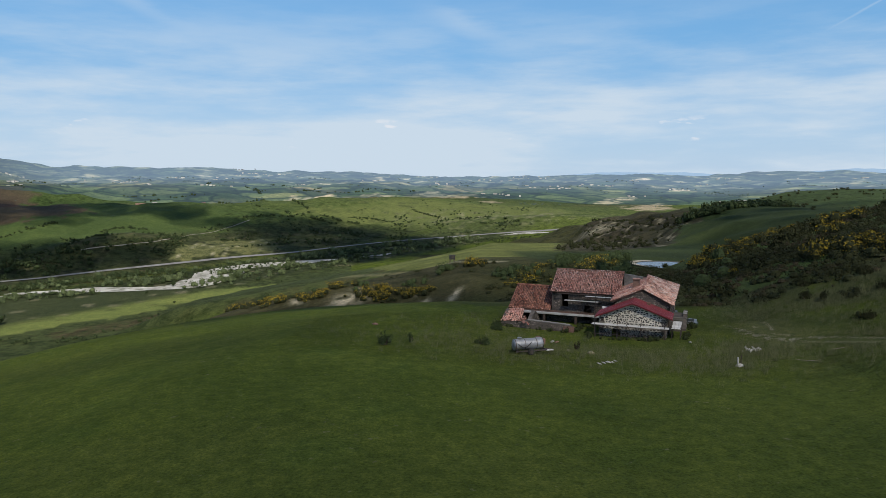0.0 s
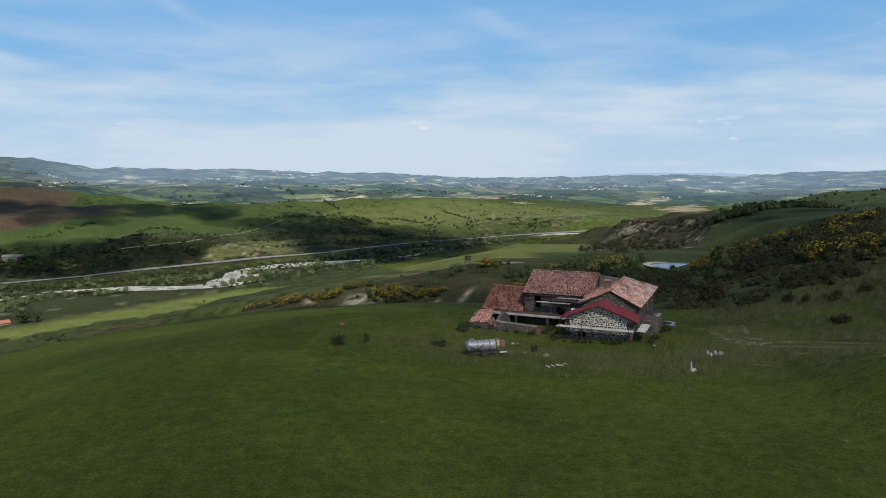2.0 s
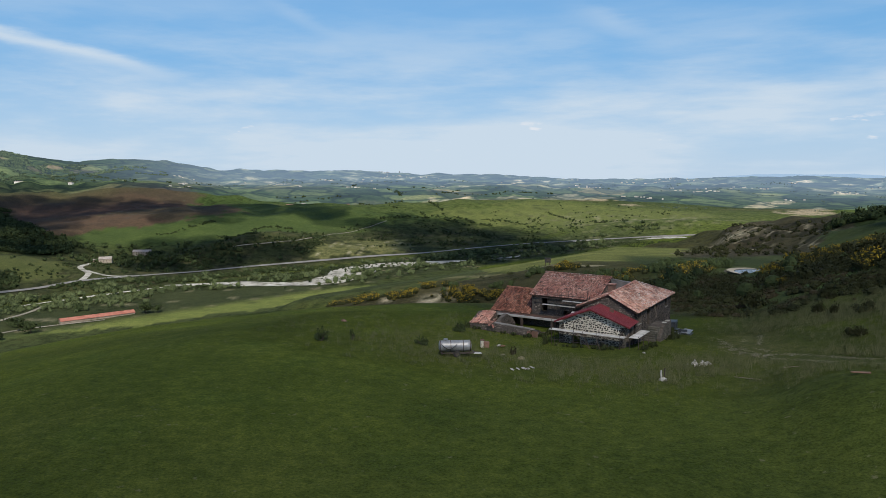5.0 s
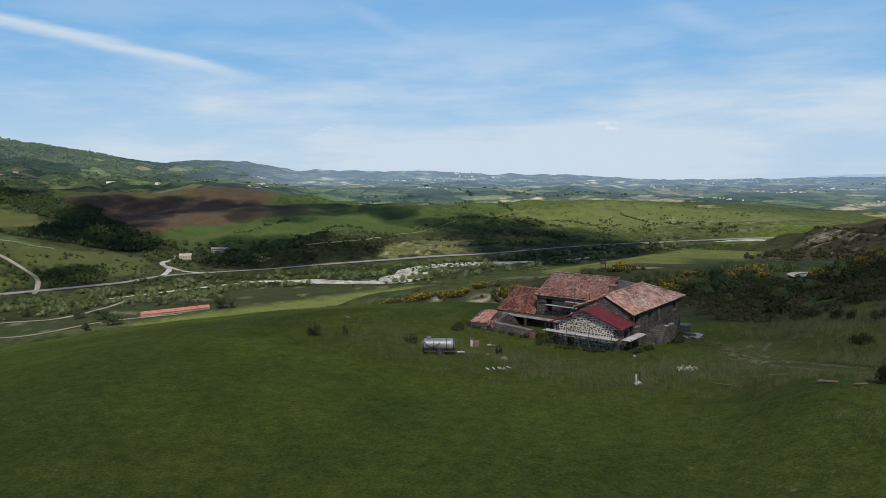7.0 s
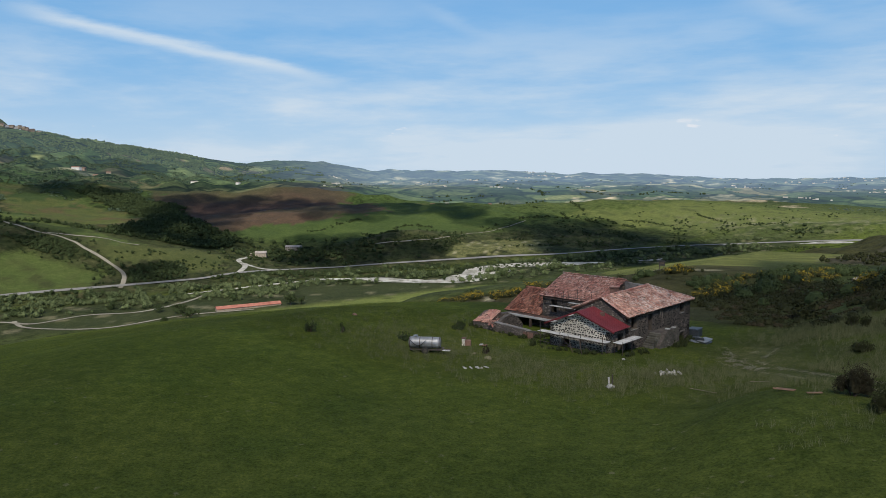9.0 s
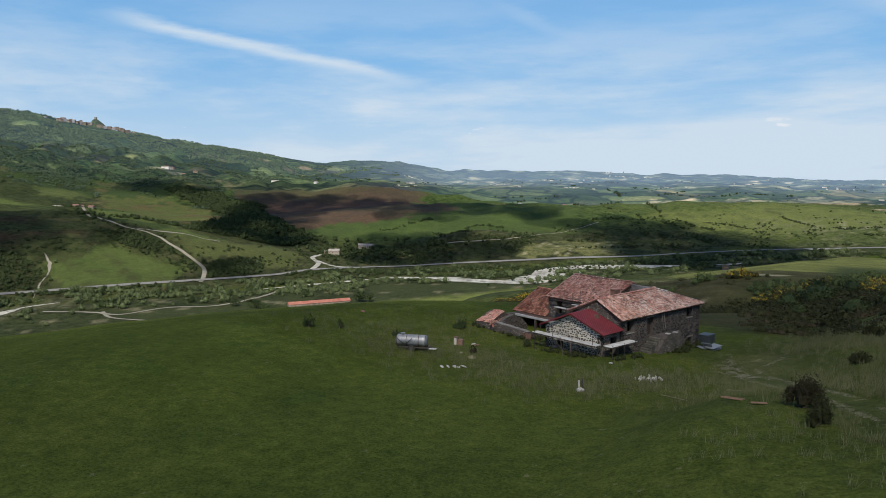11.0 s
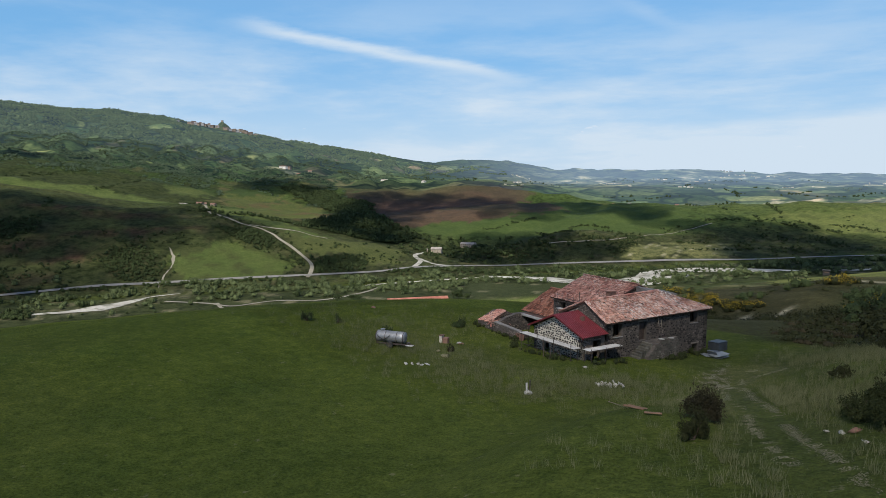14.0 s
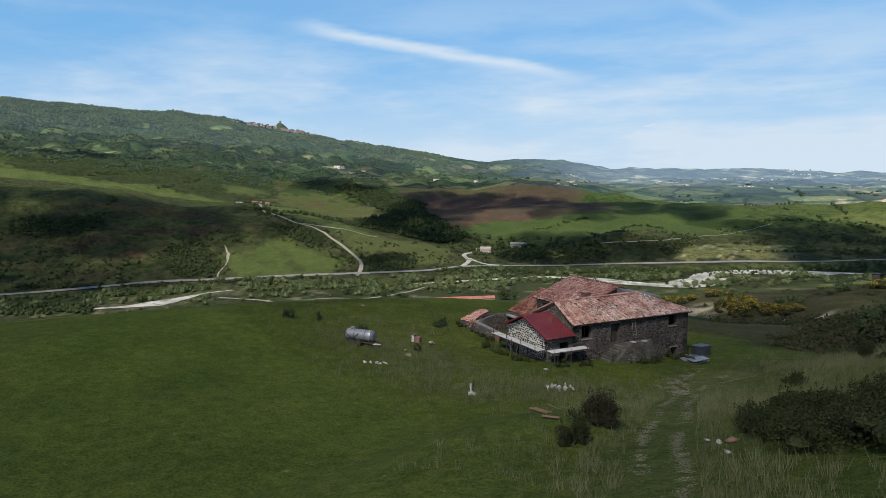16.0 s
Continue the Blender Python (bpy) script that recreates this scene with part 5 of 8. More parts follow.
ridge_tiles((-3.3, 0.25, 4.78), (-3.55, 10.4, 4.9), R)
ridge_tiles((0.05, 14.7, 3.24), (-3.55, 10.4, 4.9), R, TILE_PALE)
ridge_tiles((0.0, 0.05, 3.2), (-3.3, 0.27, 4.76), R, TILE_PALE)
ridge_tiles((-6.8, 0.05, 3.2), (-3.3, 0.27, 4.76), R)
# tiles slipped out of their rows
slip = []
for k in range(44):
    u, v = R.uniform(0.03, 0.97), R.uniform(0.05, 0.9)
    p = Vector((0.05, 0.0, 3.12)).lerp(Vector((0.05, 14.75, 3.16)), u).lerp(Vector((-3.3, 0.3, 4.68)).lerp(Vector((-3.55, 10.4, 4.8)), u), v)
    slip.append((p, R.uniform(-1.2, 1.2)))
bm = bmesh.new()
for p, a in slip:
    m = Matrix.Translation(p + Vector((0.05, 0, 0.16))) @ Matrix.Rotation(math.radians(24), 4, "Y") @ Matrix.Rotation(a, 4, "Z")
    ring = [[bm.verts.new(m @ Vector((ds, math.cos(math.pi * q / 4) * rr, math.sin(math.pi * q / 4) * rr * 0.8))) for q in range(5)] for ds, rr in ((-0.22, 0.1), (0.22, 0.085))]
    for q in range(4):
        bm.faces.new((ring[0][q], ring[0][q + 1], ring[1][q + 1], ring[1][q]))
part("slipped_tiles", bm, TILE_PALE, house, "loose tiles slipped askew on the roof", kind="stuff")

# main block, its ridge across
stone_wall("rubble stone front wall", frame2(-14.75, 6.0, 1, 0), 8.2, BASE, [(0, 2.98), (8.2, 2.98)],
           [(1.05, 1.85, 0.95, 2.75), (3.9, 4.8, -0.6, 1.3)], size=0.2)
stone_wall("stone gable wall", frame2(-14.95, 16.0, 0, -1), 10.0, BASE, [(0, 2.9), (5.1, 4.85), (10.0, 2.9)], size=0.2)
stone_wall("grey stone gable above the lower roof", frame2(-6.75, 6.0, 0, 1), 10.0, BASE, [(0, 2.9), (4.95, 4.9), (10.0, 2.9)], size=0.2)
stone_wall("", frame2(-6.75, 16.0, -1, 0), 8.2, BASE, [(0, 2.9), (8.2, 2.9)], keep=0)
tile_roof((-15.15, 5.6, 2.93), (-6.5, 5.6, 2.93), (-6.6, 10.95, 5.02), (-15.4, 10.95, 5.0), R, "terracotta pantile roof in regular rows", mat=TILE)
tile_roof((-6.5, 16.3, 2.93), (-15.15, 16.3, 2.93), (-15.4, 10.95, 5.0), (-6.6, 10.95, 5.02), R, mat=TILE)
ridge_tiles((-15.42, 10.95, 5.07), (-6.6, 10.95, 5.09), R)
# rendered wall and slab that fill the gap behind the chimney
stone_wall("grey rendered wall between the two roofs", frame2(-6.55, 10.55, 1, 0), 2.25, 2.4, [(0, 4.9), (1.0, 4.82), (2.25, 4.6)], core=GREY_RENDER, keep=0, thick=0.4)
bm = bmesh.new()
v = [bm.verts.new(p) for p in ((-6.55, 10.95, 4.84), (-4.3, 10.95, 4.56), (-4.3, 14.5, 4.1), (-6.55, 14.5, 4.2))]
w = [bm.verts.new(q.co + Vector((0, 0, -0.16))) for q in v]
bm.faces.new(v), bm.faces.new(w[::-1])
for i in range(4):
    bm.faces.new((v[i], v[(i + 1) % 4], w[(i + 1) % 4], w[i]))
part("roof_slab", bm, GREY_RENDER, house, "bare grey cement slab between the roofs")

# lower annex on the far side
stone_wall("", frame2(-20.2, 6.1, 1, 0), 5.4, BASE, [(0, 0.45), (5.4, 0.45)], [(1.6, 3.2, -1.5, 0.1)], size=0.2)
stone_wall("", frame2(-20.2, 14.2, 0, -1), 8.1, BASE, [(0, 0.4), (4.0, 2.3), (8.1, 0.4)], size=0.2)
stone_wall("", frame2(-14.8, 14.2, -1, 0), 5.4, BASE, [(0, 0.45), (5.4, 0.45)], keep=0)
tile_roof((-20.6, 5.6, 0.45), (-15.1, 5.6, 0.45), (-15.1, 10.2, 2.75), (-20.6, 10.2, 2.75), R, "orange terracotta pantile roof", mat=TILE_WARM)
tile_roof((-15.1, 14.8, 0.45), (-20.6, 14.8, 0.45), (-20.6, 10.2, 2.75), (-15.1, 10.2, 2.75), R, mat=TILE_WARM)
ridge_tiles((-20.6, 10.2, 2.82), (-15.1, 10.2, 2.82), R, TILE_WARM)

# ruined yard: broken walls, a scrap of roof, a concrete beam across the open porch
BROKEN = [(0, 0.0), (0.8, 0.15), (1.6, 0.2), (2.4, 0.3), (3.2, 0.42), (4.0, 0.4), (4.8, 0.36), (5.6, 0.33), (6.4, 0.28), (7.2, 0.24), (8.0, 0.2), (8.4, 0.05)]
stone_wall("broken rubble yard wall", frame2(-19.5, -1.5, 1, 0), 8.4, BASE, BROKEN, size=0.2, both=True)
stone_wall("broken rubble yard wall", frame2(-19.5, 6.1, 0, -1), 7.6, BASE, [(0, 0.4), (3.0, 0.5), (4.5, 1.15), (5.5, 1.2), (7.6, 0.2)], size=0.2, both=True)
stone_wall("broken rubble yard wall", frame2(-16.4, 3.4, 0, -1), 4.6, BASE, [(0, -0.3), (1.0, 0.6), (2.2, 1.15), (3.4, 0.9), (4.6, 0.35)], size=0.2, thick=0.45, both=True)
stone_wall("broken rubble yard wall", frame2(-11.2, -1.5, 0, 1), 5.0, BASE, [(0, 0.2), (1.4, 0.0), (2.4, -0.5), (5.0, -0.9)], size=0.2, thick=0.5, both=True)
tile_roof((-19.55, -1.45, 0.15), (-17.0, -1.5, 0.3), (-17.3, 0.9, 1.22), (-19.35, 0.95, 1.25), R, "scrap of collapsed pantile roof", missing=0.1, mat=TILE, rough=1.7)
bm = bmesh.new()
for k in range(46):
    x_, y_ = -16.9 + R.normal(0, 0.5), -0.6 + R.normal(0, 0.8)
    m = Matrix.Translation((x_, y_, 0.35 - 0.35 * abs(x_ + 17.1) + R.uniform(0, 0.25))) @ Euler((R.uniform(-0.8, 0.8), R.uniform(-0.8, 0.8), R.uniform(0, 6.28))).to_matrix().to_4x4()
    add_box(bm, -0.2, 0.2, -0.09, 0.09, -0.02, 0.02, 0.0, m)
part("fallen_tiles", bm, TILE, house, "heap of fallen roof tiles on the broken wall", kind="stuff")
for k in range(11):
    x_ = -16.3 + k * 0.46
    box_of("coping", (x_, x_ + 0.44, -1.54, -1.0, float(np.interp(x_ + 19.72, [p[0] for p in BROKEN], [p[1] for p in BROKEN])) + 0.03, float(np.interp(x_ + 19.72, [p[0] for p in BROKEN], [p[1] for p in BROKEN])) + 0.11 + R.uniform(0, 0.04)), GREY_RENDER, house, "", 0.02)
box_of("concrete_beam", (-18.9, -7.2, 4.3, 4.65, 0.18, 0.42), CONCRETE, house, "pale concrete beam over the open porch", 0.02)
for px in (-15.6, -11.6, -7.6):
    box_of("beam_post", (px - 0.15, px + 0.15, 4.34, 4.6, BASE, 0.178), DARK_WOOD, house, "", 0.02)
box_of("porch_roof", (-18.8, -7.3, 4.66, 6.0, 0.30, 0.40), ROOF_DECK, house, "dark boards over the porch")

# front lean-to with the red sheet roof and the white pointed wall
stone_wall("rubble wall with pale pointing, shaded in colour behind the scaffold", frame2(-7.75, -2.45, 1, 0), 7.3, BASE, [(0, 0.85), (7.3, 0.85)], [(1.4, 2.4, -1.4, 0.5)], size=0.25, thick=0.45, core=SHADED_MORTAR, stones=STONE_WHITEWALL, gap=0.06)
stone_wall("rubble wall with broad white pointing", frame2(-7.75, -2.45, 1, 0), 7.3, 0.86, [(0, 1.75), (3.5, 3.42), (7.3, 1.95)], size=0.25, core=WHITE_MORTAR, stones=STONE_WHITEWALL, gap=0.055, keep=0.95, proud=0.03, thick=0.45)
stone_wall("", frame2(-0.45, -2.45, 0, 1), 2.75, BASE, [(0, 1.95), (2.75, 1.95)], [(1.3, 2.3, -0.6, 1.55)], size=0.26)
stone_wall("", frame2(-7.75, 0.3, 0, -1), 2.75, BASE, [(0, 1.75), (2.75, 1.75)], size=0.26)


def sheet_roof(a, b, c, d):
    """Corrugated metal: ribs run up the slope from a-b (eave) to d-c (ridge)."""
    a, b, c, d = (Vector(p) for p in (a, b, c, d))
    cols = 60
    verts, faces = [], []
    n = (b - a).cross(d - a).normalized()
    n = n if n.z > 0 else -n
    for row in range(2):
        for k in range(cols + 1):
            t = k / cols
            lo, hi = a.lerp(b, t), d.lerp(c, t)
            bumpz = 0.03 * (1 if (k % 4) in (1, 2) else 0)
            for p in (lo, hi):
                verts.append(p + n * (bumpz - row * 0.012))
    m = (cols + 1) * 2
    for k in range(cols):
        faces.append((2 * k, 2 * k + 2, 2 * k + 3, 2 * k + 1))
        faces.append((m + 2 * k + 1, m + 2 * k + 3, m + 2 * k + 2, m + 2 * k))
    for k in (0, cols):
        faces.append((2 * k, 2 * k + 1, m + 2 * k + 1, m + 2 * k))
    for k in range(cols):
        faces.append((2 * k, m + 2 * k, m + 2 * k + 2, 2 * k + 2))
        faces.append((2 * k + 1, 2 * k + 3, m + 2 * k + 3, m + 2 * k + 1))
    return mesh_part("sheet_roof", verts, faces, RED_SHEET, house, "dark red ribbed metal sheet roof")


sheet_roof((0.15, -2.95, 2.12), (0.15, 0.25, 2.2), (-4.15, 0.25, 3.72), (-4.15, -2.95, 3.62))
sheet_roof((-8.15, 0.25, 1.95), (-8.15, -2.95, 1.9), (-4.15, -2.95, 3.62), (-4.15, 0.25, 3.72))
bm = bmesh.new()
for x0, z0, x1, z1 in ((0.17, 2.08, -4.15, 3.58), (-8.17, 1.86, -4.15, 3.58)):
    v = [bm.verts.new(p) for p in ((x0, -2.97, z0 - 0.1), (x1, -2.97, z1 - 0.1), (x1, -2.97, z1 + 0.06), (x0, -2.97, z0 + 0.06))]
    w = [bm.verts.new(p.co + Vector((0, 0.04, 0))) for p in v]
    bm.faces.new(v), bm.faces.new(w[::-1])
    for i in range(4):
        bm.faces.new((v[i], v[(i + 1) % 4], w[(i + 1) % 4], w[i]))
part("barge_board", bm, RED_SHEET, house, "dark red barge board along the gable")
box_of("brick_stub", (-2.75, -2.35, -0.85, -0.5, 2.9, 3.45), BRICK, house, "small orange brick vent on the red roof", 0.02)
bm = bmesh.new()
add_box(bm, -4.85, -4.1, 4.45, 5.15, 3.6, 5.1, 0.02)
add_box(bm, -4.92, -4.03, 4.38, 5.22, 5.1, 5.17, 0.02)
part("chimney", bm, BRICK, house, "low brick chimney stump")
bm = bmesh.new()
add_box(bm, -4.9, -4.05, 4.4, 5.2, 5.2, 5.26, 0.01)
part("chimney_cap", bm, TILE, house)

# doors, shutters, sills, lintels of the long wall
for x0, x1, z0, z1 in RW_OPEN:
    box_of("lintel", (-0.42, -0.31, 0.35 + x0 - 0.15, 0.35 + x1 + 0.15, z1, z1 + 0.16), OLD_WOOD, house, "", 0.01)
    if z0 > 1.4:
        box_of("window_sill", (-0.5, -0.26, 0.35 + x0 - 0.08, 0.35 + x1 + 0.08, z0 - 0.09, z0 - 0.002), GREY_RENDER, house, "", 0.01)
bm = bmesh.new()
for i in range(5):
    add_box(bm, -0.72, -0.68, 4.72 + i * 0.195, 4.905 + i * 0.195, 0.86, 2.74, 0.006)
add_box(bm, -0.675, -0.645, 4.75, 5.65, 1.1, 1.22)
add_box(bm, -0.675, -0.645, 4.75, 5.65, 2.3, 2.42)
part("door", bm, DARK_WOOD, house, "weathered dark plank door")
for y0, y1, z0, z1 in ((1.27, 2.38, 1.63, 2.84), (11.97, 13.03, 1.86, 2.99)):
    bm = bmesh.new()
    add_box(bm, -0.74, -0.68, y0, y0 + 0.07, z0, z1)
    add_box(bm, -0.74, -0.68, y1 - 0.07, y1, z0, z1)
    add_box(bm, -0.74, -0.68, y0 + 0.07, y1 - 0.07, z1 - 0.07, z1)
    add_box(bm, -0.74, -0.68, (y0 + y1) / 2 - 0.03, (y0 + y1) / 2 + 0.03, z0, z1 - 0.07)
    part("window_frame", bm, DARK_WOOD, house)

# outside stair with its stone parapet
stair = thing("outside_stair", HOUSE, "ruined outside stone stair with rubble parapet against the farmhouse wall", "stair")
bm = bmesh.new()
add_box(bm, -0.3, 1.35, 5.2, 8.3, BASE, 0.82, 0.03)
part("landing", bm, MORTAR, stair)
for i in range(7):
    box_of("step", (-0.3, 1.0 - R.uniform(0, 0.16), 3.35 + i * 0.27, 3.62 + i * 0.27 + R.uniform(0, 0.02), BASE, -0.5 + (i + 1) * 0.185), STAIR_STONE, stair, "", 0.05)
bm = bmesh.new()
PAR = frame2(1.36, 4.2, 0, 1)
PT = [(0, -0.35), (0.4, 0.05), (0.7, 0.2), (1.0, 0.62), (1.3, 0.7), (1.7, 1.12), (2.4, 1.2), (2.9, 1.08), (3.4, 1.14), (4.0, 1.22), (4.15, 0.8), (4.3, 0.45)]
wall_mesh(bm, PAR, 4.3, BASE, PT, 0.4, [])
pw = part("parapet", bm, MORTAR, stair, "rubble stone parapet capped with pale slabs")
v, f = stone_face(PAR, 4.3, BASE, PT, [], 0.24, STONE_RNG)
mesh_part("stonework", v, f, STAIR_STONE, pw, kind="stuff")
PEND = frame2(1.36, 8.3, -1, 0)
v, f = stone_face(PEND, 1.6, BASE, [(0, 0.8), (1.6, 0.8)], [], 0.24, STONE_RNG)
mesh_part("stonework", v, f, STAIR_STONE, pw, kind="stuff")
for x0, x1, z0, z1 in ((1.8, 2.2, 1.13, 1.13), (3.1, 3.5, 1.08, 1.1)):
    box_of("coping", (0.92, 1.4, 4.2 + x0, 4.2 + x1, z0 + 0.01, z1 + 0.08), CONCRETE, stair, "", 0.02)

# ---- scaffolding round the front ----
def house_point(x, y):
    p = HOUSE @ Vector((x, y, 0))
    return p.x, p.y


def house_ground(x, y):
    return ground_z(*house_point(x, y))


scaffold = thing("scaffold", HOUSE, "rusty tube scaffold with pale boards before the white wall", "scaffold")
for x in (-8.05, -5.6, -3.1, -0.6):
    for y in (-3.75, -2.95):
        g = house_ground(x, y)
        tube_of("upright", (x, y, g - 0.1), (x + R.uniform(-0.03, 0.03), y, (2.2 if y < -3.2 and x < -5 else 1.5) + R.uniform(0, 0.25)), 0.034, STEEL, scaffold)
for y in (-3.75, -2.95):
    tube_of("ledger", (-8.25, y, 1.04), (-0.3, y, 1.04), 0.03, STEEL, scaffold)
    tube_of("ledger", (-8.25, y, 0.1), (-0.3, y, 0.05), 0.03, STEEL, scaffold)
for x in (-8.05, -5.6, -3.1, -0.6):
    tube_of("transom", (x, -3.85, 1.09), (x, -2.85, 1.09), 0.03, STEEL, scaffold)
for x0, x1, z0 in ((-8.0, -5.7, -1.0), (-3.2, -5.5, -1.0), (-0.7, -3.0, -1.1)):
    tube_of("brace", (x0, -3.8, z0 + 0.2), (x1, -3.8, 1.02), 0.028, STEEL, scaffold)
for i, (x0, x1) in enumerate(((-8.4, -5.5), (-5.55, -2.9), (-2.95, -0.15))):
    for j in range(3):
        box_of("board", (x0, x1, -3.80 + j * 0.29 + R.uniform(-0.01, 0.01), -3.53 + j * 0.29, 1.115 + 0.012 * i, 1.16 + 0.012 * i), PLANK, scaffold, "", 0.006)
# the return along the side of the lean-to
side_scaffold = thing("scaffold", HOUSE, "low scaffold bay with pale boards beside the red-roofed lean-to", "scaffold")
for y in (-2.7, -0.9, 0.9):
    for x in (0.1, 1.0):
        g = house_ground(x, y)
        tube_of("upright", (x, y, g - 0.1), (x, y, 1.2 + R.uniform(0, 0.12)), 0.034, STEEL, side_scaffold)
    tube_of("transom", (0.0, y, 1.06), (1.1, y, 1.06), 0.03, STEEL, side_scaffold)
for x in (0.1, 1.0):
    tube_of("ledger", (x, -2.9, 1.01), (x, 1.1, 1.01), 0.03, STEEL, side_scaffold)
tube_of("ledger", (1.0, -2.9, -0.35), (1.0, 1.1, -0.35), 0.03, STEEL, side_scaffold)
for j in range(3):
    box_of("board", (0.06 + j * 0.33, 0.37 + j * 0.33, -2.95, 1.15, 1.09, 1.135), PLANK, side_scaffold, "", 0.006)
# the upper lift against the main block
high_scaffold = thing("scaffold", HOUSE, "tall tube scaffold with two board lifts against the main block", "scaffold")
for x in (-11.2, -9.3, -7.4):
    for y in (4.9, 5.55):
        g = house_ground(x, y)
        tube_of("upright", (x, y, g - 0.1), (x, y, 3.9 + R.uniform(-0.2, 0.5) - (0.9 if y > 5 else 0)), 0.034, STEEL, high_scaffold)
for z in (1.55, 2.45, 3.3):
    tube_of("ledger", (-11.5, 4.9, z), (-7.1, 4.9, z), 0.03, STEEL, high_scaffold)
for x0, x1, z in ((-13.2, -9.0, 1.95), (-10.6, -6.9, 2.6)):
    for j in range(2):
        box_of("board", (x0, x1, 4.95 + j * 0.29, 5.22 + j * 0.29, z, z + 0.045), PLANK, high_scaffold, "", 0.006)
for x in (-13.0, -9.4):
    tube_of("transom", (x, 4.85, 1.925), (x, 5.7, 1.925), 0.028, STEEL, high_scaffold)
for x in (-10.4, -7.2):
    tube_of("transom", (x, 4.85, 2.575), (x, 5.7, 2.575), 0.028, STEEL, high_scaffold)
tube_of("brace", (-11.2, 4.86, 0.2), (-7.4, 4.86, 3.2), 0.028, STEEL, high_scaffold)
# loose boards on the corner, a tipped panel, a leaning pole
mortar_board = thing("mortar_board", HOUSE @ pose(-7.3, 1.6, 2.02, 6, 4, 12), "pale sheet of board lying on the wall head", "board")
box_of("sheet", (-0.7, 0.7, -0.45, 0.45, 0.0, 0.04), PLANK, mortar_board, "", 0.008)
box_of("batten", (-0.65, 0.65, -0.05, 0.05, -0.05, -0.001), OLD_WOOD, mortar_board)
for k, (x, y, dx, dz) in enumerate(((-3.4, -4.7, 1.2, 1.5), (-2.2, -4.9, 0.9, 1.2))):
    g = house_ground(x, y)
    pole = thing("leaning_plank", HOUSE, "dark timber leaning on the scaffold", "plank", "leaning planks")
    bm = bmesh.new()
    a, b = Vector((x, y, g + 0.02)), Vector((x - dx, y + 0.9, g + 0.02 + dz))
    d = b - a
    add_box(bm, -0.03, 0.03, -0.015, 0.015, 0, d.length, 0.004, Matrix.Translation(a) @ d.to_track_quat("Z", "Y").to_matrix().to_4x4())
    part("plank", bm, DARK_WOOD, pole)
ladder = thing("ladder", HOUSE, "old wooden ladder hanging on the stone wall", "ladder")
for y in (7.15, 7.55):
    tube_of("rail", (-0.1, y + 0.12, 1.35), (-0.27, y, 3.05), 0.03, OLD_WOOD, ladder)
for i in range(6):
    t = 0.08 + i * 0.16
    p0, p1 = Vector((-0.1, 7.27, 1.35)).lerp(Vector((-0.27, 7.15, 3.05)), t), Vector((-0.1, 7.67, 1.35)).lerp(Vector((-0.27, 7.55, 3.05)), t)
    tube_of("rung", p0, p1, 0.018, OLD_WOOD, ladder, sides=6)
# roof edge clutter: rusty rods standing in the broken corner
rods = thing("rebar_cage", HOUSE, "rusty bars and broken timbers at the roof corner", "rebar")
for i in range(7):
    x = -13.6 + i * 0.9
    tube_of("bar", (x, 5.45, 2.1), (x + R.uniform(-0.1, 0.1), 5.45 + R.uniform(-0.1, 0.1), 3.55 + R.uniform(0, 0.6)), 0.018, STEEL, rods, sides=6)
tube_of("timber", (-14.2, 5.4, 2.72), (-8.4, 5.4, 2.78), 0.06, DARK_WOOD, rods)
pallet = thing("rusty_gate", HOUSE @ pose(-11.9, -1.75, 0, 0, 0, 8), "rusty brown corrugated sheet leaning on the yard wall", "metal sheet")
bm = bmesh.new()
for i in range(10):
    add_tube(bm, (i * 0.13, 0, house_ground(-11.9, -1.9) - 0.05), (i * 0.13, 0.14, 0.12), 0.065, 6)
part("corrugated_sheet", bm, BRICK, pallet)


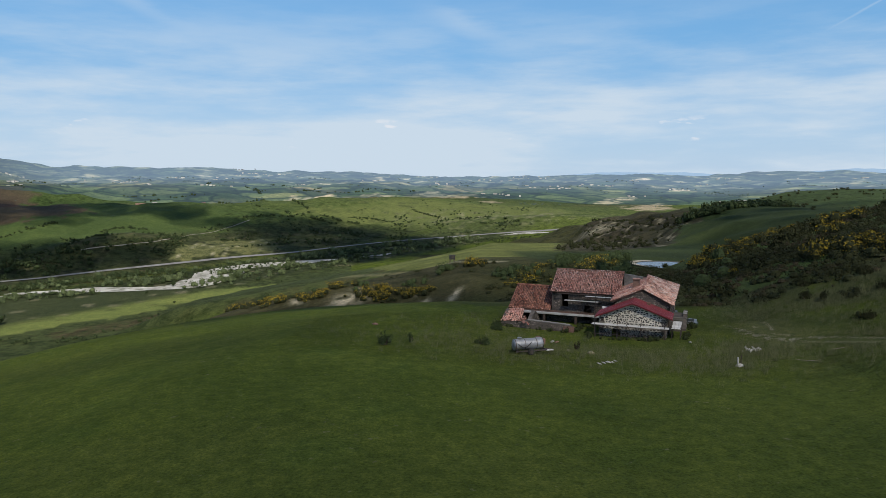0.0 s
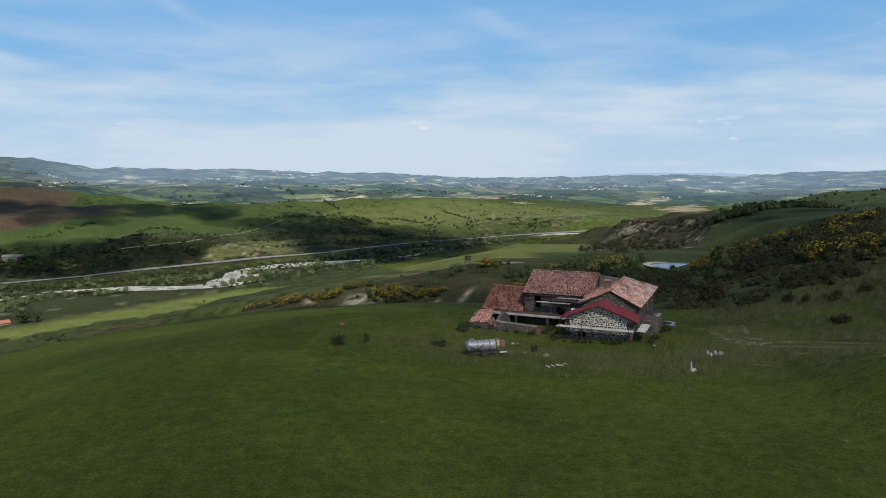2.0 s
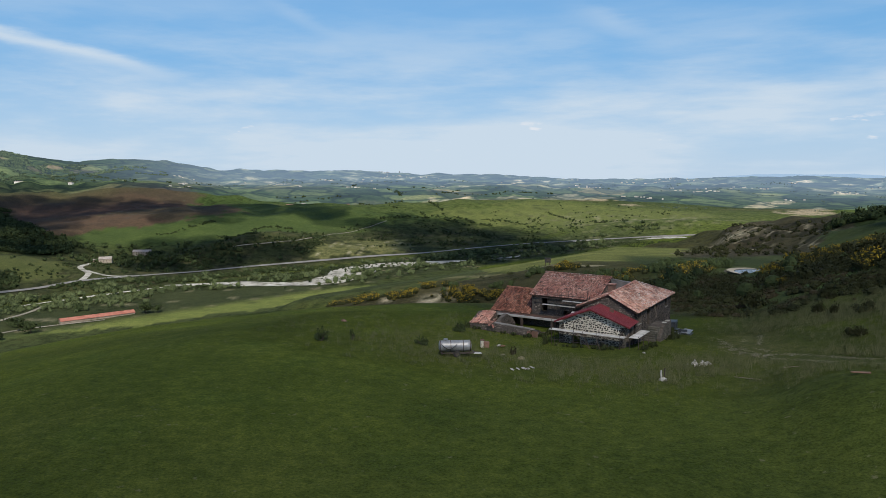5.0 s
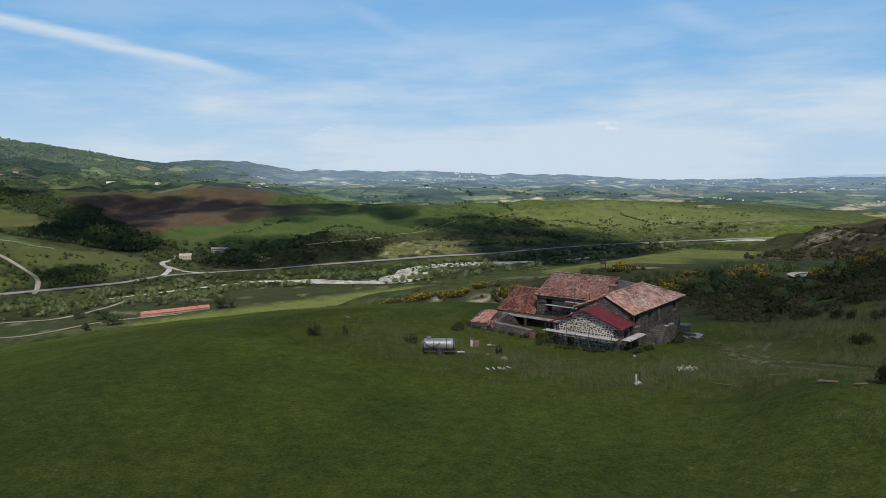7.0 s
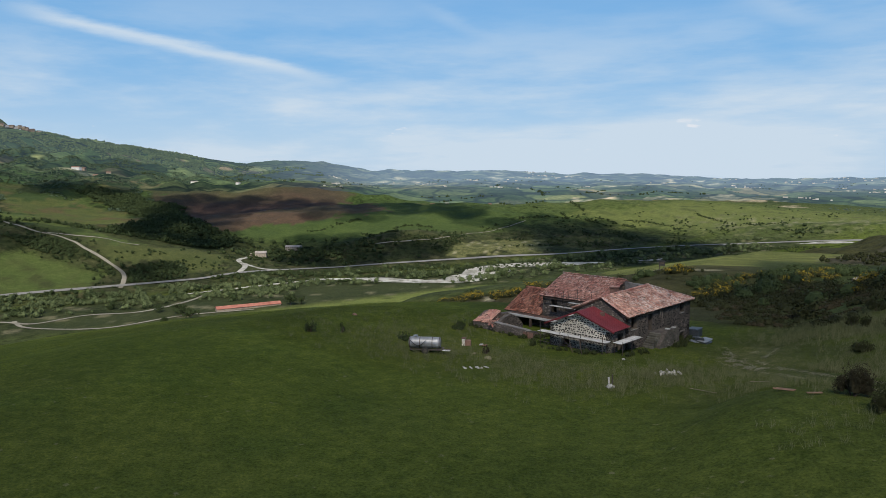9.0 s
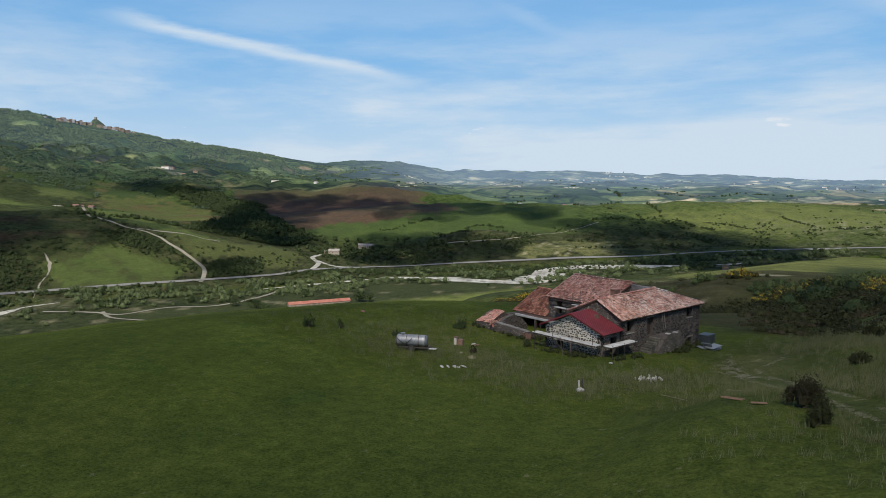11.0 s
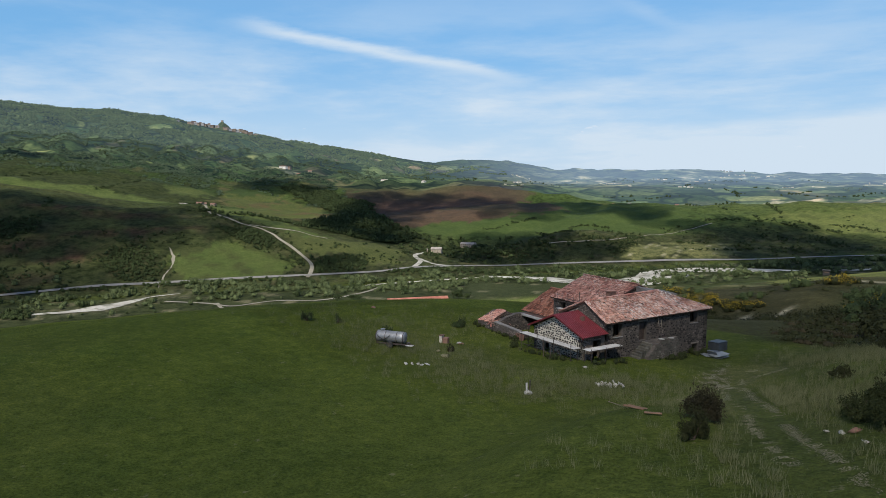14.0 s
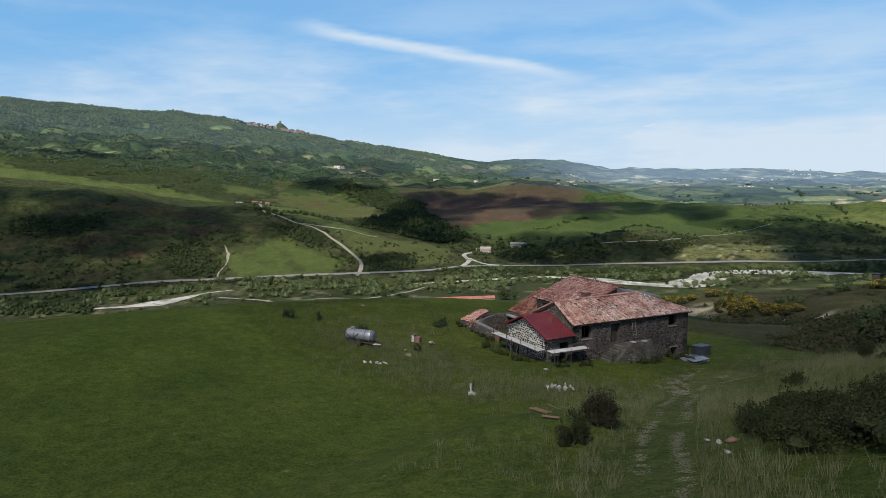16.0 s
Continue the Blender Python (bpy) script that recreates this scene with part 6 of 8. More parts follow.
# ---- the tank trailer ----
def tank_trailer():
    base = ground_z(8.3, 67.0)
    t = thing("tank_trailer", pose(8.3, 67.1, base, 0, 0, 17), "galvanised slurry tank on a low wheeled trailer in the grass", "tank trailer")
    rad, half, cz = 0.55, 1.45, 0.96
    prof = [(-half, 0.0), (-half - 0.10, 0.0), (-half - 0.09, 0.2), (-half - 0.05, 0.42), (-half, rad)]
    verts, faces = [], []
    rings = [(-half - 0.13, 0.02), (-half - 0.11, 0.25), (-half - 0.06, 0.45), (-half, rad)] + [(-half + i * half / 4, rad) for i in range(1, 8)] + [(half, rad), (half + 0.06, 0.45), (half + 0.11, 0.25), (half + 0.13, 0.02)]
    for x, r in rings:
        for k in range(28):
            a = 6.2832 * k / 28
            verts.append((x, r * math.cos(a), cz + r * math.sin(a)))
    for i in range(len(rings) - 1):
        for k in range(28):
            j = (k + 1) % 28
            faces.append((i * 28 + k, i * 28 + j, (i + 1) * 28 + j, (i + 1) * 28 + k))
    faces += [tuple(range(28))[::-1], tuple((len(rings) - 1) * 28 + k for k in range(28))]
    body = mesh_part("tank", verts, faces, TANK_STEEL, t, "dull galvanised steel cylinder", shade=True)
    for x in (-half + 0.02, -0.45, 0.75, half - 0.02):
        bm = bmesh.new()
        bmesh.ops.create_cone(bm, cap_ends=False, segments=28, radius1=rad + 0.015, radius2=rad + 0.015, depth=0.07, matrix=Matrix.Translation((x, 0, cz)) @ Matrix.Rotation(radians(90), 4, "Y"))
        part("band", bm, STEEL, body, "dark steel band")
    bm = bmesh.new()
    add_tube(bm, (-0.9, 0, cz + rad - 0.02), (-0.9, 0, cz + rad + 0.12), 0.2, 16)
    add_tube(bm, (-0.9, 0, cz + rad + 0.12), (-0.9, 0, cz + rad + 0.15), 0.24, 16)
    part("hatch", bm, TANK_STEEL, body)
    # a hose slung along the side
    verts, faces = [], []
    pts = []
    for i in range(25):
        s = i / 24
        pts.append(Vector((-1.35 + 1.5 * s, -rad - 0.05, cz + 0.32 - 0.5 * math.sin(math.pi * s))))
    for i, p in enumerate(pts):
        for k in range(6):
            a = 6.2832 * k / 6
            verts.append(p + Vector((0.0, math.cos(a) * 0.035, math.sin(a) * 0.035)))
    for i in range(24):
        for k in range(6):
            j = (k + 1) % 6
            faces.append((i * 6 + k, i * 6 + j, (i + 1) * 6 + j, (i + 1) * 6 + k))
    mesh_part("hose", verts, faces, RUBBER, t, "black rubber hose")
    bm = bmesh.new()
    for y in (-0.4, 0.4):
        add_box(bm, -1.4, 1.72, y - 0.05, y + 0.05, 0.3, 0.42)
    for x in (-1.3, 0.0, 1.3):
        add_box(bm, x - 0.05, x + 0.05, -0.45, 0.45, 0.42, 0.52)
    add_box(bm, 1.72, 1.82, -0.45, 0.45, 0.3, 0.42)
    part("chassis", bm, STEEL, t)
    tube_of("drawbar", (1.8, 0, 0.36), (2.5, 0, 0.28), 0.05, STEEL, t)
    for y in (-0.62, 0.62):
        bm = bmesh.new()
        bmesh.ops.create_cone(bm, cap_ends=True, segments=20, radius1=0.34, radius2=0.34, depth=0.2, matrix=Matrix.Translation((0.1, y, 0.32)) @ Matrix.Rotation(radians(90), 4, "X"))
        bmesh.ops.bevel(bm, geom=[e for e in bm.edges if len(e.link_faces) == 2 and abs(e.calc_face_angle(0)) > 1.0], offset=0.05, segments=2, affect="EDGES")
        w = part("tyre", bm, RUBBER, t)
        tube_of("rim", (0.1, y - 0.11, 0.32), (0.1, y + 0.11, 0.32), 0.17, STEEL, w, sides=14)
    bm = bmesh.new()
    add_box(bm, 1.75, 2.5, -0.62, -0.2, 0.30, 0.34, 0.01)
    part("mudguard", bm, PLANK, t, "pale sheet by the drawbar")


tank_trailer()


def rough_stone(rng, sx, sy, sz):
    bm = bmesh.new()
    bmesh.ops.create_icosphere(bm, subdivisions=1, radius=0.5)
    off = Vector((rng.uniform(0, 50), rng.uniform(0, 50), 0))
    for v in bm.verts:
        k = 1 + 0.75 * noise.noise(v.co * 2.2 + off)
        v.co = Vector((v.co.x * sx * k, v.co.y * sy * k, v.co.z * sz * k))
    return bm


def place_on_ground(x, y, turn=0.0, dz=0.0):
    return pose(x, y, ground_z(x, y) + dz, 0, 0, turn)


YARD = random.Random(8)
# rubble heap, white slabs, stones by the track
heap = thing("rubble_heap", place_on_ground(30.7, 68.3, 12), "heap of pale broken stones in dry grass", "rubble")
for i in range(20):
    bm = rough_stone(YARD, YARD.uniform(0.2, 0.5), YARD.uniform(0.18, 0.4), YARD.uniform(0.15, 0.3))
    o = part("stone", bm, WHITE_STONE, heap)
    o.location = (YARD.gauss(0, 0.7), YARD.gauss(0, 0.3), 0.08 + YARD.uniform(0, 0.2))
    o.rotation_euler = (YARD.uniform(0, 3), YARD.uniform(0, 3), YARD.uniform(0, 6))
slabs = thing("broken_slabs", place_on_ground(15.6, 63.2, 20), "row of white broken plaster slabs lying in grass", "rubble")
for i in range(5):
    bm = rough_stone(YARD, YARD.uniform(0.25, 0.6), YARD.uniform(0.25, 0.45), 0.12)
    o = part("slab", bm, WHITE_STONE, slabs)
    o.location = (-1.5 + i * 0.5 + YARD.uniform(-0.15, 0.15), YARD.uniform(-0.2, 0.2), 0.1)
    o.rotation_euler = (YARD.uniform(-0.3, 0.3), YARD.uniform(-0.3, 0.3), YARD.uniform(0, 6))
for k, (x, y, sx, lab) in enumerate(((14.6, 67.6, 0.9, "flat tan stone lying in the grass"), (12.6, 69.0, 0.5, "flat tan stone lying in the grass"), (26.2, 72.9, 0.55, "single white stone in the grass by the farmhouse"), (49.3, 52.5, 0.42, "white stone beside the farm track"), (50.5, 50.3, 0.38, "white stone beside the farm track"), (48.6, 52.9, 0.26, "white stone beside the farm track"))):
    st = tagged(part("stone", rough_stone(YARD, sx, sx * 0.7, sx * 0.4), WHITE_STONE if k > 1 else DIRT, None, shade=True), lab, "stone")
    st.matrix_world = place_on_ground(x, y, k * 40, 0.08)
brick_bit = tagged(part("brick_lump", rough_stone(YARD, 0.6, 0.35, 0.28), BRICK, None, "broken orange brick lump beside the farm track", shade=True), category="brick")
brick_bit.matrix_world = place_on_ground(49.8, 52.6, 30, 0.08)
red_stone = tagged(part("tile_pile", rough_stone(YARD, 0.9, 0.5, 0.3), BRICK, None, "small heap of broken roof tiles at the field edge", shade=True), category="tiles")
red_stone.matrix_world = place_on_ground(-7.9, 81.2, 0, 0.05)
# bent pale pipe stub on a lump of concrete
stub = thing("pipe_stub", place_on_ground(26.9, 62.3, 0), "pale pipe stub standing in a white concrete lump", "pipe")
part("footing", rough_stone(YARD, 0.9, 0.7, 0.45), WHITE_STONE, stub).location = (0.05, 0, 0.15)
tube_of("pipe", (-0.12, 0, 0.2), (-0.16, 0, 0.85), 0.08, CONCRETE, stub, sides=12)
tube_of("bar", (0.12, 0, 0.2), (0.14, 0, 1.1), 0.05, STEEL, stub, sides=8)
# well head by the tank
well = thing("well_head", place_on_ground(10.2, 72.8, 14), "square white masonry well head with broken bricks behind", "well")
bm = bmesh.new()
add_box(bm, -0.3, 0.0, -0.3, 0.3, -0.2, 0.75, 0.03)
part("pillar", bm, WHITE_MORTAR, well, "white plastered pillar")
bm = bmesh.new()
add_box(bm, 0.02, 0.6, -0.26, 0.3, -0.2, 0.58, 0.04)
part("basin", bm, BRICK, well, "dark brick box")
box_of("lid", (-0.34, 0.1, -0.34, 0.34, 0.755, 0.8), BRICK, well, "", 0.01)
for i in range(5):
    o = part("brick", rough_stone(YARD, 0.4, 0.25, 0.2), BRICK if i % 2 else WHITE_STONE, well, shade=True)
    o.location = (1.2 + YARD.uniform(0, 1.0), YARD.uniform(-0.4, 0.4), 0.08)
# planks by the track
for k, (x, y, turn, lab) in enumerate(((38.9, 53.9, 0, "weathered orange plank lying in the grass"), (40.5, 52.7, 24, "short orange board lying in the grass"))):
    pl = thing("plank", place_on_ground(x, y, turn, 0.1), lab, "plank", "planks in the grass")
    box_of("board", (-0.6 + 0.15 * k, 0.6 - 0.15 * k, -0.1, 0.1, 0.0, 0.05), ORANGE_WOOD, pl, "", 0.008)
    if not k:
        box_of("board", (-0.4, 0.7, 0.13, 0.26, 0.0, 0.045), ORANGE_WOOD, pl, "", 0.008)
for x, y, l, turn in ((37.8, 65.8, 1.5, 20), (33.8, 63.4, 2.1, -16)):
    pole = thing("pole", place_on_ground(x, y, turn, 0.12), "thin pale peeled pole lying in the grass", "pole", "poles in the grass")
    tube_of("pole", (-l / 2, 0, 0.0), (l / 2, 0, 0.04), 0.024, OLD_WOOD, pole, sides=7)
# grey box and stacked sheets behind the corner
bx = thing("water_box", HOUSE @ pose(-0.8, 17.0, house_ground(-0.8, 17.0), 0, 0, 4), "blue-grey plastic box with a sagging sheet lid beside the farmhouse", "box")
bm = bmesh.new()
add_box(bm, -0.65, 0.65, -0.8, 0.8, -0.2, 0.9, 0.05)
part("body", bm, BLUE_GREY, bx)
bm = bmesh.new()
add_box(bm, -0.68, 0.68, -0.83, 0.83, 0.92, 0.96, 0.02)
for v in bm.verts:
    v.co.z += 0.10 * v.co.x * 0.5
part("lid", bm, BLUE_GREY, bx)
pile = thing("sheet_stack", HOUSE @ pose(1.5, 13.6, house_ground(1.5, 13.6), 0, 0, 10), "stack of pale blue-grey sheets and trays in the grass", "sheets")
for i in range(5):
    bm = bmesh.new()
    sx, sy = YARD.uniform(0.5, 0.8), YARD.uniform(0.8, 1.25)
    add_box(bm, -sx, sx, -sy, sy, 0.02 + i * 0.09, 0.05 + i * 0.09, 0.012)
    o = part("sheet", bm, BLUE_GREY if i % 2 else BLUE_PALE, pile)
    o.rotation_euler = (YARD.uniform(-0.05, 0.09), YARD.uniform(-0.08, 0.08), YARD.uniform(-0.6, 0.6))
    o.location = (YARD.uniform(-0.45, 0.45), YARD.uniform(-0.45, 0.45), 0)
bm = bmesh.new()
add_box(bm, -0.5, 0.5, -0.03, 0.03, 0.35, 1.0, 0.01, Matrix.Rotation(radians(40), 4, "X"))
part("tipped_tray", bm, BLUE_PALE, pile)
# a dark timber hide on the spur
hide = thing("timber_hide", place_on_ground(4.1, 307, 10), "small dark timber hunting hide on legs above the meadow", "hide")
for dx in (-0.9, 0.9):
    for dy in (-0.8, 0.8):
        tube_of("leg", (dx, dy, -0.3), (dx, dy, 1.5), 0.09, DARK_WOOD, hide, sides=6)
box_of("cabin", (-1.15, 1.15, -1.0, 1.0, 1.45, 3.2), RUBBER, hide, "tarred black boarded cabin")
box_of("hide_roof", (-1.4, 1.4, -1.3, 1.3, 3.21, 3.33), RUBBER, hide)
box_of("slot", (-0.8, 0.8, -1.03, -1.001, 2.4, 2.75), DARK_WOOD, hide)

# ---- buildings of the valley and the hills ----
def small_house(name, m, lx, ly, h, label, wall, roof, category="house", rows=2, group=""):
    t = thing(name, m, label, category, group)
    rise = ly * 0.22
    bm = bmesh.new()
    add_box(bm, -lx / 2, lx / 2, -ly / 2, ly / 2, -3, h)
    a = [bm.verts.new((sx * lx / 2, y, z)) for sx in (-1, 1) for y, z in ((-ly / 2, h), (ly / 2, h), (0, h + rise))]
    bm.faces.new(a[:3]), bm.faces.new(a[3:])
    w = part("wall", bm, wall, t)
    bm = bmesh.new()
    for s in (-1, 1):
        co = [(-lx / 2 - 0.5, s * (ly / 2 + 0.5), h - 0.2), (lx / 2 + 0.5, s * (ly / 2 + 0.5), h - 0.2), (lx / 2 + 0.5, 0, h + rise + 0.05), (-lx / 2 - 0.5, 0, h + rise + 0.05)]
        lo = [bm.verts.new(c) for c in co]
        hi = [bm.verts.new((c[0], c[1], c[2] + 0.25)) for c in co]
        bm.faces.new(hi), bm.faces.new(lo[::-1])
        for i in range(4):
            bm.faces.new((lo[i], lo[(i + 1) % 4], hi[(i + 1) % 4], hi[i]))
    part("roof", bm, roof, t)
    if rows:
        for r in range(rows):
            k = max(2, int(lx / 3.5))
            for i in range(k):
                x = -lx / 2 + (i + 0.5) * lx / k
                z = 0.9 + r * 2.9
                if z + 1.4 < h:
                    box_of("window", (x - 0.5, x + 0.5, -ly / 2 - 0.06, -ly / 2 - 0.01, z, z + 1.4), DARK_WOOD, t)
        box_of("door", (-0.6, 0.6, -ly / 2 - 0.08, -ly / 2 - 0.02, -0.3, 2.0), DARK_WOOD, t)
    return t


def on_ground(x, y, turn):
    return pose(x, y, ground_z(x, y), 0, 0, turn)


small_house("valley_house", on_ground(-668, 905, 30), 17, 12, 7.5, "square pale stucco house with grey tile roof by the lane", STUCCO, GREY_TILE)
small_house("valley_house", on_ground(-668, 992, 20), 26, 11, 5.5, "long pale farm building with grey roof among trees", STUCCO, GREY_TILE)
small_house("shed", on_ground(-690, 910, 30), 9, 7, 3.2, "low stucco shed beside the valley house", STUCCO, GREY_TILE, "shed", 1)
barn_turn = math.degrees(math.atan2(631 - 578, -433 + 472))
small_house("long_barn", on_ground(-452, 606, barn_turn), 68, 9, 2.4, "long low barn with a bright red roof", STUCCO_BROWN, BARN_RED, "barn", 0)
for k, (x, y, turn, lx, h) in enumerate(((-1137, 772, 20, 13, 5), (-1120, 790, 30, 9, 4), (-1190, 770, 10, 20, 3.5), (-1165, 800, 60, 8, 4))):
    small_house("farm", on_ground(x, y, turn), lx, 9, h, ("brown stone farm building on the hill track", "grey farm shed on the hill track")[k == 2], (STUCCO_BROWN, STUCCO)[k == 2], (RED_TILE, GREY_TILE)[k == 2], "farm building", 1)
for k, (x, y, turn, lx, h) in enumerate(((-1589, 1758, 20, 22, 8), (-1480, 1835, 0, 12, 5), (-1960, 1835, 10, 14, 7))):
    small_house("hill_farm", on_ground(x, y, turn), lx, 11, h, "white farmhouse alone on the ploughed slope", WHITE_WALL, GREY_TILE, "farmhouse", 1)
VR = random.Random(3)
for k in range(16):
    x, y = -640 + VR.gauss(0, 90), 1935 + VR.gauss(0, 45)
    small_house("hamlet_house", on_ground(x, y, VR.uniform(-40, 60)), VR.uniform(10, 26), VR.uniform(8, 12), VR.uniform(4, 7), "pale hamlet house with terracotta roof among trees", (STUCCO, WHITE_WALL, STUCCO_BROWN)[k % 3], (RED_TILE, GREY_TILE)[k % 2], "house", 1, "hamlet houses")
for k in range(5):
    small_house("quarry_house", on_ground(-1850 + VR.gauss(0, 45), 1600 + VR.gauss(0, 30), VR.uniform(0, 60)), VR.uniform(12, 24), 10, VR.uniform(5, 8), "pale terrace house on the cut hillside", (STUCCO_BROWN, WHITE_WALL)[k % 2], RED_TILE, "house", 1, "hillside houses")
# the hill town with its keep
TOWN_ROOF = worn("town_roof", (0.1, 0.07, 0.065), (0.19, 0.13, 0.115), 0.05, 0.9, 0, 0.02, 9, 0.2)
# the knoll's leaves also emit a little blue as stand-in haze
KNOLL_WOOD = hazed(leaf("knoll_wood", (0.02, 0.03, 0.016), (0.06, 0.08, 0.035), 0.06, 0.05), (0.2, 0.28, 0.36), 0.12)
TOWN_STONE = worn("town_stone", (0.13, 0.105, 0.085), (0.24, 0.2, 0.165), 0.05, 0.9, 0, 0.02, 9, 0.2)
tx, ty = -3384, 2374
for k in range(70):
    a = VR.uniform(-1, 1)
    x, y = tx + 190 * a * 0.62 + VR.gauss(0, 30) + 25, ty + 190 * a * 0.78 + VR.gauss(0, 30) - 18
    lift = max(0.0, 34 * (1 - abs(a) * 1.05))
    small_house("town_house", pose(x, y, ground_z(x, y) + lift * 0.35, 0, 0, VR.uniform(0, 90)), VR.uniform(10, 24), VR.uniform(9, 14), VR.uniform(6, 12), "grey-brown stone town house on the hill crest", (STUCCO_BROWN, FAR_STONE, TOWN_STONE)[k % 3], (TOWN_ROOF, GREY_TILE, TOWN_ROOF)[k % 3], "town house", 0, "hill town houses")
keep = thing("castle_keep", pose(tx - 10, ty - 12, ground_z(tx - 10, ty - 12), 0, 0, 30), "ruined stone castle keep on a wooded knoll above the town", "castle")
bm = bmesh.new()
add_tube(bm, (0, 0, -20), (0, 0, 46), 75, 40, 7)
bmesh.ops.subdivide_edges(bm, edges=[e for e in bm.edges if abs(e.verts[0].co.z - e.verts[1].co.z) > 5], cuts=7)
for v in bm.verts:
    v.co += 7 * noise.noise_vector(v.co * 0.09)
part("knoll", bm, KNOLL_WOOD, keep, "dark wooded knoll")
box_of("tower", (-5, 5, -5, 5, 40, 54), STUCCO_BROWN, keep)
box_of("battlement", (-5.5, 5.5, -5.5, 5.5, 54.1, 56), STUCCO_BROWN, keep)
# the skyline town far off
for k in range(14):
    a = (k - 7) * 17
    x, y = -1130 + a, 4221 + VR.gauss(0, 10)
    small_house("far_town_house", pose(x, y, ground_z(x, y), 0, 0, VR.uniform(0, 40)), VR.uniform(8, 18), 9, VR.uniform(3, 7), "blue-grey far town building on the skyline", FAR_STONE, FAR_STONE, "town house", 0, "skyline town")
ft = thing("far_tower", pose(-1119, 4225, ground_z(-1119, 4225), 0, 0, 0), "slim far tower on the skyline", "tower")
box_of("shaft", (-2.2, 2.2, -2.2, 2.2, -5, 15), FAR_STONE, ft)
box_of("tower_top", (-2.8, 2.8, -2.8, 2.8, 15.1, 17), FAR_STONE, ft)

# villages strewn over the plain, a few pale walls each
VILLAGE = worn("far_village_wall", (0.4, 0.38, 0.35), (0.7, 0.67, 0.62), 0.05, 0.9, 0, 0.02, 9, 0.4)
bm = bmesh.new()
for k in range(46):
    az_, r_ = radians(VR.uniform(-33, 33)), VR.uniform(2150, 4150)
    for q in range(VR.randint(2, 9)):
        x = CENTRE[0] - math.sin(az_) * r_ + VR.gauss(0, 30)
        y = CENTRE[1] + math.cos(az_) * r_ + VR.gauss(0, 14)
        z = ground_z(x, y)
        w = VR.uniform(4, 9)
        add_box(bm, x - w / 2, x + w / 2, y - 3, y + 3, z - 2, z + VR.uniform(2.0, 3.6))
part("far_village", bm, VILLAGE, None, "tiny pale houses strewn over the far plain", "stuff")
tagged(bpy.data.objects["far_village"], category="houses")


def far_ridge():
    """The palest hills, beyond the plain's edge; their blue glow imitates haze."""
    m, nt, b = material("far_ridge_haze")
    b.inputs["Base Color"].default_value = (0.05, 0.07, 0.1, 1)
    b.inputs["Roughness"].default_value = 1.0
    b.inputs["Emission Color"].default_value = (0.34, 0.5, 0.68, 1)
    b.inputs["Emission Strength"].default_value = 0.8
    azs = np.arange(-44, 10, 0.5)
    el = np.interp(azs, [-44, -36, -30, -26, -22, -20.5, -18.4, -16, -14, -12, -9.2, -4, 10], [0.2, 0.15, 0.3, 0.0, -0.22, -0.14, 0.0, -0.06, -0.02, -0.05, -0.3, -0.5, -0.6])
    r0, verts, faces = 4850.0, [], []
    for i, (a, e) in enumerate(zip(azs, el)):
        x, y = CENTRE[0] - math.sin(radians(a)) * r0, CENTRE[1] + math.cos(radians(a)) * r0
        top = 17.5 + r0 * math.tan(radians(e)) + 1.5 * math.sin(a * 5)
        verts += [(x, y, -260.0), (x, y, top), (x * 1.05, y * 1.05, top - 6), (x * 1.05, y * 1.05, -260.0)]
        if i:
            for q in range(3):
                faces.append((4 * i - 4 + q, 4 * i + q, 4 * i + q + 1, 4 * i - 3 + q))
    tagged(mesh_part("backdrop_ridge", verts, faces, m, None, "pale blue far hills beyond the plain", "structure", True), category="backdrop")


far_ridge()

# ---- plants ----
def leaf_cloud(rng, n, rx, ry, rz, cz, leaf, lumps=6, core=0.72, tilt=0.55):
    """Leaf quads over a lumpy crown, as an (n, 4, 3) array."""
    c = np.column_stack([rng.uniform(-0.55, 0.55, lumps) * rx, rng.uniform(-0.55, 0.55, lumps) * ry, cz + rng.uniform(-0.5, 0.5, lumps) * rz])
    rad = rng.uniform(0.42, 0.68, lumps)
    k = rng.randint(0, lumps, n)
    d = rng.normal(size=(n, 3))
    d /= np.linalg.norm(d, axis=1)[:, None]
    d[:, 2] = np.abs(d[:, 2]) * np.where(rng.uniform(size=n) < 0.75, 1, -1)
    rr = rng.uniform(core, 1.08, n)[:, None]
    p = c[k] + d * rr * rad[k][:, None] * np.array([rx, ry, rz])
    nrm = d + rng.normal(size=(n, 3)) * tilt
    nrm /= np.linalg.norm(nrm, axis=1)[:, None]
    t = np.cross(nrm, rng.normal(size=(n, 3)))
    t /= np.linalg.norm(t, axis=1)[:, None]
    b = np.cross(nrm, t)
    s = leaf * rng.uniform(0.6, 1.3, n)[:, None]
    return np.stack([p - t * s - b * s * 0.55, p + t * s * 0.9 - b * s * 0.5, p + t * s + b * s * 0.6, p - t * s * 0.8 + b * s * 0.55], 1)


def quads_object(name, Q, mats, label, category, index=None, kind="stuff", parent=None):
    n = len(Q)
    me = bpy.data.meshes.new(name)
    me.vertices.add(n * 4)
    me.vertices.foreach_set("co", Q.reshape(-1).astype(np.float32))
    me.loops.add(n * 4)
    me.loops.foreach_set("vertex_index", np.arange(n * 4, dtype=np.int32))
    me.polygons.add(n)
    me.polygons.foreach_set("loop_start", (np.arange(n) * 4).astype(np.int32))
    if index is not None:
        me.polygons.foreach_set("material_index", index.astype(np.int32))
    me.update(calc_edges=True)
    for m in mats:
        me.materials.append(m)
    ob = new(name, me)
    ob.parent = parent
    tagged(ob, label, category if parent is None else "", kind=kind)
    return ob


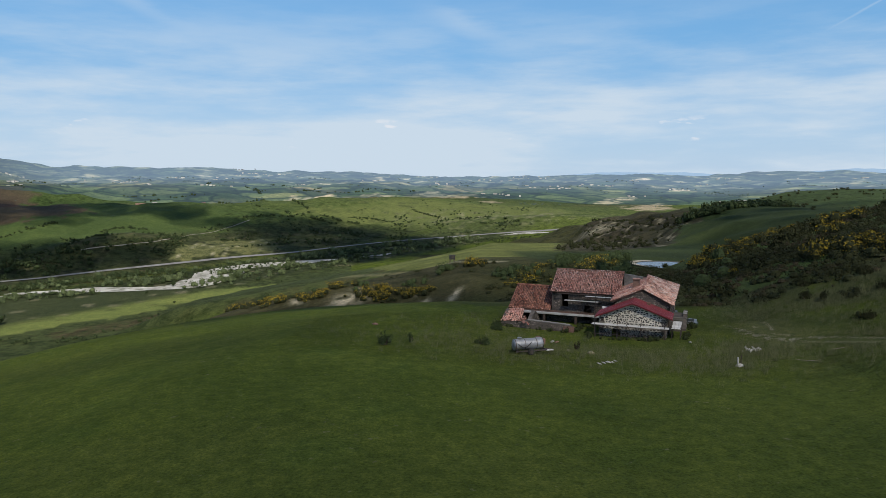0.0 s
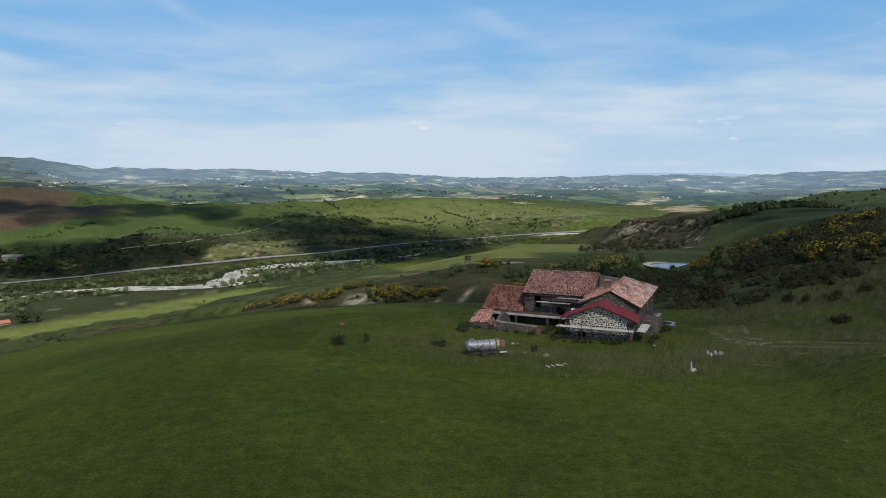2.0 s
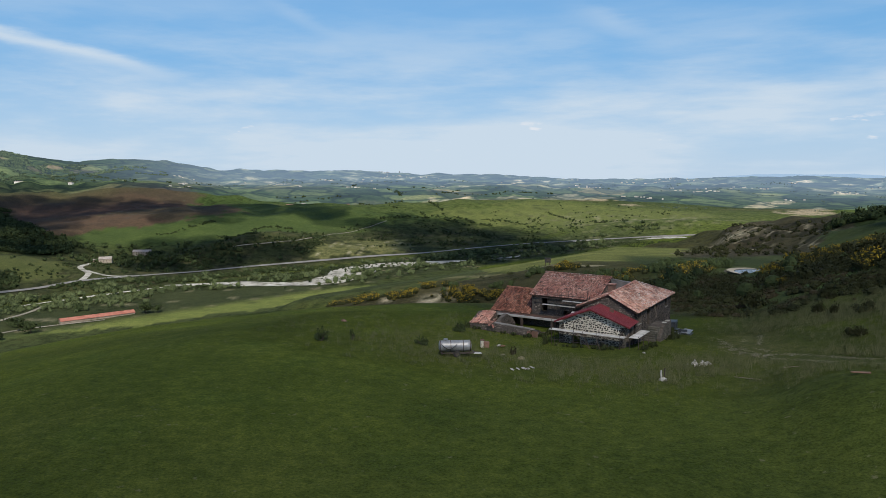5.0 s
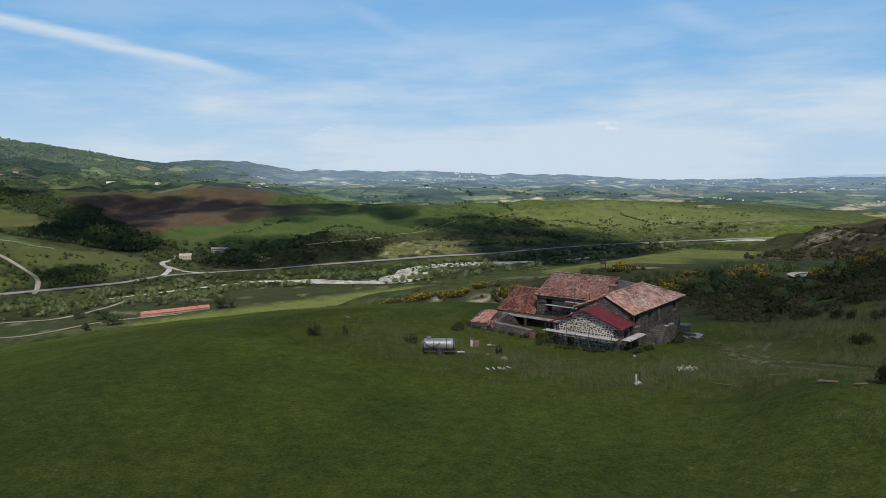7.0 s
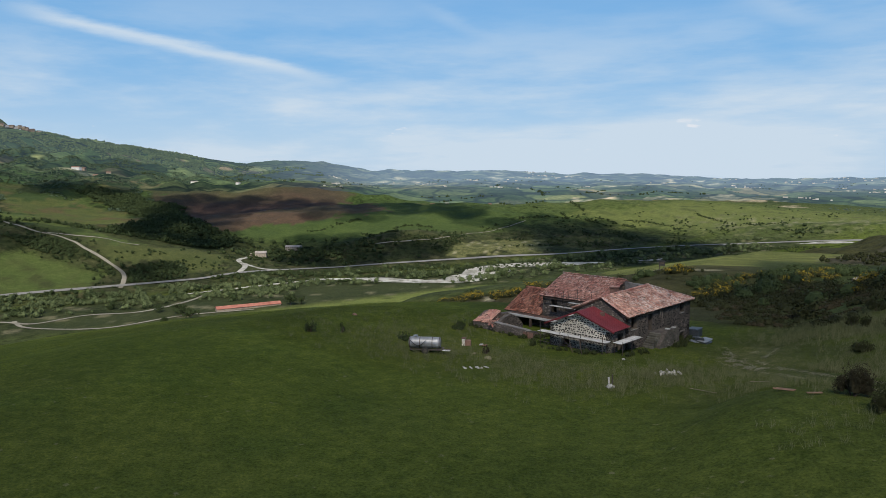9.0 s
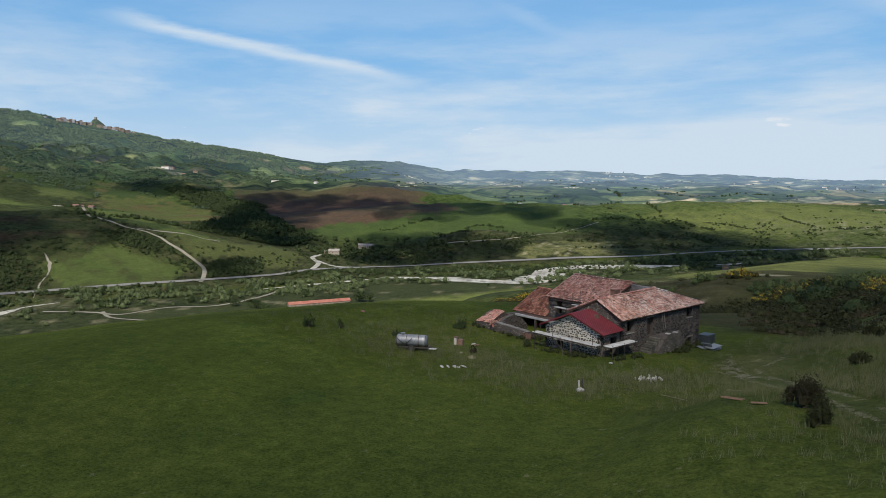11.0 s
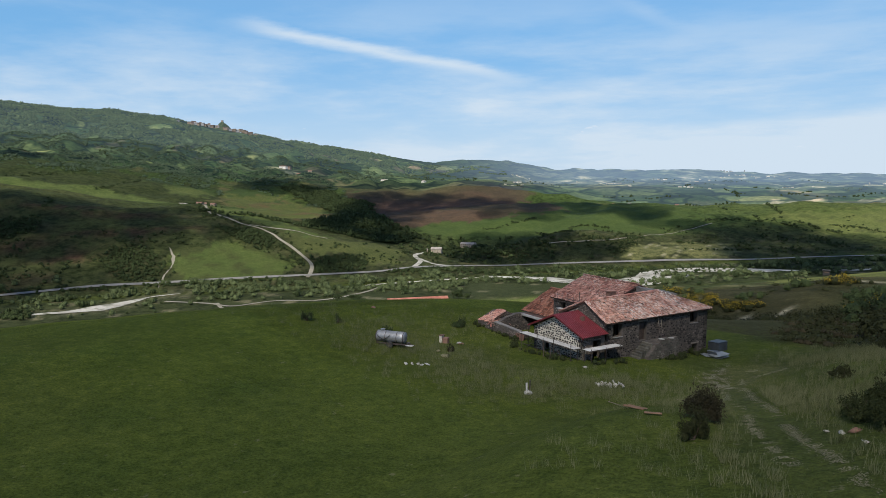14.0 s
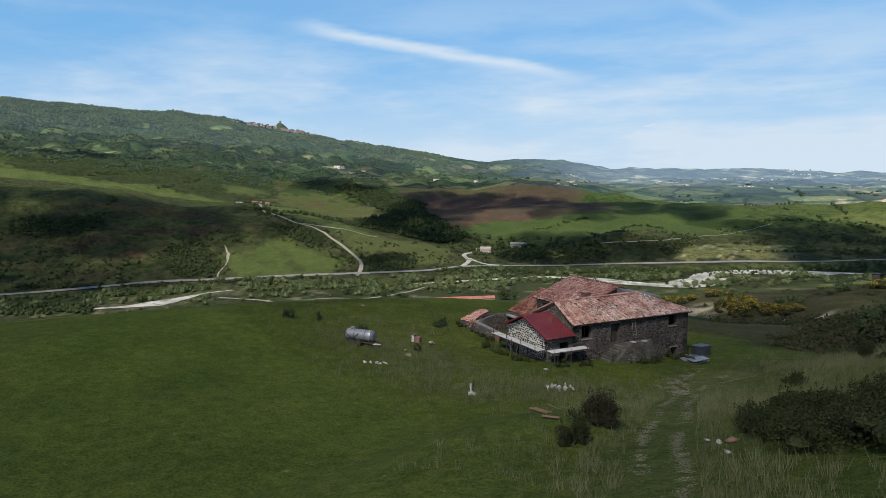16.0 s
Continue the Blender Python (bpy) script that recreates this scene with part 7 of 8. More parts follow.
def strew(templates, x, y, size, rng, z=None, sink=0.1):
    """Copies of leaf clouds standing on the ground at x, y, joined into one array of quads."""
    z = height(x, y) if z is None else z
    pick, turn, sq = rng.randint(0, len(templates), len(x)), rng.uniform(0, 6.28, len(x)), rng.uniform(0.8, 1.2, len(x))
    out, which = [], []
    for k, T in enumerate(templates):
        i = np.where(pick == k)[0]
        if not len(i):
            continue
        c, s = np.cos(turn[i])[:, None, None], np.sin(turn[i])[:, None, None]
        px, py, pz = T[None, :, :, 0], T[None, :, :, 1], T[None, :, :, 2]
        sc = size[i][:, None, None]
        X = x[i][:, None, None] + sc * (px * c - py * s)
        Y = y[i][:, None, None] + sc * (px * s + py * c)
        Z = (z[i] - sink * size[i])[:, None, None] + sc * pz * sq[i][:, None, None]
        out.append(np.stack([X, Y, Z], -1).reshape(-1, 4, 3))
        which.append(np.repeat(i, T.shape[0]))
    return np.concatenate(out), np.concatenate(which)


def crown_core(rx, ry, rz, cz, rng, k=6):
    """The dense inside of a crown: a small lumpy dome of quads."""
    ring = []
    for lv, (q, h) in enumerate(((0.75, -0.75), (0.95, -0.1), (0.55, 0.7), (0.02, 0.85))):
        ring.append([(rx * q * math.cos(6.2832 * i / k) * rng.uniform(0.8, 1.1), ry * q * math.sin(6.2832 * i / k) * rng.uniform(0.8, 1.1), cz + rz * h * rng.uniform(0.85, 1.1)) for i in range(k)])
    return np.array([[ring[lv][i], ring[lv][(i + 1) % k], ring[lv + 1][(i + 1) % k], ring[lv + 1][i]] for lv in range(3) for i in range(k)])


def dense(rng, n, rx, ry, rz, cz, leaf, lumps, core, k=6, tilt=0.55):
    return np.concatenate([crown_core(rx * 0.62, ry * 0.62, rz * 0.7, cz, rng, k), leaf_cloud(rng, n, rx, ry, rz, cz, leaf, lumps, core, tilt)])


PR = np.random.RandomState(77)
TREE_MID = [dense(PR, 34, 0.5 + 0.05 * (k % 4), 0.5 + 0.05 * (k % 3), 0.42, 0.42, 0.11, 7, 0.8, 5, 0.3) for k in range(9)]
TREE_RIVER = [dense(PR, 110, 0.5 + 0.06 * (k % 4), 0.5 + 0.06 * (k % 3), 0.42, 0.42, 0.06, 10, 0.75, 6, 0.4) for k in range(8)]
TREE_BACK = [leaf_cloud(PR, 8, 0.62, 0.62, 0.36, 0.3, 0.27, 4, 0.55, 0.25) for _ in range(6)]
TREE_FAR = [leaf_cloud(PR, 15, 0.62, 0.62, 0.36, 0.3, 0.19, 4, 0.55, 0.3) for _ in range(6)]
SHRUB = [leaf_cloud(PR, 90, 0.66, 0.66, 0.45, 0.34, 0.07, 9, 0.6, 0.35) for _ in range(7)]
SHRUB_THICK = [np.concatenate([crown_core(0.4, 0.4, 0.24, 0.2, PR, 7), leaf_cloud(PR, 72, 0.9, 0.9, 0.42, 0.26, 0.052, 14, 0.7, 0.4)]) for _ in range(6)]
SHRUB_FINE = [dense(PR, 190, 0.66, 0.66, 0.5, 0.42, 0.045, 10, 0.7, 5) for _ in range(6)]


def spread(n, x0, x1, y0, y1):
    return PR.uniform(x0, x1, n), PR.uniform(y0, y1, n)


def polar(n, a0, a1, r0, r1):
    a, r = np.radians(PR.uniform(a0, a1, n)), np.sqrt(PR.uniform(r0 * r0, r1 * r1, n))
    return CENTRE[0] - np.sin(a) * r, CENTRE[1] + np.cos(a) * r


def along(pts, n, off):
    p = np.array(pts, float)
    l = np.hypot(*np.diff(p, axis=0).T)
    s = PR.uniform(0, l.sum(), n)
    k = np.clip(np.searchsorted(np.cumsum(l), s), 0, len(l) - 1)
    t = (s - (np.cumsum(l) - l)[k]) / l[k]
    d = (p[k + 1] - p[k]) / l[k][:, None]
    q = p[k] + d * (t * l[k])[:, None]
    o = off(n)
    return q[:, 0] - d[:, 1] * o, q[:, 1] + d[:, 0] * o


def clear_of_roads(x, y, gap=9):
    m = near_line(x, y, ROAD, gap) + near_line(x, y, LANE, gap) + near_line(x, y, LANE_B, gap) + near_line(x, y, HILL_TRACK, gap * 0.8) + near_line(x, y, LOW_TRACK, gap * 0.8) + near_line(x, y, LOW_TRACK_B, gap * 0.8)
    return m < 0.05


def plant(name, label, x, y, lo, hi, templates, mats, keep=None, flowers=0.0, category="trees"):
    if keep is not None:
        x, y = x[keep], y[keep]
    if not len(x):
        return
    size = PR.uniform(lo, hi, len(x)) * PR.uniform(0.8, 1.2, len(x))
    Q, which = strew(templates, x, y, size, PR)
    index = None
    if len(mats) > 1:
        kind_of = PR.uniform(size=len(x))
        small = np.linalg.norm(Q[:, 1] - Q[:, 0], axis=1) < 0.22 * size[which]
        index = (small & (kind_of[which] < flowers) & (PR.uniform(size=len(Q)) < 0.75) & (Q[:, :, 2].mean(1) > height(x, y)[which] + size[which] * PR.uniform(0.25, 0.6, len(x))[which])).astype(int)
    quads_object(name, Q, mats, label, category, index)


# riverside thickets
x, y = along(RIVER, 4600, lambda n: PR.choice([-1, 1], n) * PR.gamma(2.0, 15, n) + PR.choice([0, 30], n))
w = waves(x, y, 60, 31)
n_, s_ = across_valley(x, y)
ok = clear_of_roads(x, y) & (near_line(x, y, RIVER, 9) < 0.1) & (near_line(x, y, BEND_BAR, 20) < 0.1) & (w + 0.7 * waves(x, y, 24, 30) > -0.1) & (inside(x, y, STRIP_FIELD) + inside(x, y, FLAT_FIELD) + inside(x, y, RIVER_FLAT) < 0.5) & (n_ > -75) & (near_line(x, y, LEFT_BAR, 20) < 0.1) & (near_line(x, y, ROAD, 26) < 0.1)
dark = waves(x, y, 45, 32) > 0.3
plant("riverside_thicket", "light green willow and poplar thicket along the river", x, y, 4, 11, TREE_RIVER, [LEAF_LIGHT], ok & ~dark)
plant("riverside_thicket", "dark alder thicket along the river", x, y, 4, 10, TREE_RIVER, [LEAF_DARK], ok & dark)
# belts of trees over the flats
for k, (pts, n, wd) in enumerate((([(-700, 545), (-650, 557), (-593, 595), (-543, 644), (-489, 697), (-485, 775)], 420, 9), ([(-613, 724), (-575, 800), (-494, 829), (-432, 905), (-376, 955)], 420, 11), ([(-900, 300), (-838, 380), (-792, 452), (-740, 520), (-690, 590)], 260, 5))):
    x, y = along(pts, n, lambda m: PR.normal(0, wd, m))
    plant("tree_belt", "belt of mixed trees and bushes on the river flats", x, y, 3.0, 7.0, TREE_RIVER, [LEAF_LIGHT if k == 0 else LEAF_DARK], clear_of_roads(x, y, 7) & (near_line(x, y, RIVER, 9) < 0.1))
x, y = along(RIVER[13:20], 900, lambda m: PR.normal(-12, 20, m))
plant("tree_belt", "dark trees and scrub hiding the lower river", x, y, 2.0, 4.5, TREE_MID, [LEAF_DARK], clear_of_roads(x, y, 34) & (near_line(x, y, RIVER, 9) < 0.1) & (np.hypot(x + 100, y - 1105) > 30) & (waves(x, y, 40, 29) > -0.3))
x, y = PR.normal(-273, 9, 40), PR.normal(872, 7, 40)
plant("willow_clump", "broad light green willow clump on the gravel", x, y, 5, 8, TREE_RIVER, [LEAF_LIGHT])
# low bushes fringing the crest of the pasture
x, y = along([(-375, 586), (-311, 556), (-235, 716), (-190, 800)], 260, lambda m: PR.normal(0, 9, m))
plant("crest_scrub", "low dark bushes along the foot of the pasture", x, y, 1.5, 4.0, TREE_MID, [LEAF_DARK], waves(x, y, 50, 39) > 0)
# dark scrub on the bank beyond the road
x, y = along(ROAD, 7000, lambda n: 14 + PR.gamma(2.0, 60, n))
w = waves(x, y, 110, 33) + 0.5 * waves(x, y, 40, 34)
n_, s_ = across_valley(x, y)
ok = clear_of_roads(x, y) & (w > 0.05) & (n_ > 60) & (inside(x, y, CHALK) < 0.5) & (inside(x, y, LIT_FIELD) < 0.5) & (n_ + 40 * waves(x, y, 70, 35) < 290) & (inside(x, y, UPPER_FIELD) < 0.5)
plant("hillside_scrub", "dark scrub oak covering the slopes above the road", x, y, 2.5, 5.5, TREE_MID, [LEAF_DARK], ok)
x, y = along(ROAD[9:], 1300, lambda n: -PR.gamma(2.0, 24, n) - 22)
plant("hillside_scrub", "dark scrub between the road and the river", x, y, 2.0, 4.5, TREE_MID, [LEAF_DARK], clear_of_roads(x, y, 26) & (near_line(x, y, RIVER, 17) < 0.1))
# woods of the side valley and round the houses
x, y = spread(15000, -1560, -745, 816, 1402)
ok = (inside(x + 14 * waves(x, y, 60, 36), y + 14 * waves(x, y, 60, 35), VALLEY_WOOD) > 0.5) & clear_of_roads(x, y)
plant("valley_wood", "dark oak wood filling the side valley", x, y, 7, 13, TREE_MID, [LEAF_DARK], ok)
x, y = spread(700, -725, -625, 640, 755)
plant("oak_scrub", "dark grey-green scrub on the knoll beside the road", x, y, 3.5, 7, TREE_MID, [LEAF_DARK], (inside(x, y, OAK_SCRUB) > 0.5) & clear_of_roads(x, y, 7))
x, y = along(FIELD_BELT, 150, lambda m: PR.normal(0, 5, m))
plant("field_hedge", "dark belt of trees along the foot of the hill field", x, y, 4.5, 9, TREE_MID, [LEAF_DARK])
x, y = np.append(PR.normal(-660, 42, 190), PR.normal(-560, 60, 120)), np.append(PR.normal(955, 40, 190), PR.normal(960, 45, 120))
plant("garden_trees", "mixed trees round the valley houses", x, y, 5, 11, TREE_MID, [LEAF_DARK], clear_of_roads(x, y) & (np.hypot(x + 668, y - 905) > 14) & (np.hypot(x + 668, y - 992) > 17))
# hedges and scattered trees over the fields
hx, hy = [], []
for k in range(60):
    a, r = PR.uniform(5, 80), PR.uniform(1450, 2800)
    cx, cy = CENTRE[0] - math.sin(radians(a)) * r, CENTRE[1] + math.cos(radians(a)) * r
    t, l = PR.uniform(0, 3.14), PR.uniform(60, 240)
    m = int(l / 9)
    q = PR.uniform(-0.5, 0.5, m) * l
    hx.append(cx + q * math.cos(t) + PR.normal(0, 3, m)), hy.append(cy + q * math.sin(t) + PR.normal(0, 3, m))
x, y = np.concatenate(hx), np.concatenate(hy)
plant("field_hedge", "dark hedges and tree lines between the fields", x, y, 4, 8, TREE_MID, [LEAF_DARK], inside(x, y, BROWN_HILL) + inside(x, y, UPPER_FIELD) + inside(x, y, GREEN_HILL) + inside(x, y, DOME) + inside(x, y, HILL_FIELD) < 0.5)
x, y = along(HILL_TRACK, 260, lambda n: PR.choice([-1, 1], n) * PR.gamma(2, 5, n) + 6)
plant("field_hedge", "bushes along the hill track", x, y, 3, 6.5, TREE_MID, [LEAF_DARK], clear_of_roads(x, y, 7))
for pts in ([(-560, 1143), (-537, 1171), (-500, 1190)], [(-385, 1340), (-349, 1384), (-300, 1420)], [(-713, 1095), (-673, 1143), (-650, 1185)], [(-470, 1045), (-440, 1080), (-430, 1150)], [(-330, 1110), (-290, 1180), (-240, 1260), (-150, 1300)], [(-600, 1100), (-560, 1075), (-500, 1070)], [(-200, 1470), (-150, 1478), (-105, 1462)], [(-70, 1600), (-40, 1570), (-5, 1540)], [(70, 1440), (110, 1433), (160, 1450)], [(-250, 1455), (-215, 1440), (-170, 1432)]):
    x, y = along(pts, 46, lambda m: PR.normal(0, 3.5, m))
    plant("field_hedge", "dark hedge of bushes on the green hill", x, y, 2.5, 5.5, TREE_MID, [LEAF_DARK])
for k, poly in enumerate(HILL_SCRUB):
    px, py = np.array([p[0] for p in poly]), np.array([p[1] for p in poly])
    x, y = spread(700, px.min(), px.max(), py.min(), py.max())
    plant("hillside_scrub", "patch of dark scrub on the shaded hill face", x, y, 2.5, 6, TREE_MID, [LEAF_DARK], (inside(x + 5 * waves(x, y, 20, 36), y + 5 * waves(x, y, 20, 37), poly) > 0.5) & (waves(x, y, 18, 38) > -0.8) & clear_of_roads(x, y) & (near_line(x, y, GULLY, 7) < 0.1))
x, y = along([(-925, 305), (-946, 335), (-973, 363), (-1007, 381)], 26, lambda m: PR.normal(0, 2, m))
plant("hillside_scrub", "thin line of bushes along a ditch of the hill face", x, y, 1.8, 3.6, TREE_MID, [LEAF_DARK])
x, y = along([(-1079, 473), (-1104, 490), (-1144, 513)], 24, lambda m: PR.normal(0, 3, m))
plant("field_hedge", "short dark hedge on the upper hill face", x, y, 2.5, 5, TREE_MID, [LEAF_DARK])
x, y = along([(-768, 482), (-754, 503), (-727, 515), (-700, 545)], 46, lambda m: PR.normal(6, 4, m))
plant("tree_belt", "green trees along the valley road below the gully", x, y, 5, 10, TREE_RIVER, [LEAF_LIGHT], clear_of_roads(x, y, 6))
x, y = along([(-900, 240), (-835, 340), (-786, 420), (-745, 480)], 90, lambda m: PR.normal(-14, 4, m))
plant("tree_belt", "low green bushes between the road and the gravel", x, y, 3, 6.5, TREE_RIVER, [LEAF_LIGHT], clear_of_roads(x, y, 6) & (near_line(x, y, LEFT_BAR, 16) < 0.1))
# the mountain's forest
x, y = polar(72000, 33, 84, 1860, 4350)
w = waves(x, y, 420, 41) + 0.7 * waves(x, y, 150, 42) + 0.5 * waves(x, y, 60, 43)
r_ = np.hypot(x - CENTRE[0], y - CENTRE[1])
a_ = np.degrees(np.arctan2(-(x - CENTRE[0]), y - CENTRE[1]))
ok = (w + 0.45 * smooth(2600, 3600, r_) + 0.3 * smooth(50, 62, a_) - 1.1 * smooth(43, 34, a_) > 0.0) & (r_ > 1880) & (inside(x, y, UPPER_FIELD) + inside(x, y, HILL_FIELD) + inside(x, y, CUT_FIELD) < 0.5) & (np.hypot(x + 1840, y - 1590) > 120) & (inside(x, y, BROWN_HILL) < 0.5) & ((np.hypot(x + 3384, y - 2374) > 230) | (np.hypot(x + 3394, y - 2362) < 70))
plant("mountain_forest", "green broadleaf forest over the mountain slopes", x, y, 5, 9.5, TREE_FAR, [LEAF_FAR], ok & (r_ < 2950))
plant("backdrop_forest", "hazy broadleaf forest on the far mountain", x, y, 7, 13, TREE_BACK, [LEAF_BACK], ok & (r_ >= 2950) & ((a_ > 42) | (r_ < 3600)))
x, y = polar(15000, -36, 33, 1950, 3300)
w = waves(x, y, 300, 45) + 0.8 * waves(x, y, 90, 46)
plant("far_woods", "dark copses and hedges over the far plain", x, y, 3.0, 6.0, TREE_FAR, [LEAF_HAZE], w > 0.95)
# dark wood and thickets on the near ridge
x, y = along([(245, 668), (300, 735), (392, 822)], 420, lambda n: PR.normal(0, 13, n))
plant("ridge_wood", "dark evergreen wood along the ridge", x, y, 6, 10, TREE_MID, [LEAF_DARK])
x, y = spread(3200, 70, 640, 420, 1150)
xr = x - 0.19 * y
plant("ridge_scrub", "scrub and bushes on the clay ridge", x, y, 2.0, 5.0, TREE_MID, [LEAF_SCRUB], ((inside(x, y, CLAY_RIDGE) > 0.5) & (waves(x, y, 60, 47) > -0.5)) | ((xr > 165) & (waves(x, y, 70, 48) > 0.5)))
def pond_view(x, y):
    """The low gap in the scrub through which the pond shows."""
    return (x > 33 + 0.265 * (y - 125)) & (x < 53 + 0.28 * (y - 130)) & (y > 128)


# gorse and heath of the near hill
x, y = spread(7400, 32, 145, 76, 225)
s_ = x - 47 - 0.16 * (y - 60)
w = waves(x, y, 26, 51) + 0.6 * waves(x, y, 9, 52)
pond_gap = np.hypot(x - 76, y - 243) > 15
ok = (x > 32 + 3 * w) & (y + 0.9 * (x - 34) + 5 * waves(x, y, 15, 50) > 108) & (y + 0.3 * (x - 47) > 88) & (w > -0.85) & pond_gap & (np.hypot(x - 62, y - 88) > 6)
strip = (np.abs((x - 83) * 0.75 - (y - 169) * 0.66 + 8 + 3 * waves(x, y, 40, 53)) < 6.5) & (x > 56) & (waves(x, y, 13, 54) > -0.5)
heath = ok & ~strip & (PR.uniform(size=len(x)) < 0.8) & ~(pond_view(x, y) & (y > 160) & (x > 54))
brown = waves(x, y, 19, 58) + 0.5 * waves(x, y, 7, 60) > 0.15
plant("heath_scrub", "dark green broom and thorn scrub on the hill", x, y, 1.0, 2.5, SHRUB_THICK, [LEAF_SCRUB], heath & ~brown)
plant("heath_scrub", "low brown heather and dry scrub on the hill", x, y, 0.8, 1.9, SHRUB_THICK, [LEAF_HEATH], heath & brown)
plant("gorse", "gorse bushes in yellow flower on the hillside", x, y, 1.3, 2.5, SHRUB_FINE, [LEAF_SCRUB, GORSE], ok & ((strip & (PR.uniform(size=len(x)) < 0.85) & ~(pond_view(x, y) & (y > 166))) | (PR.uniform(size=len(x)) < 0.006)), 0.62, "gorse")
gx = ((66, 108, 2.2, 26), (60, 112, 1.4, 9), (63, 101, 1.6, 9), (81, 146, 2.5, 10), (94, 168, 3, 10), (55, 255, 4, 14), (35, 261, 3, 8), (50, 244, 4, 14), (31, 240, 3, 8), (12, 280, 3, 10), (16, 288, 3, 8), (-39, 280, 4, 12), (-48, 268, 4, 9), (-64, 269, 4, 12), (-74, 280, 4, 12), (-26, 258, 3.5, 26), (-20, 251, 3.5, 22), (-13, 251, 2.5, 22), (-5, 250, 1.5, 9), (25, 238, 2, 9), (31, 247, 2.5, 10), (-50, 263, 3, 12), (-85, 290, 4, 8), (66, 171, 3, 8))
x, y = np.concatenate([PR.normal(a, s_, n) for a, b, s_, n in gx]), np.concatenate([PR.normal(b, s_, n) for a, b, s_, n in gx])
plant("gorse", "gorse bushes in bright yellow flower", x, y, 1.8, 3.6, SHRUB_FINE, [LEAF_SCRUB, GORSE], None, 0.9, "gorse")
px_ = ((69.5, 268, 2, 6), (62, 264, 5, 14), (55, 258, 5, 16), (48, 262, 5, 14), (66, 285, 6, 12), (56, 300, 8, 18), (70, 330, 9, 16))
x, y = np.concatenate([PR.normal(a, s_, n) for a, b, s_, n in px_]), np.concatenate([PR.normal(b, s_, n) for a, b, s_, n in px_])
plant("thicket", "dark bushes on the rough ground beside the pond", x, y, 1.8, 3.8, SHRUB_FINE, [LEAF_DARK])
# thicket behind the farm and the gully bank
x, y = spread(4200, -75, 66, 118, 330)
w = waves(x, y, 24, 55) + 0.5 * waves(x, y, 10, 56)
ok = ((x > 30) & (y > 122) & (y < 215) & (w > -0.6)) | ((x > -90) & (x < 22) & (y > 262) & (y < 310) & (w > 0.85)) | ((x > 14) & (y > 135) & (y < 260) & (w > 0.2))
plant("thicket", "dense dark thicket behind the farm", x, y, 1.5, 3.0, SHRUB_THICK, [LEAF_SCRUB], ok & ~(pond_view(x, y) & (y > 145)))
x, y = PR.normal(45, 8, 46), PR.normal(152, 15, 46)
plant("thicket", "tall dark thorn and oak bushes behind the farm", x, y, 2.6, 4.8, SHRUB_FINE, [LEAF_DARK], (y > 122) & (x > 33) & ~pond_view(x, y))
x, y = spread(900, 34, 130, 95, 215)
plant("heath_scrub", "taller broom and thorn bushes standing out of the heath", x, y, 2.2, 4.2, SHRUB, [LEAF_SCRUB], (y + 0.9 * (x - 34) > 116) & (waves(x, y, 30, 59) > 0.35) & ~pond_view(x, y))
x, y = along([(-800, 235), (-765, 275), (-738, 318)], 130, lambda m: PR.normal(0, 12, m))
plant("tree_belt", "dark trees at the river bend", x, y, 4, 9, TREE_MID, [LEAF_DARK])
bx = ((22, 256, 4, 12), (-9, 263, 4, 5), (-74, 284, 4, 4), (28, 250, 5, 14), (0, 275, 5, 4), (-30, 272, 4, 3), (-55, 275, 4, 4))
x, y = np.concatenate([PR.normal(a, s_, n) for a, b, s_, n in bx]), np.concatenate([PR.normal(b, s_, n) for a, b, s_, n in bx])
plant("thicket", "round dark thorn bushes on the gully bank", x, y, 2.2, 4.2, SHRUB_FINE, [LEAF_DARK])
x, y = spread(300, 44, 60, 74, 100)
plant("heath_scrub", "low dark shrubs on the rough bank", x, y, 0.5, 1.2, SHRUB_FINE, [LEAF_SCRUB], (waves(x, y, 12, 57) > 0.7) & (x - 41 - 0.13 * (y - 60) > 0))


# nettles and brambles at the foot of the farmhouse walls
foot = [[(-20.0, 6.0), (-20.0, -1.9), (-16, -2.0), (-11.4, -1.9)], [(-8.6, -4.2), (-4.0, -4.6), (0.2, -4.0), (1.6, -2.6), (1.7, 2.6)], [(1.9, 4.2), (1.9, 8.6), (0.2, 9.0), (0.1, 14.4)], [(-10.8, -1.0), (-10.4, 2.6), (-8.6, 3.2)]]
wx, wy = [], []
for pts in foot:
    a, b = along(pts, 26, lambda m: PR.normal(0, 0.25, m))
    wx.append(a), wy.append(b)
wx, wy = np.concatenate(wx), np.concatenate(wy)
ca, sa = math.cos(radians(-20.86)), math.sin(radians(-20.86))
plant("wall_weeds", "dark nettles and brambles at the foot of the walls", 25.8 + ca * wx - sa * wy, 77.8 + sa * wx + ca * wy, 0.3, 0.8, SHRUB_FINE, [BRAMBLE], None, 0.0, "weeds")


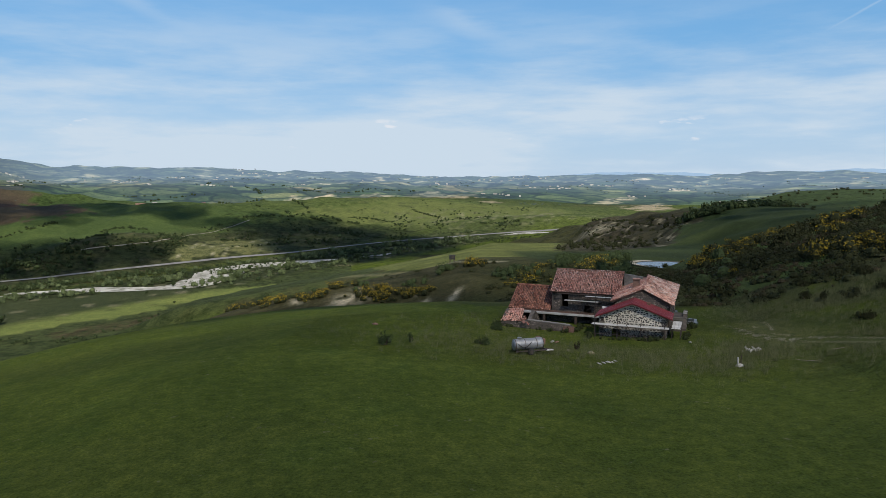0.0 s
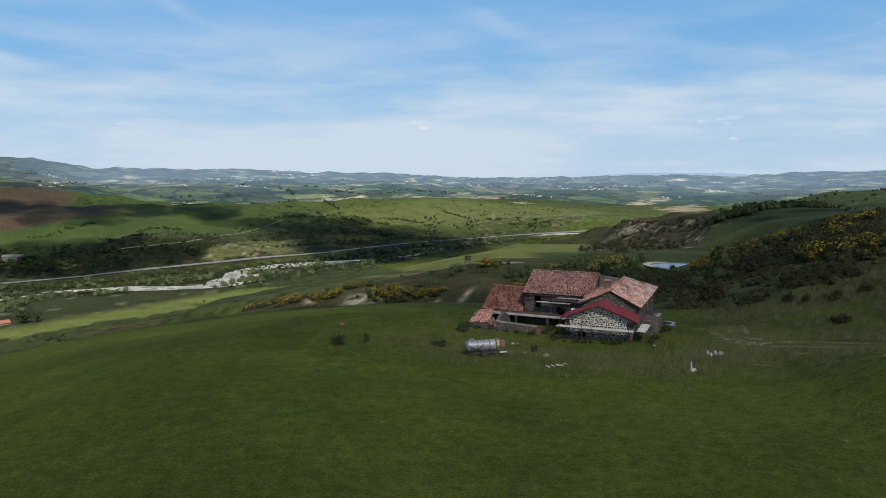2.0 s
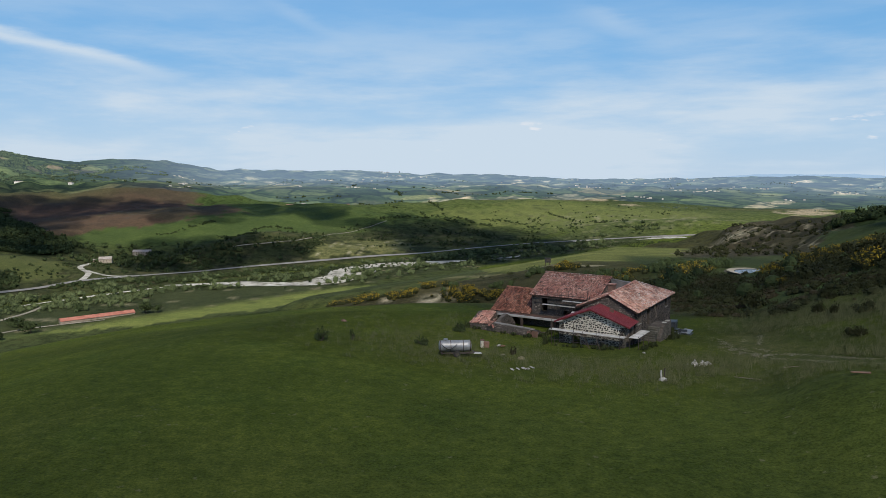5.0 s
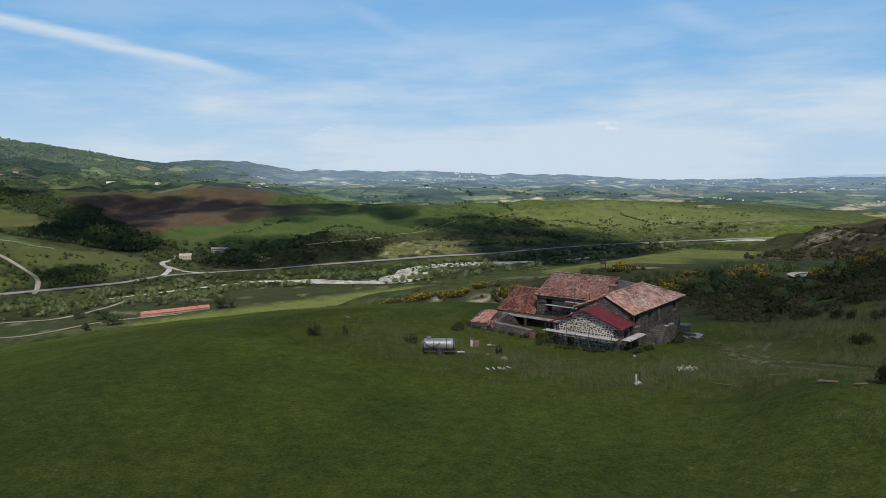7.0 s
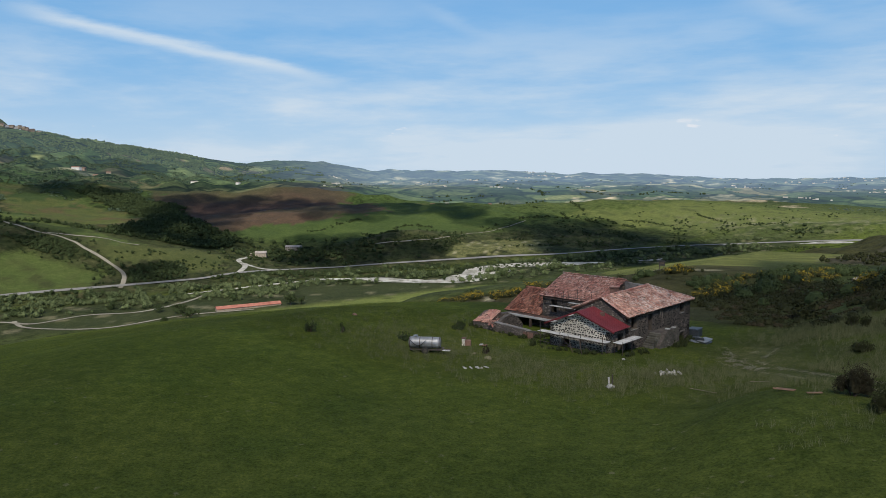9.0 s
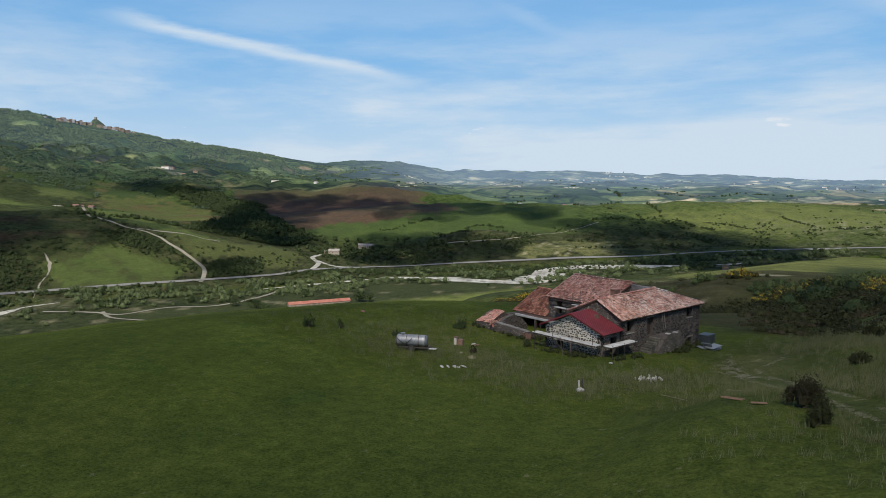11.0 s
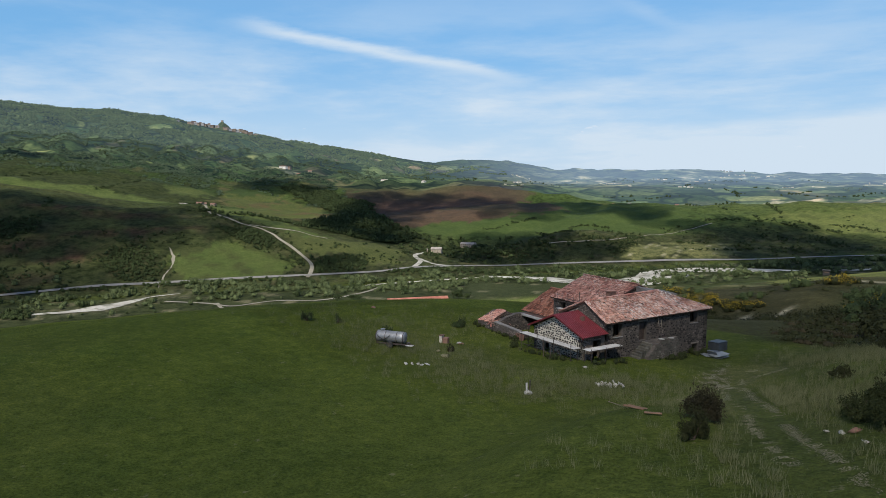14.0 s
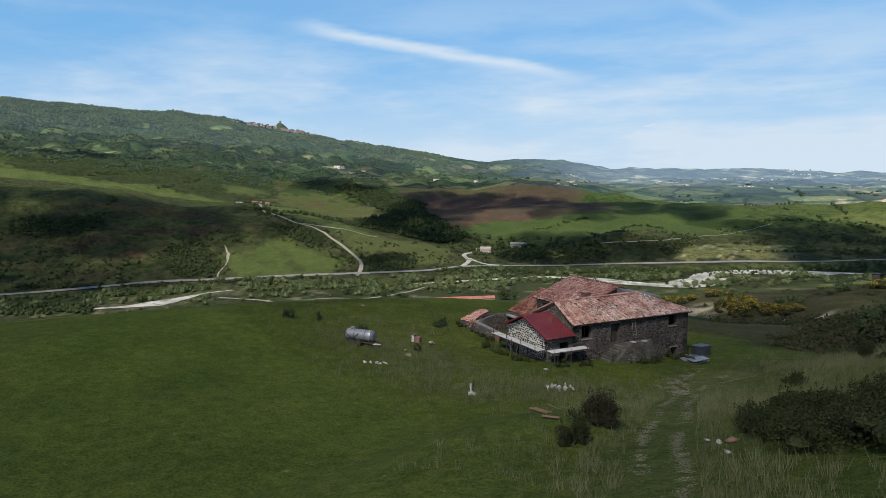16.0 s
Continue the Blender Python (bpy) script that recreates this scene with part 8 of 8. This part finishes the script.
# ---- bushes that stand alone ----
def bush(name, x, y, w, h, mats, label, seed, leaves=1400, flat=1.0, group=""):
    rng = np.random.RandomState(seed)
    t = thing(name, place_on_ground(x, y), label, "bush", group)
    bm = bmesh.new()
    for k in range(7):
        a = rng.uniform(0, 6.28)
        add_tube(bm, (0.05 * math.cos(a), 0.05 * math.sin(a), -0.1), (0.3 * w * math.cos(a), 0.3 * w * math.sin(a), h * rng.uniform(0.45, 0.7)), 0.03 + 0.01 * w, 5, 0.008)
    part("stem", bm, DARK_WOOD, t, kind="stuff")
    cores, tufts = [], []
    for k in range(max(5, int(4 + 2.2 * w))):      # uneven lobes, low at the rim, with gaps between them
        a, q = rng.uniform(0, 6.28), math.sqrt(rng.uniform(0, 1)) * 0.42 * w
        lw, lh = w * rng.uniform(0.2, 0.36), h * rng.uniform(0.34, 0.6) * (1.05 - 0.9 * q / w)
        at = np.array([q * math.cos(a), q * math.sin(a) * flat, 0.0])
        cores.append(crown_core(lw * 0.5, lw * 0.5, lh * 0.55, lh * 0.7, rng) + at)
        tufts.append(leaf_cloud(rng, int(leaves * 0.6), lw, lw, lh * 0.95, lh * 0.95, 0.03 * (w / 1.6) ** 0.3, 7, 0.75, 0.8) + at)
    for k in range(int(10 + 6 * w)):      # shoots that stick out
        a, q = rng.uniform(0, 6.28), rng.uniform(0.1, 0.5) * w
        tip = np.array([q * math.cos(a), q * math.sin(a) * flat, h * rng.uniform(0.7, 1.12) * (1.1 - 0.9 * q / w)])
        tufts.append(leaf_cloud(rng, 26, 0.07, 0.07, 0.2, 0.0, 0.026, 4, 0.2, 0.9) + tip)
    Q = np.concatenate(cores + tufts)
    Q[:, :, 2] = np.maximum(Q[:, :, 2], 0.0)
    quads_object("crown", Q, mats, "", "", parent=t)
    return t


bush("bush", 42.6, 53.6, 2.2, 1.95, [LEAF_BROWN], "dark reddish-brown thorn bush in rough grass", 1, 1500)
bush("bush", 43.5, 50.0, 1.45, 1.6, [LEAF_SCRUB], "dark green spiky bush in rough grass", 2, 1000)
bush("bush", -5.7, 68.3, 1.5, 1.35, [LEAF_DARK], "small dark bush alone in the pasture", 3, 520, group="pasture bushes")
bush("bush", -3.3, 70.8, 0.8, 1.0, [LEAF_DARK], "thin small bush alone in the pasture", 4, 200, group="pasture bushes")
bush("bush", 4.1, 70.9, 1.5, 0.8, [LEAF_DARK], "low dark bush near the tank", 5, 420)
bush("bush", 13.6, 69.7, 0.7, 0.8, [LEAF_BROWN], "small dead-looking shrub in the grass near the tank", 7, 160)
bush("bush", 6.6, 80.7, 1.8, 1.2, [LEAF_DARK], "overgrown bramble at the ruined wall", 6, 800)
for k, (x, y, w, h) in enumerate(((48.2, 59.8, 2.0, 1.1), (49.6, 62.4, 2.6, 1.4), (52.4, 54.6, 3.0, 1.3), (55.8, 54.4, 3.4, 1.6), (50.2, 57.0, 2.4, 1.1), (60.0, 55.5, 3.6, 1.8), (58.0, 60.0, 3.2, 2.0), (63.5, 58, 3.4, 2.2), (54.2, 57.6, 3.2, 1.5), (51.4, 60.0, 2.6, 1.3), (54.0, 62.0, 3.0, 1.6), (61.5, 62.5, 3.2, 1.8))):
    bush("bush", x + 1.2, y - 3.6, w * 1.3, h * 1.1, [BRAMBLE], "wide dark bramble thicket beside the farm track", 10 + k, 1700, group="bramble thicket")
for k, (x, y, w, h) in enumerate(((46.9, 90.1, 1.7, 1.5), (47.7, 86.9, 0.9, 1.5), (45.9, 74.6, 1.6, 0.9), (53, 84, 1.5, 1.0), (55.5, 92, 2.2, 1.5), (50, 97, 2.2, 1.7))):
    bush("bush", x, y, w, h, [LEAF_SCRUB], "dark shrub on the rough bank above the farm", 20 + k, 700, group="bank shrubs")


def tree(x, y, h, w, mats, label, seed):
    rng = np.random.RandomState(seed)
    t = thing("tree", place_on_ground(x, y), label, "tree")
    bm = bmesh.new()
    add_tube(bm, (0, 0, -0.5), (0, 0, h * 0.55), h * 0.035, 7, h * 0.018)
    for k in range(6):
        a = k * 1.05 + rng.uniform(-0.3, 0.3)
        add_tube(bm, (0, 0, h * rng.uniform(0.25, 0.5)), (w * 0.4 * math.cos(a), w * 0.4 * math.sin(a), h * rng.uniform(0.6, 0.85)), h * 0.014, 5, h * 0.004)
    part("trunk", bm, DARK_WOOD, t)
    quads_object("crown", leaf_cloud(rng, 420, w * 0.55, w * 0.55, h * 0.42, h * 0.58, 0.07 * h, 10, 0.4), mats, "", "", parent=t)


for k, (x, y, h, w) in enumerate(((-418, 634, 13, 15), (-408, 640, 9, 10), (-322, 834, 8, 6), (-477, 512, 8, 7), (-470, 540, 10, 16), (-486, 548, 10, 16), (-500, 560, 9, 15), (-514, 566, 9, 14), (-527, 556, 8, 13))):
    tree(x, y, h, w, [LEAF_DARK], ("round dark tree beside the long barn", "small dark tree alone on the river flat")[2 <= k <= 3], 40 + k)


# ---- grass ----
def blades(n, x, y, lo, hi, wide, rng, lean=0.5):
    z = height(x, y)
    a, h = rng.uniform(0, 6.28, n), rng.uniform(lo, hi, n)
    w = wide * rng.uniform(0.6, 1.3, n)
    dx, dy = np.cos(a) * w, np.sin(a) * w
    lx, ly = rng.normal(0, lean, n) * h, rng.normal(0, lean, n) * h
    return np.stack([np.stack([x - dx, y - dy, z - 0.03], 1), np.stack([x + dx, y + dy, z - 0.03], 1),
                     np.stack([x + dx * 0.25 + lx, y + dy * 0.25 + ly, z + h], 1), np.stack([x - dx * 0.25 + lx, y - dy * 0.25 + ly, z + h], 1)], 1)


def clumped(n, x0, x1, y0, y1, per, spread_):
    cx, cy = PR.uniform(x0, x1, n // per), PR.uniform(y0, y1, n // per)
    return np.repeat(cx, per) + PR.normal(0, spread_, (n // per) * per), np.repeat(cy, per) + PR.normal(0, spread_, (n // per) * per)


HX, HY = HOUSE.translation.x, HOUSE.translation.y


def off_house(x, y):
    dx, dy = x - HX, y - HY
    u, v = dx * 0.356 + dy * 0.934, dx * 0.934 - dy * 0.356
    return ~((v > -20.3) & (v < 0.2) & (u > -2.6) & (u < 14.9) & ~((v > -11) & (v < -8) & (u < 4))) & ~((v > -0.5) & (v < 1.6) & (u > 3) & (u < 9))


tuft_x = ((43, 91, 3.5, 300), (45, 97, 3.5, 200), (48.5, 86.5, 2.5, 260), (53, 88, 3.5, 240), (44, 68.5, 2.5, 170), (40, 63, 4, 200), (30.5, 68, 2.2, 260), (26, 64, 2.5, 170), (20, 63.5, 3, 190), (13, 68, 3, 200), (7, 66.5, 2, 110), (2, 72, 4, 120), (8, 84, 5, 160), (-4, 74, 5, 90), (50, 62, 4, 200), (34, 72, 3, 140), (46.5, 50, 2.5, 80), (51, 45, 2.5, 190), (43, 47, 3, 40), (55, 42, 3, 160), (46, 60, 3, 200), (53, 70, 4, 200), (49, 78, 3.5, 200))
x, y = np.concatenate([PR.normal(a, s_, n) for a, b, s_, n in tuft_x]), np.concatenate([PR.normal(b, s_, n) for a, b, s_, n in tuft_x])
x, y = np.repeat(x, 16) + PR.normal(0, 0.14, 16 * len(x)), np.repeat(y, 16) + PR.normal(0, 0.14, 16 * len(y))
ok = off_house(x, y) & (near_line(x, y, FARM_TRACK, 1.6) < 0.3)
x, y = x[ok], y[ok]
quads_object("tall_grass", blades(len(x), x, y, 0.25, 0.65, 0.009, PR, 0.3), [GRASS_DRY], "tufts of tall pale seeding grass round the farm", "grass")
x, y = clumped(150000, -16, 66, 50, 104, 6, 0.28)
ok = ((waves(x, y, 7, 62) > -0.5) & (mound(x, y, 24, 76, 46, 17, -6) > 0.3)) & off_house(x, y) & (near_line(x, y, FARM_TRACK, 1.2) < 0.3)
x, y = x[ok], y[ok]
quads_object("rough_grass", blades(len(x), x, y, 0.08, 0.26, 0.012, PR, 0.7), [GRASS_GREEN], "rough green grass round the farmhouse", "grass")
x, y = clumped(70000, -60, 70, 24, 112, 6, 0.35)
ok = off_house(x, y) & (waves(x, y, 12, 63) > -0.5)
x, y = x[ok], y[ok]
quads_object("pasture_grass", blades(len(x), x, y, 0.05, 0.13, 0.02, PR, 0.8), [GRASS_GREEN], "short grazed pasture grass", "grass")
